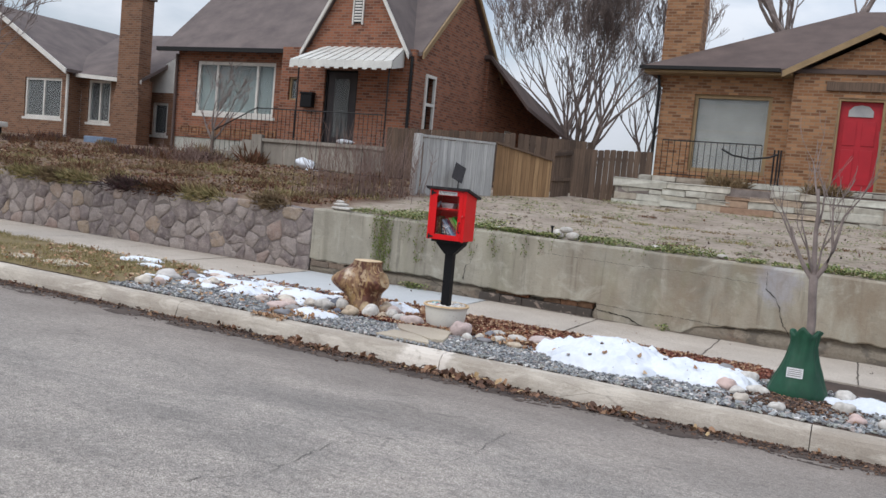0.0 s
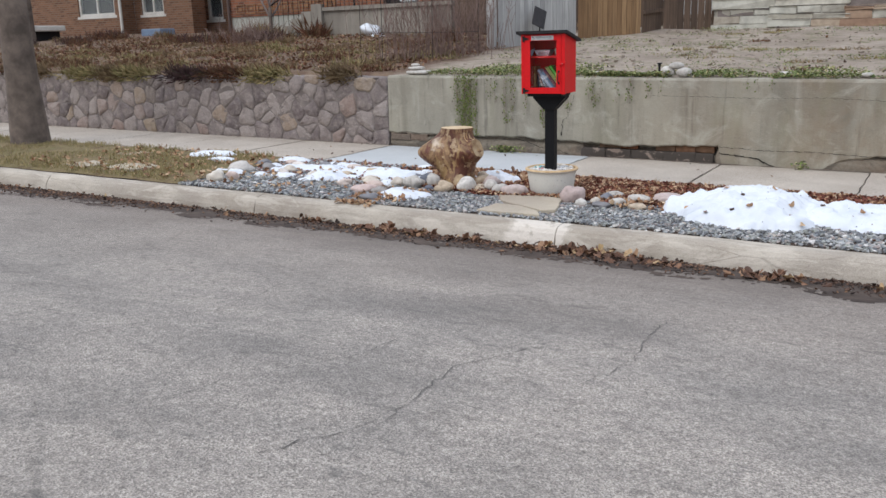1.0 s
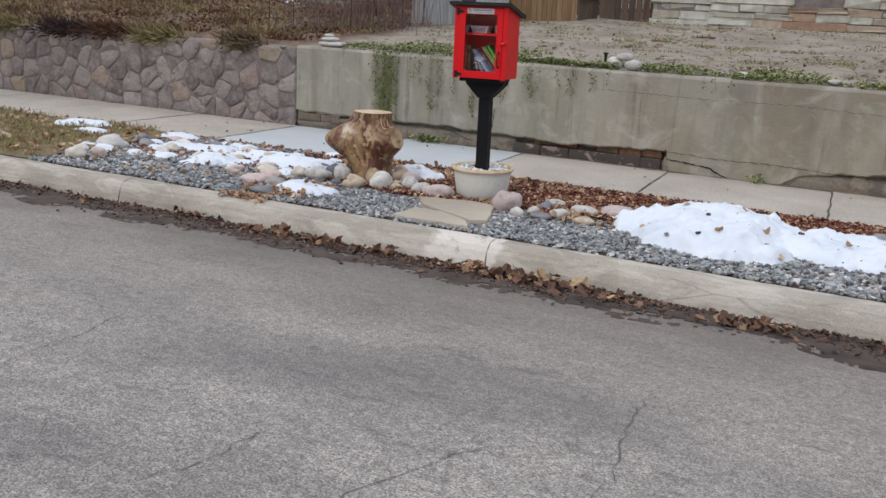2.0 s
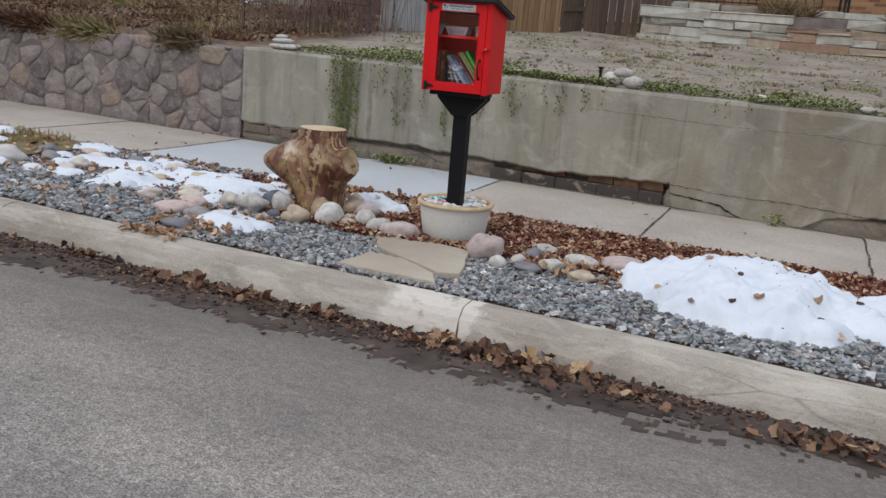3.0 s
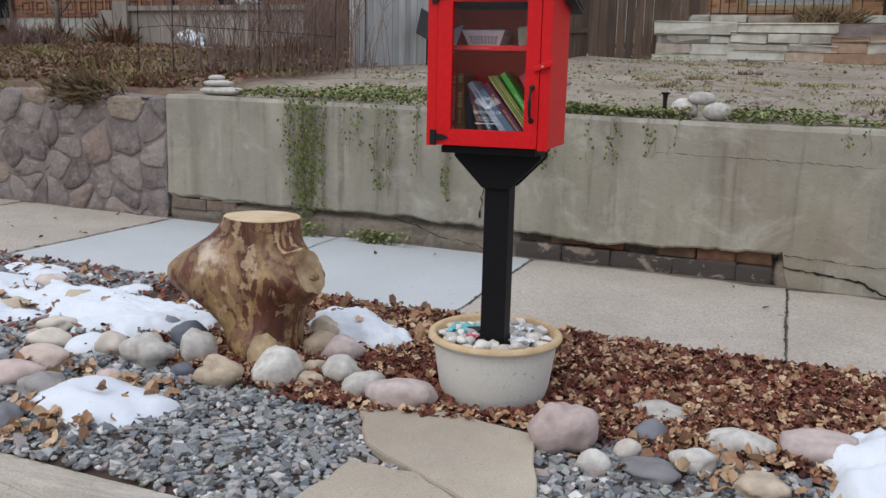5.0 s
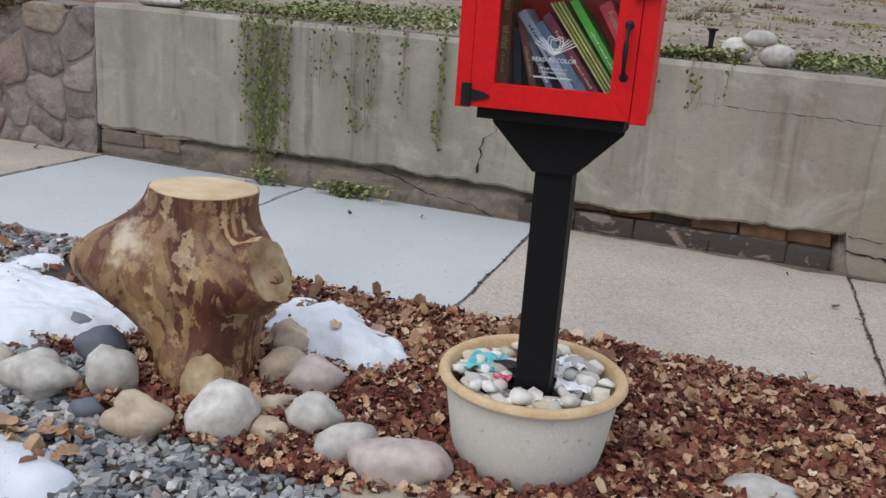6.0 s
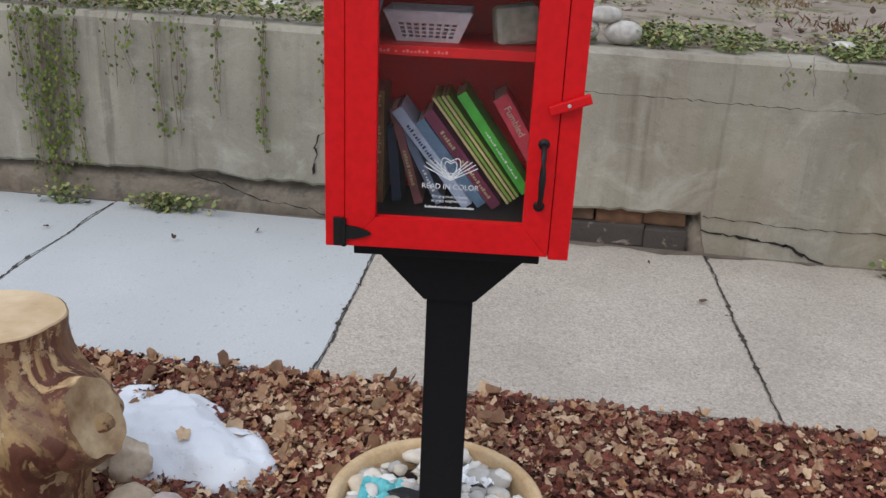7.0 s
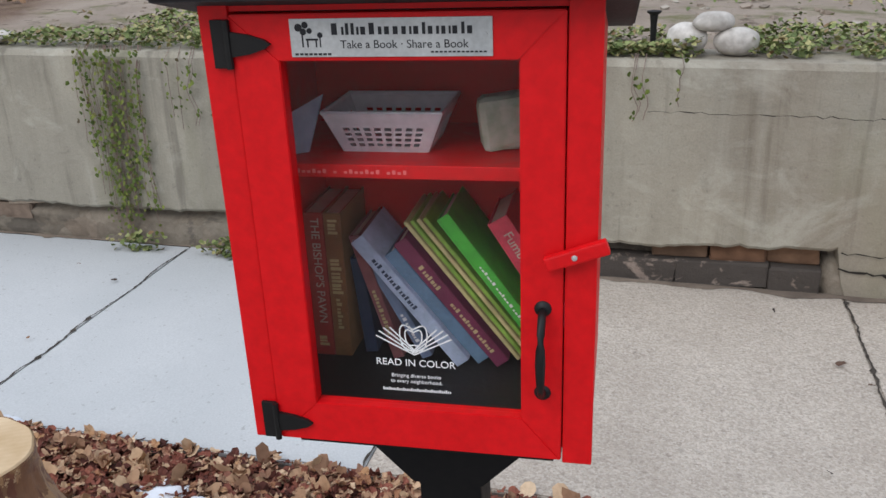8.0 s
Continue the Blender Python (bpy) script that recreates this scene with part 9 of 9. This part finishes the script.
for i in range(26):
    x, y = tu.uniform(-24, -14), tu.uniform(16.5, 20.0)
    tuft(x, y, yard_z(y) + g(x), tu.uniform(0.3, 0.7), tu.uniform(0.15, 0.35), 150, M[tu.choice(("rust", "dusk", "rust", "straw"))], 400 + i, "dead brown perennials in the garden bed", 0.8)
for i in range(34):
    x, y = tu.uniform(-4.5, 3.5), tu.uniform(12.0, 19.0)
    tuft(x, y, yard_z(y) + g(x), tu.uniform(0.12, 0.4), 0.06, 90, M[tu.choice(("grass", "straw", "rust"))], 100 + i, "thin winter grass tuft in bare soil", 1.0)
for i, x in enumerate((-2.75, -2.4, -0.75, -0.45, 1.1)):
    tuft(x, TY + 0.32, 1.97 + g(x) * 0.6, 0.26, 0.30, 260, M["straw"], 200 + i, "dead ornamental grass on the terrace edge", 1.0)
sh = thing("shrub", "dark leafless shrub mound in the garden bed", "shrub", at=(-15.5, 17.0, 1.25))
bm = bmesh.new()
for i in range(60):
    a = tu.uniform(0, 6.3)
    grow(bm, (-15.4 + tu.gauss(0, 0.4), 17.0 + tu.gauss(0, 0.3), 1.22), (math.cos(a) * 0.7, math.sin(a) * 0.7, 0.8), tu.uniform(0.3, 0.5), 0.008, 2, tu, 0.7, 4, 0.1, 3, 0.004)
tagged(part("stem_cluster", bm, M["red_twig"], sh), kind="stuff")
for i, (x, y, s, c) in enumerate(((-15.1, 19.2, 0.7, "rust"), (-14.6, 18.6, 0.5, "rust"), (-17.6, 20.0, 0.6, "straw"), (-9.6, 16.5, 0.4, "rust"))):
    tuft(x, y, 1.4 if y > 18 else 1.25, 0.25, s, 160, M[c], 300 + i, "tall dead perennial clump by the house", 0.5)
spots = leaf_spots(11000, -22, -7.75, 11.65, 19.0, lambda x, y: yard_z(y) + g(x) + 0.03, 0.03, 0.10)
tagged(scatter("bed_leaves", lf, spots, M["bed_litter"]), "dry brown leaves over the garden bed", "leaves", "", "stuff")
spots = leaf_spots(60, -7.6, 3.5, 11.8, 19, lambda x, y: yard_z(y) + g(x) + 0.03, 0.03, 0.07)
tagged(scatter("yard_leaves", lf, spots, M["dark_leaves"]), "scattered dead leaves on bare yard soil", "leaves", "", "stuff")
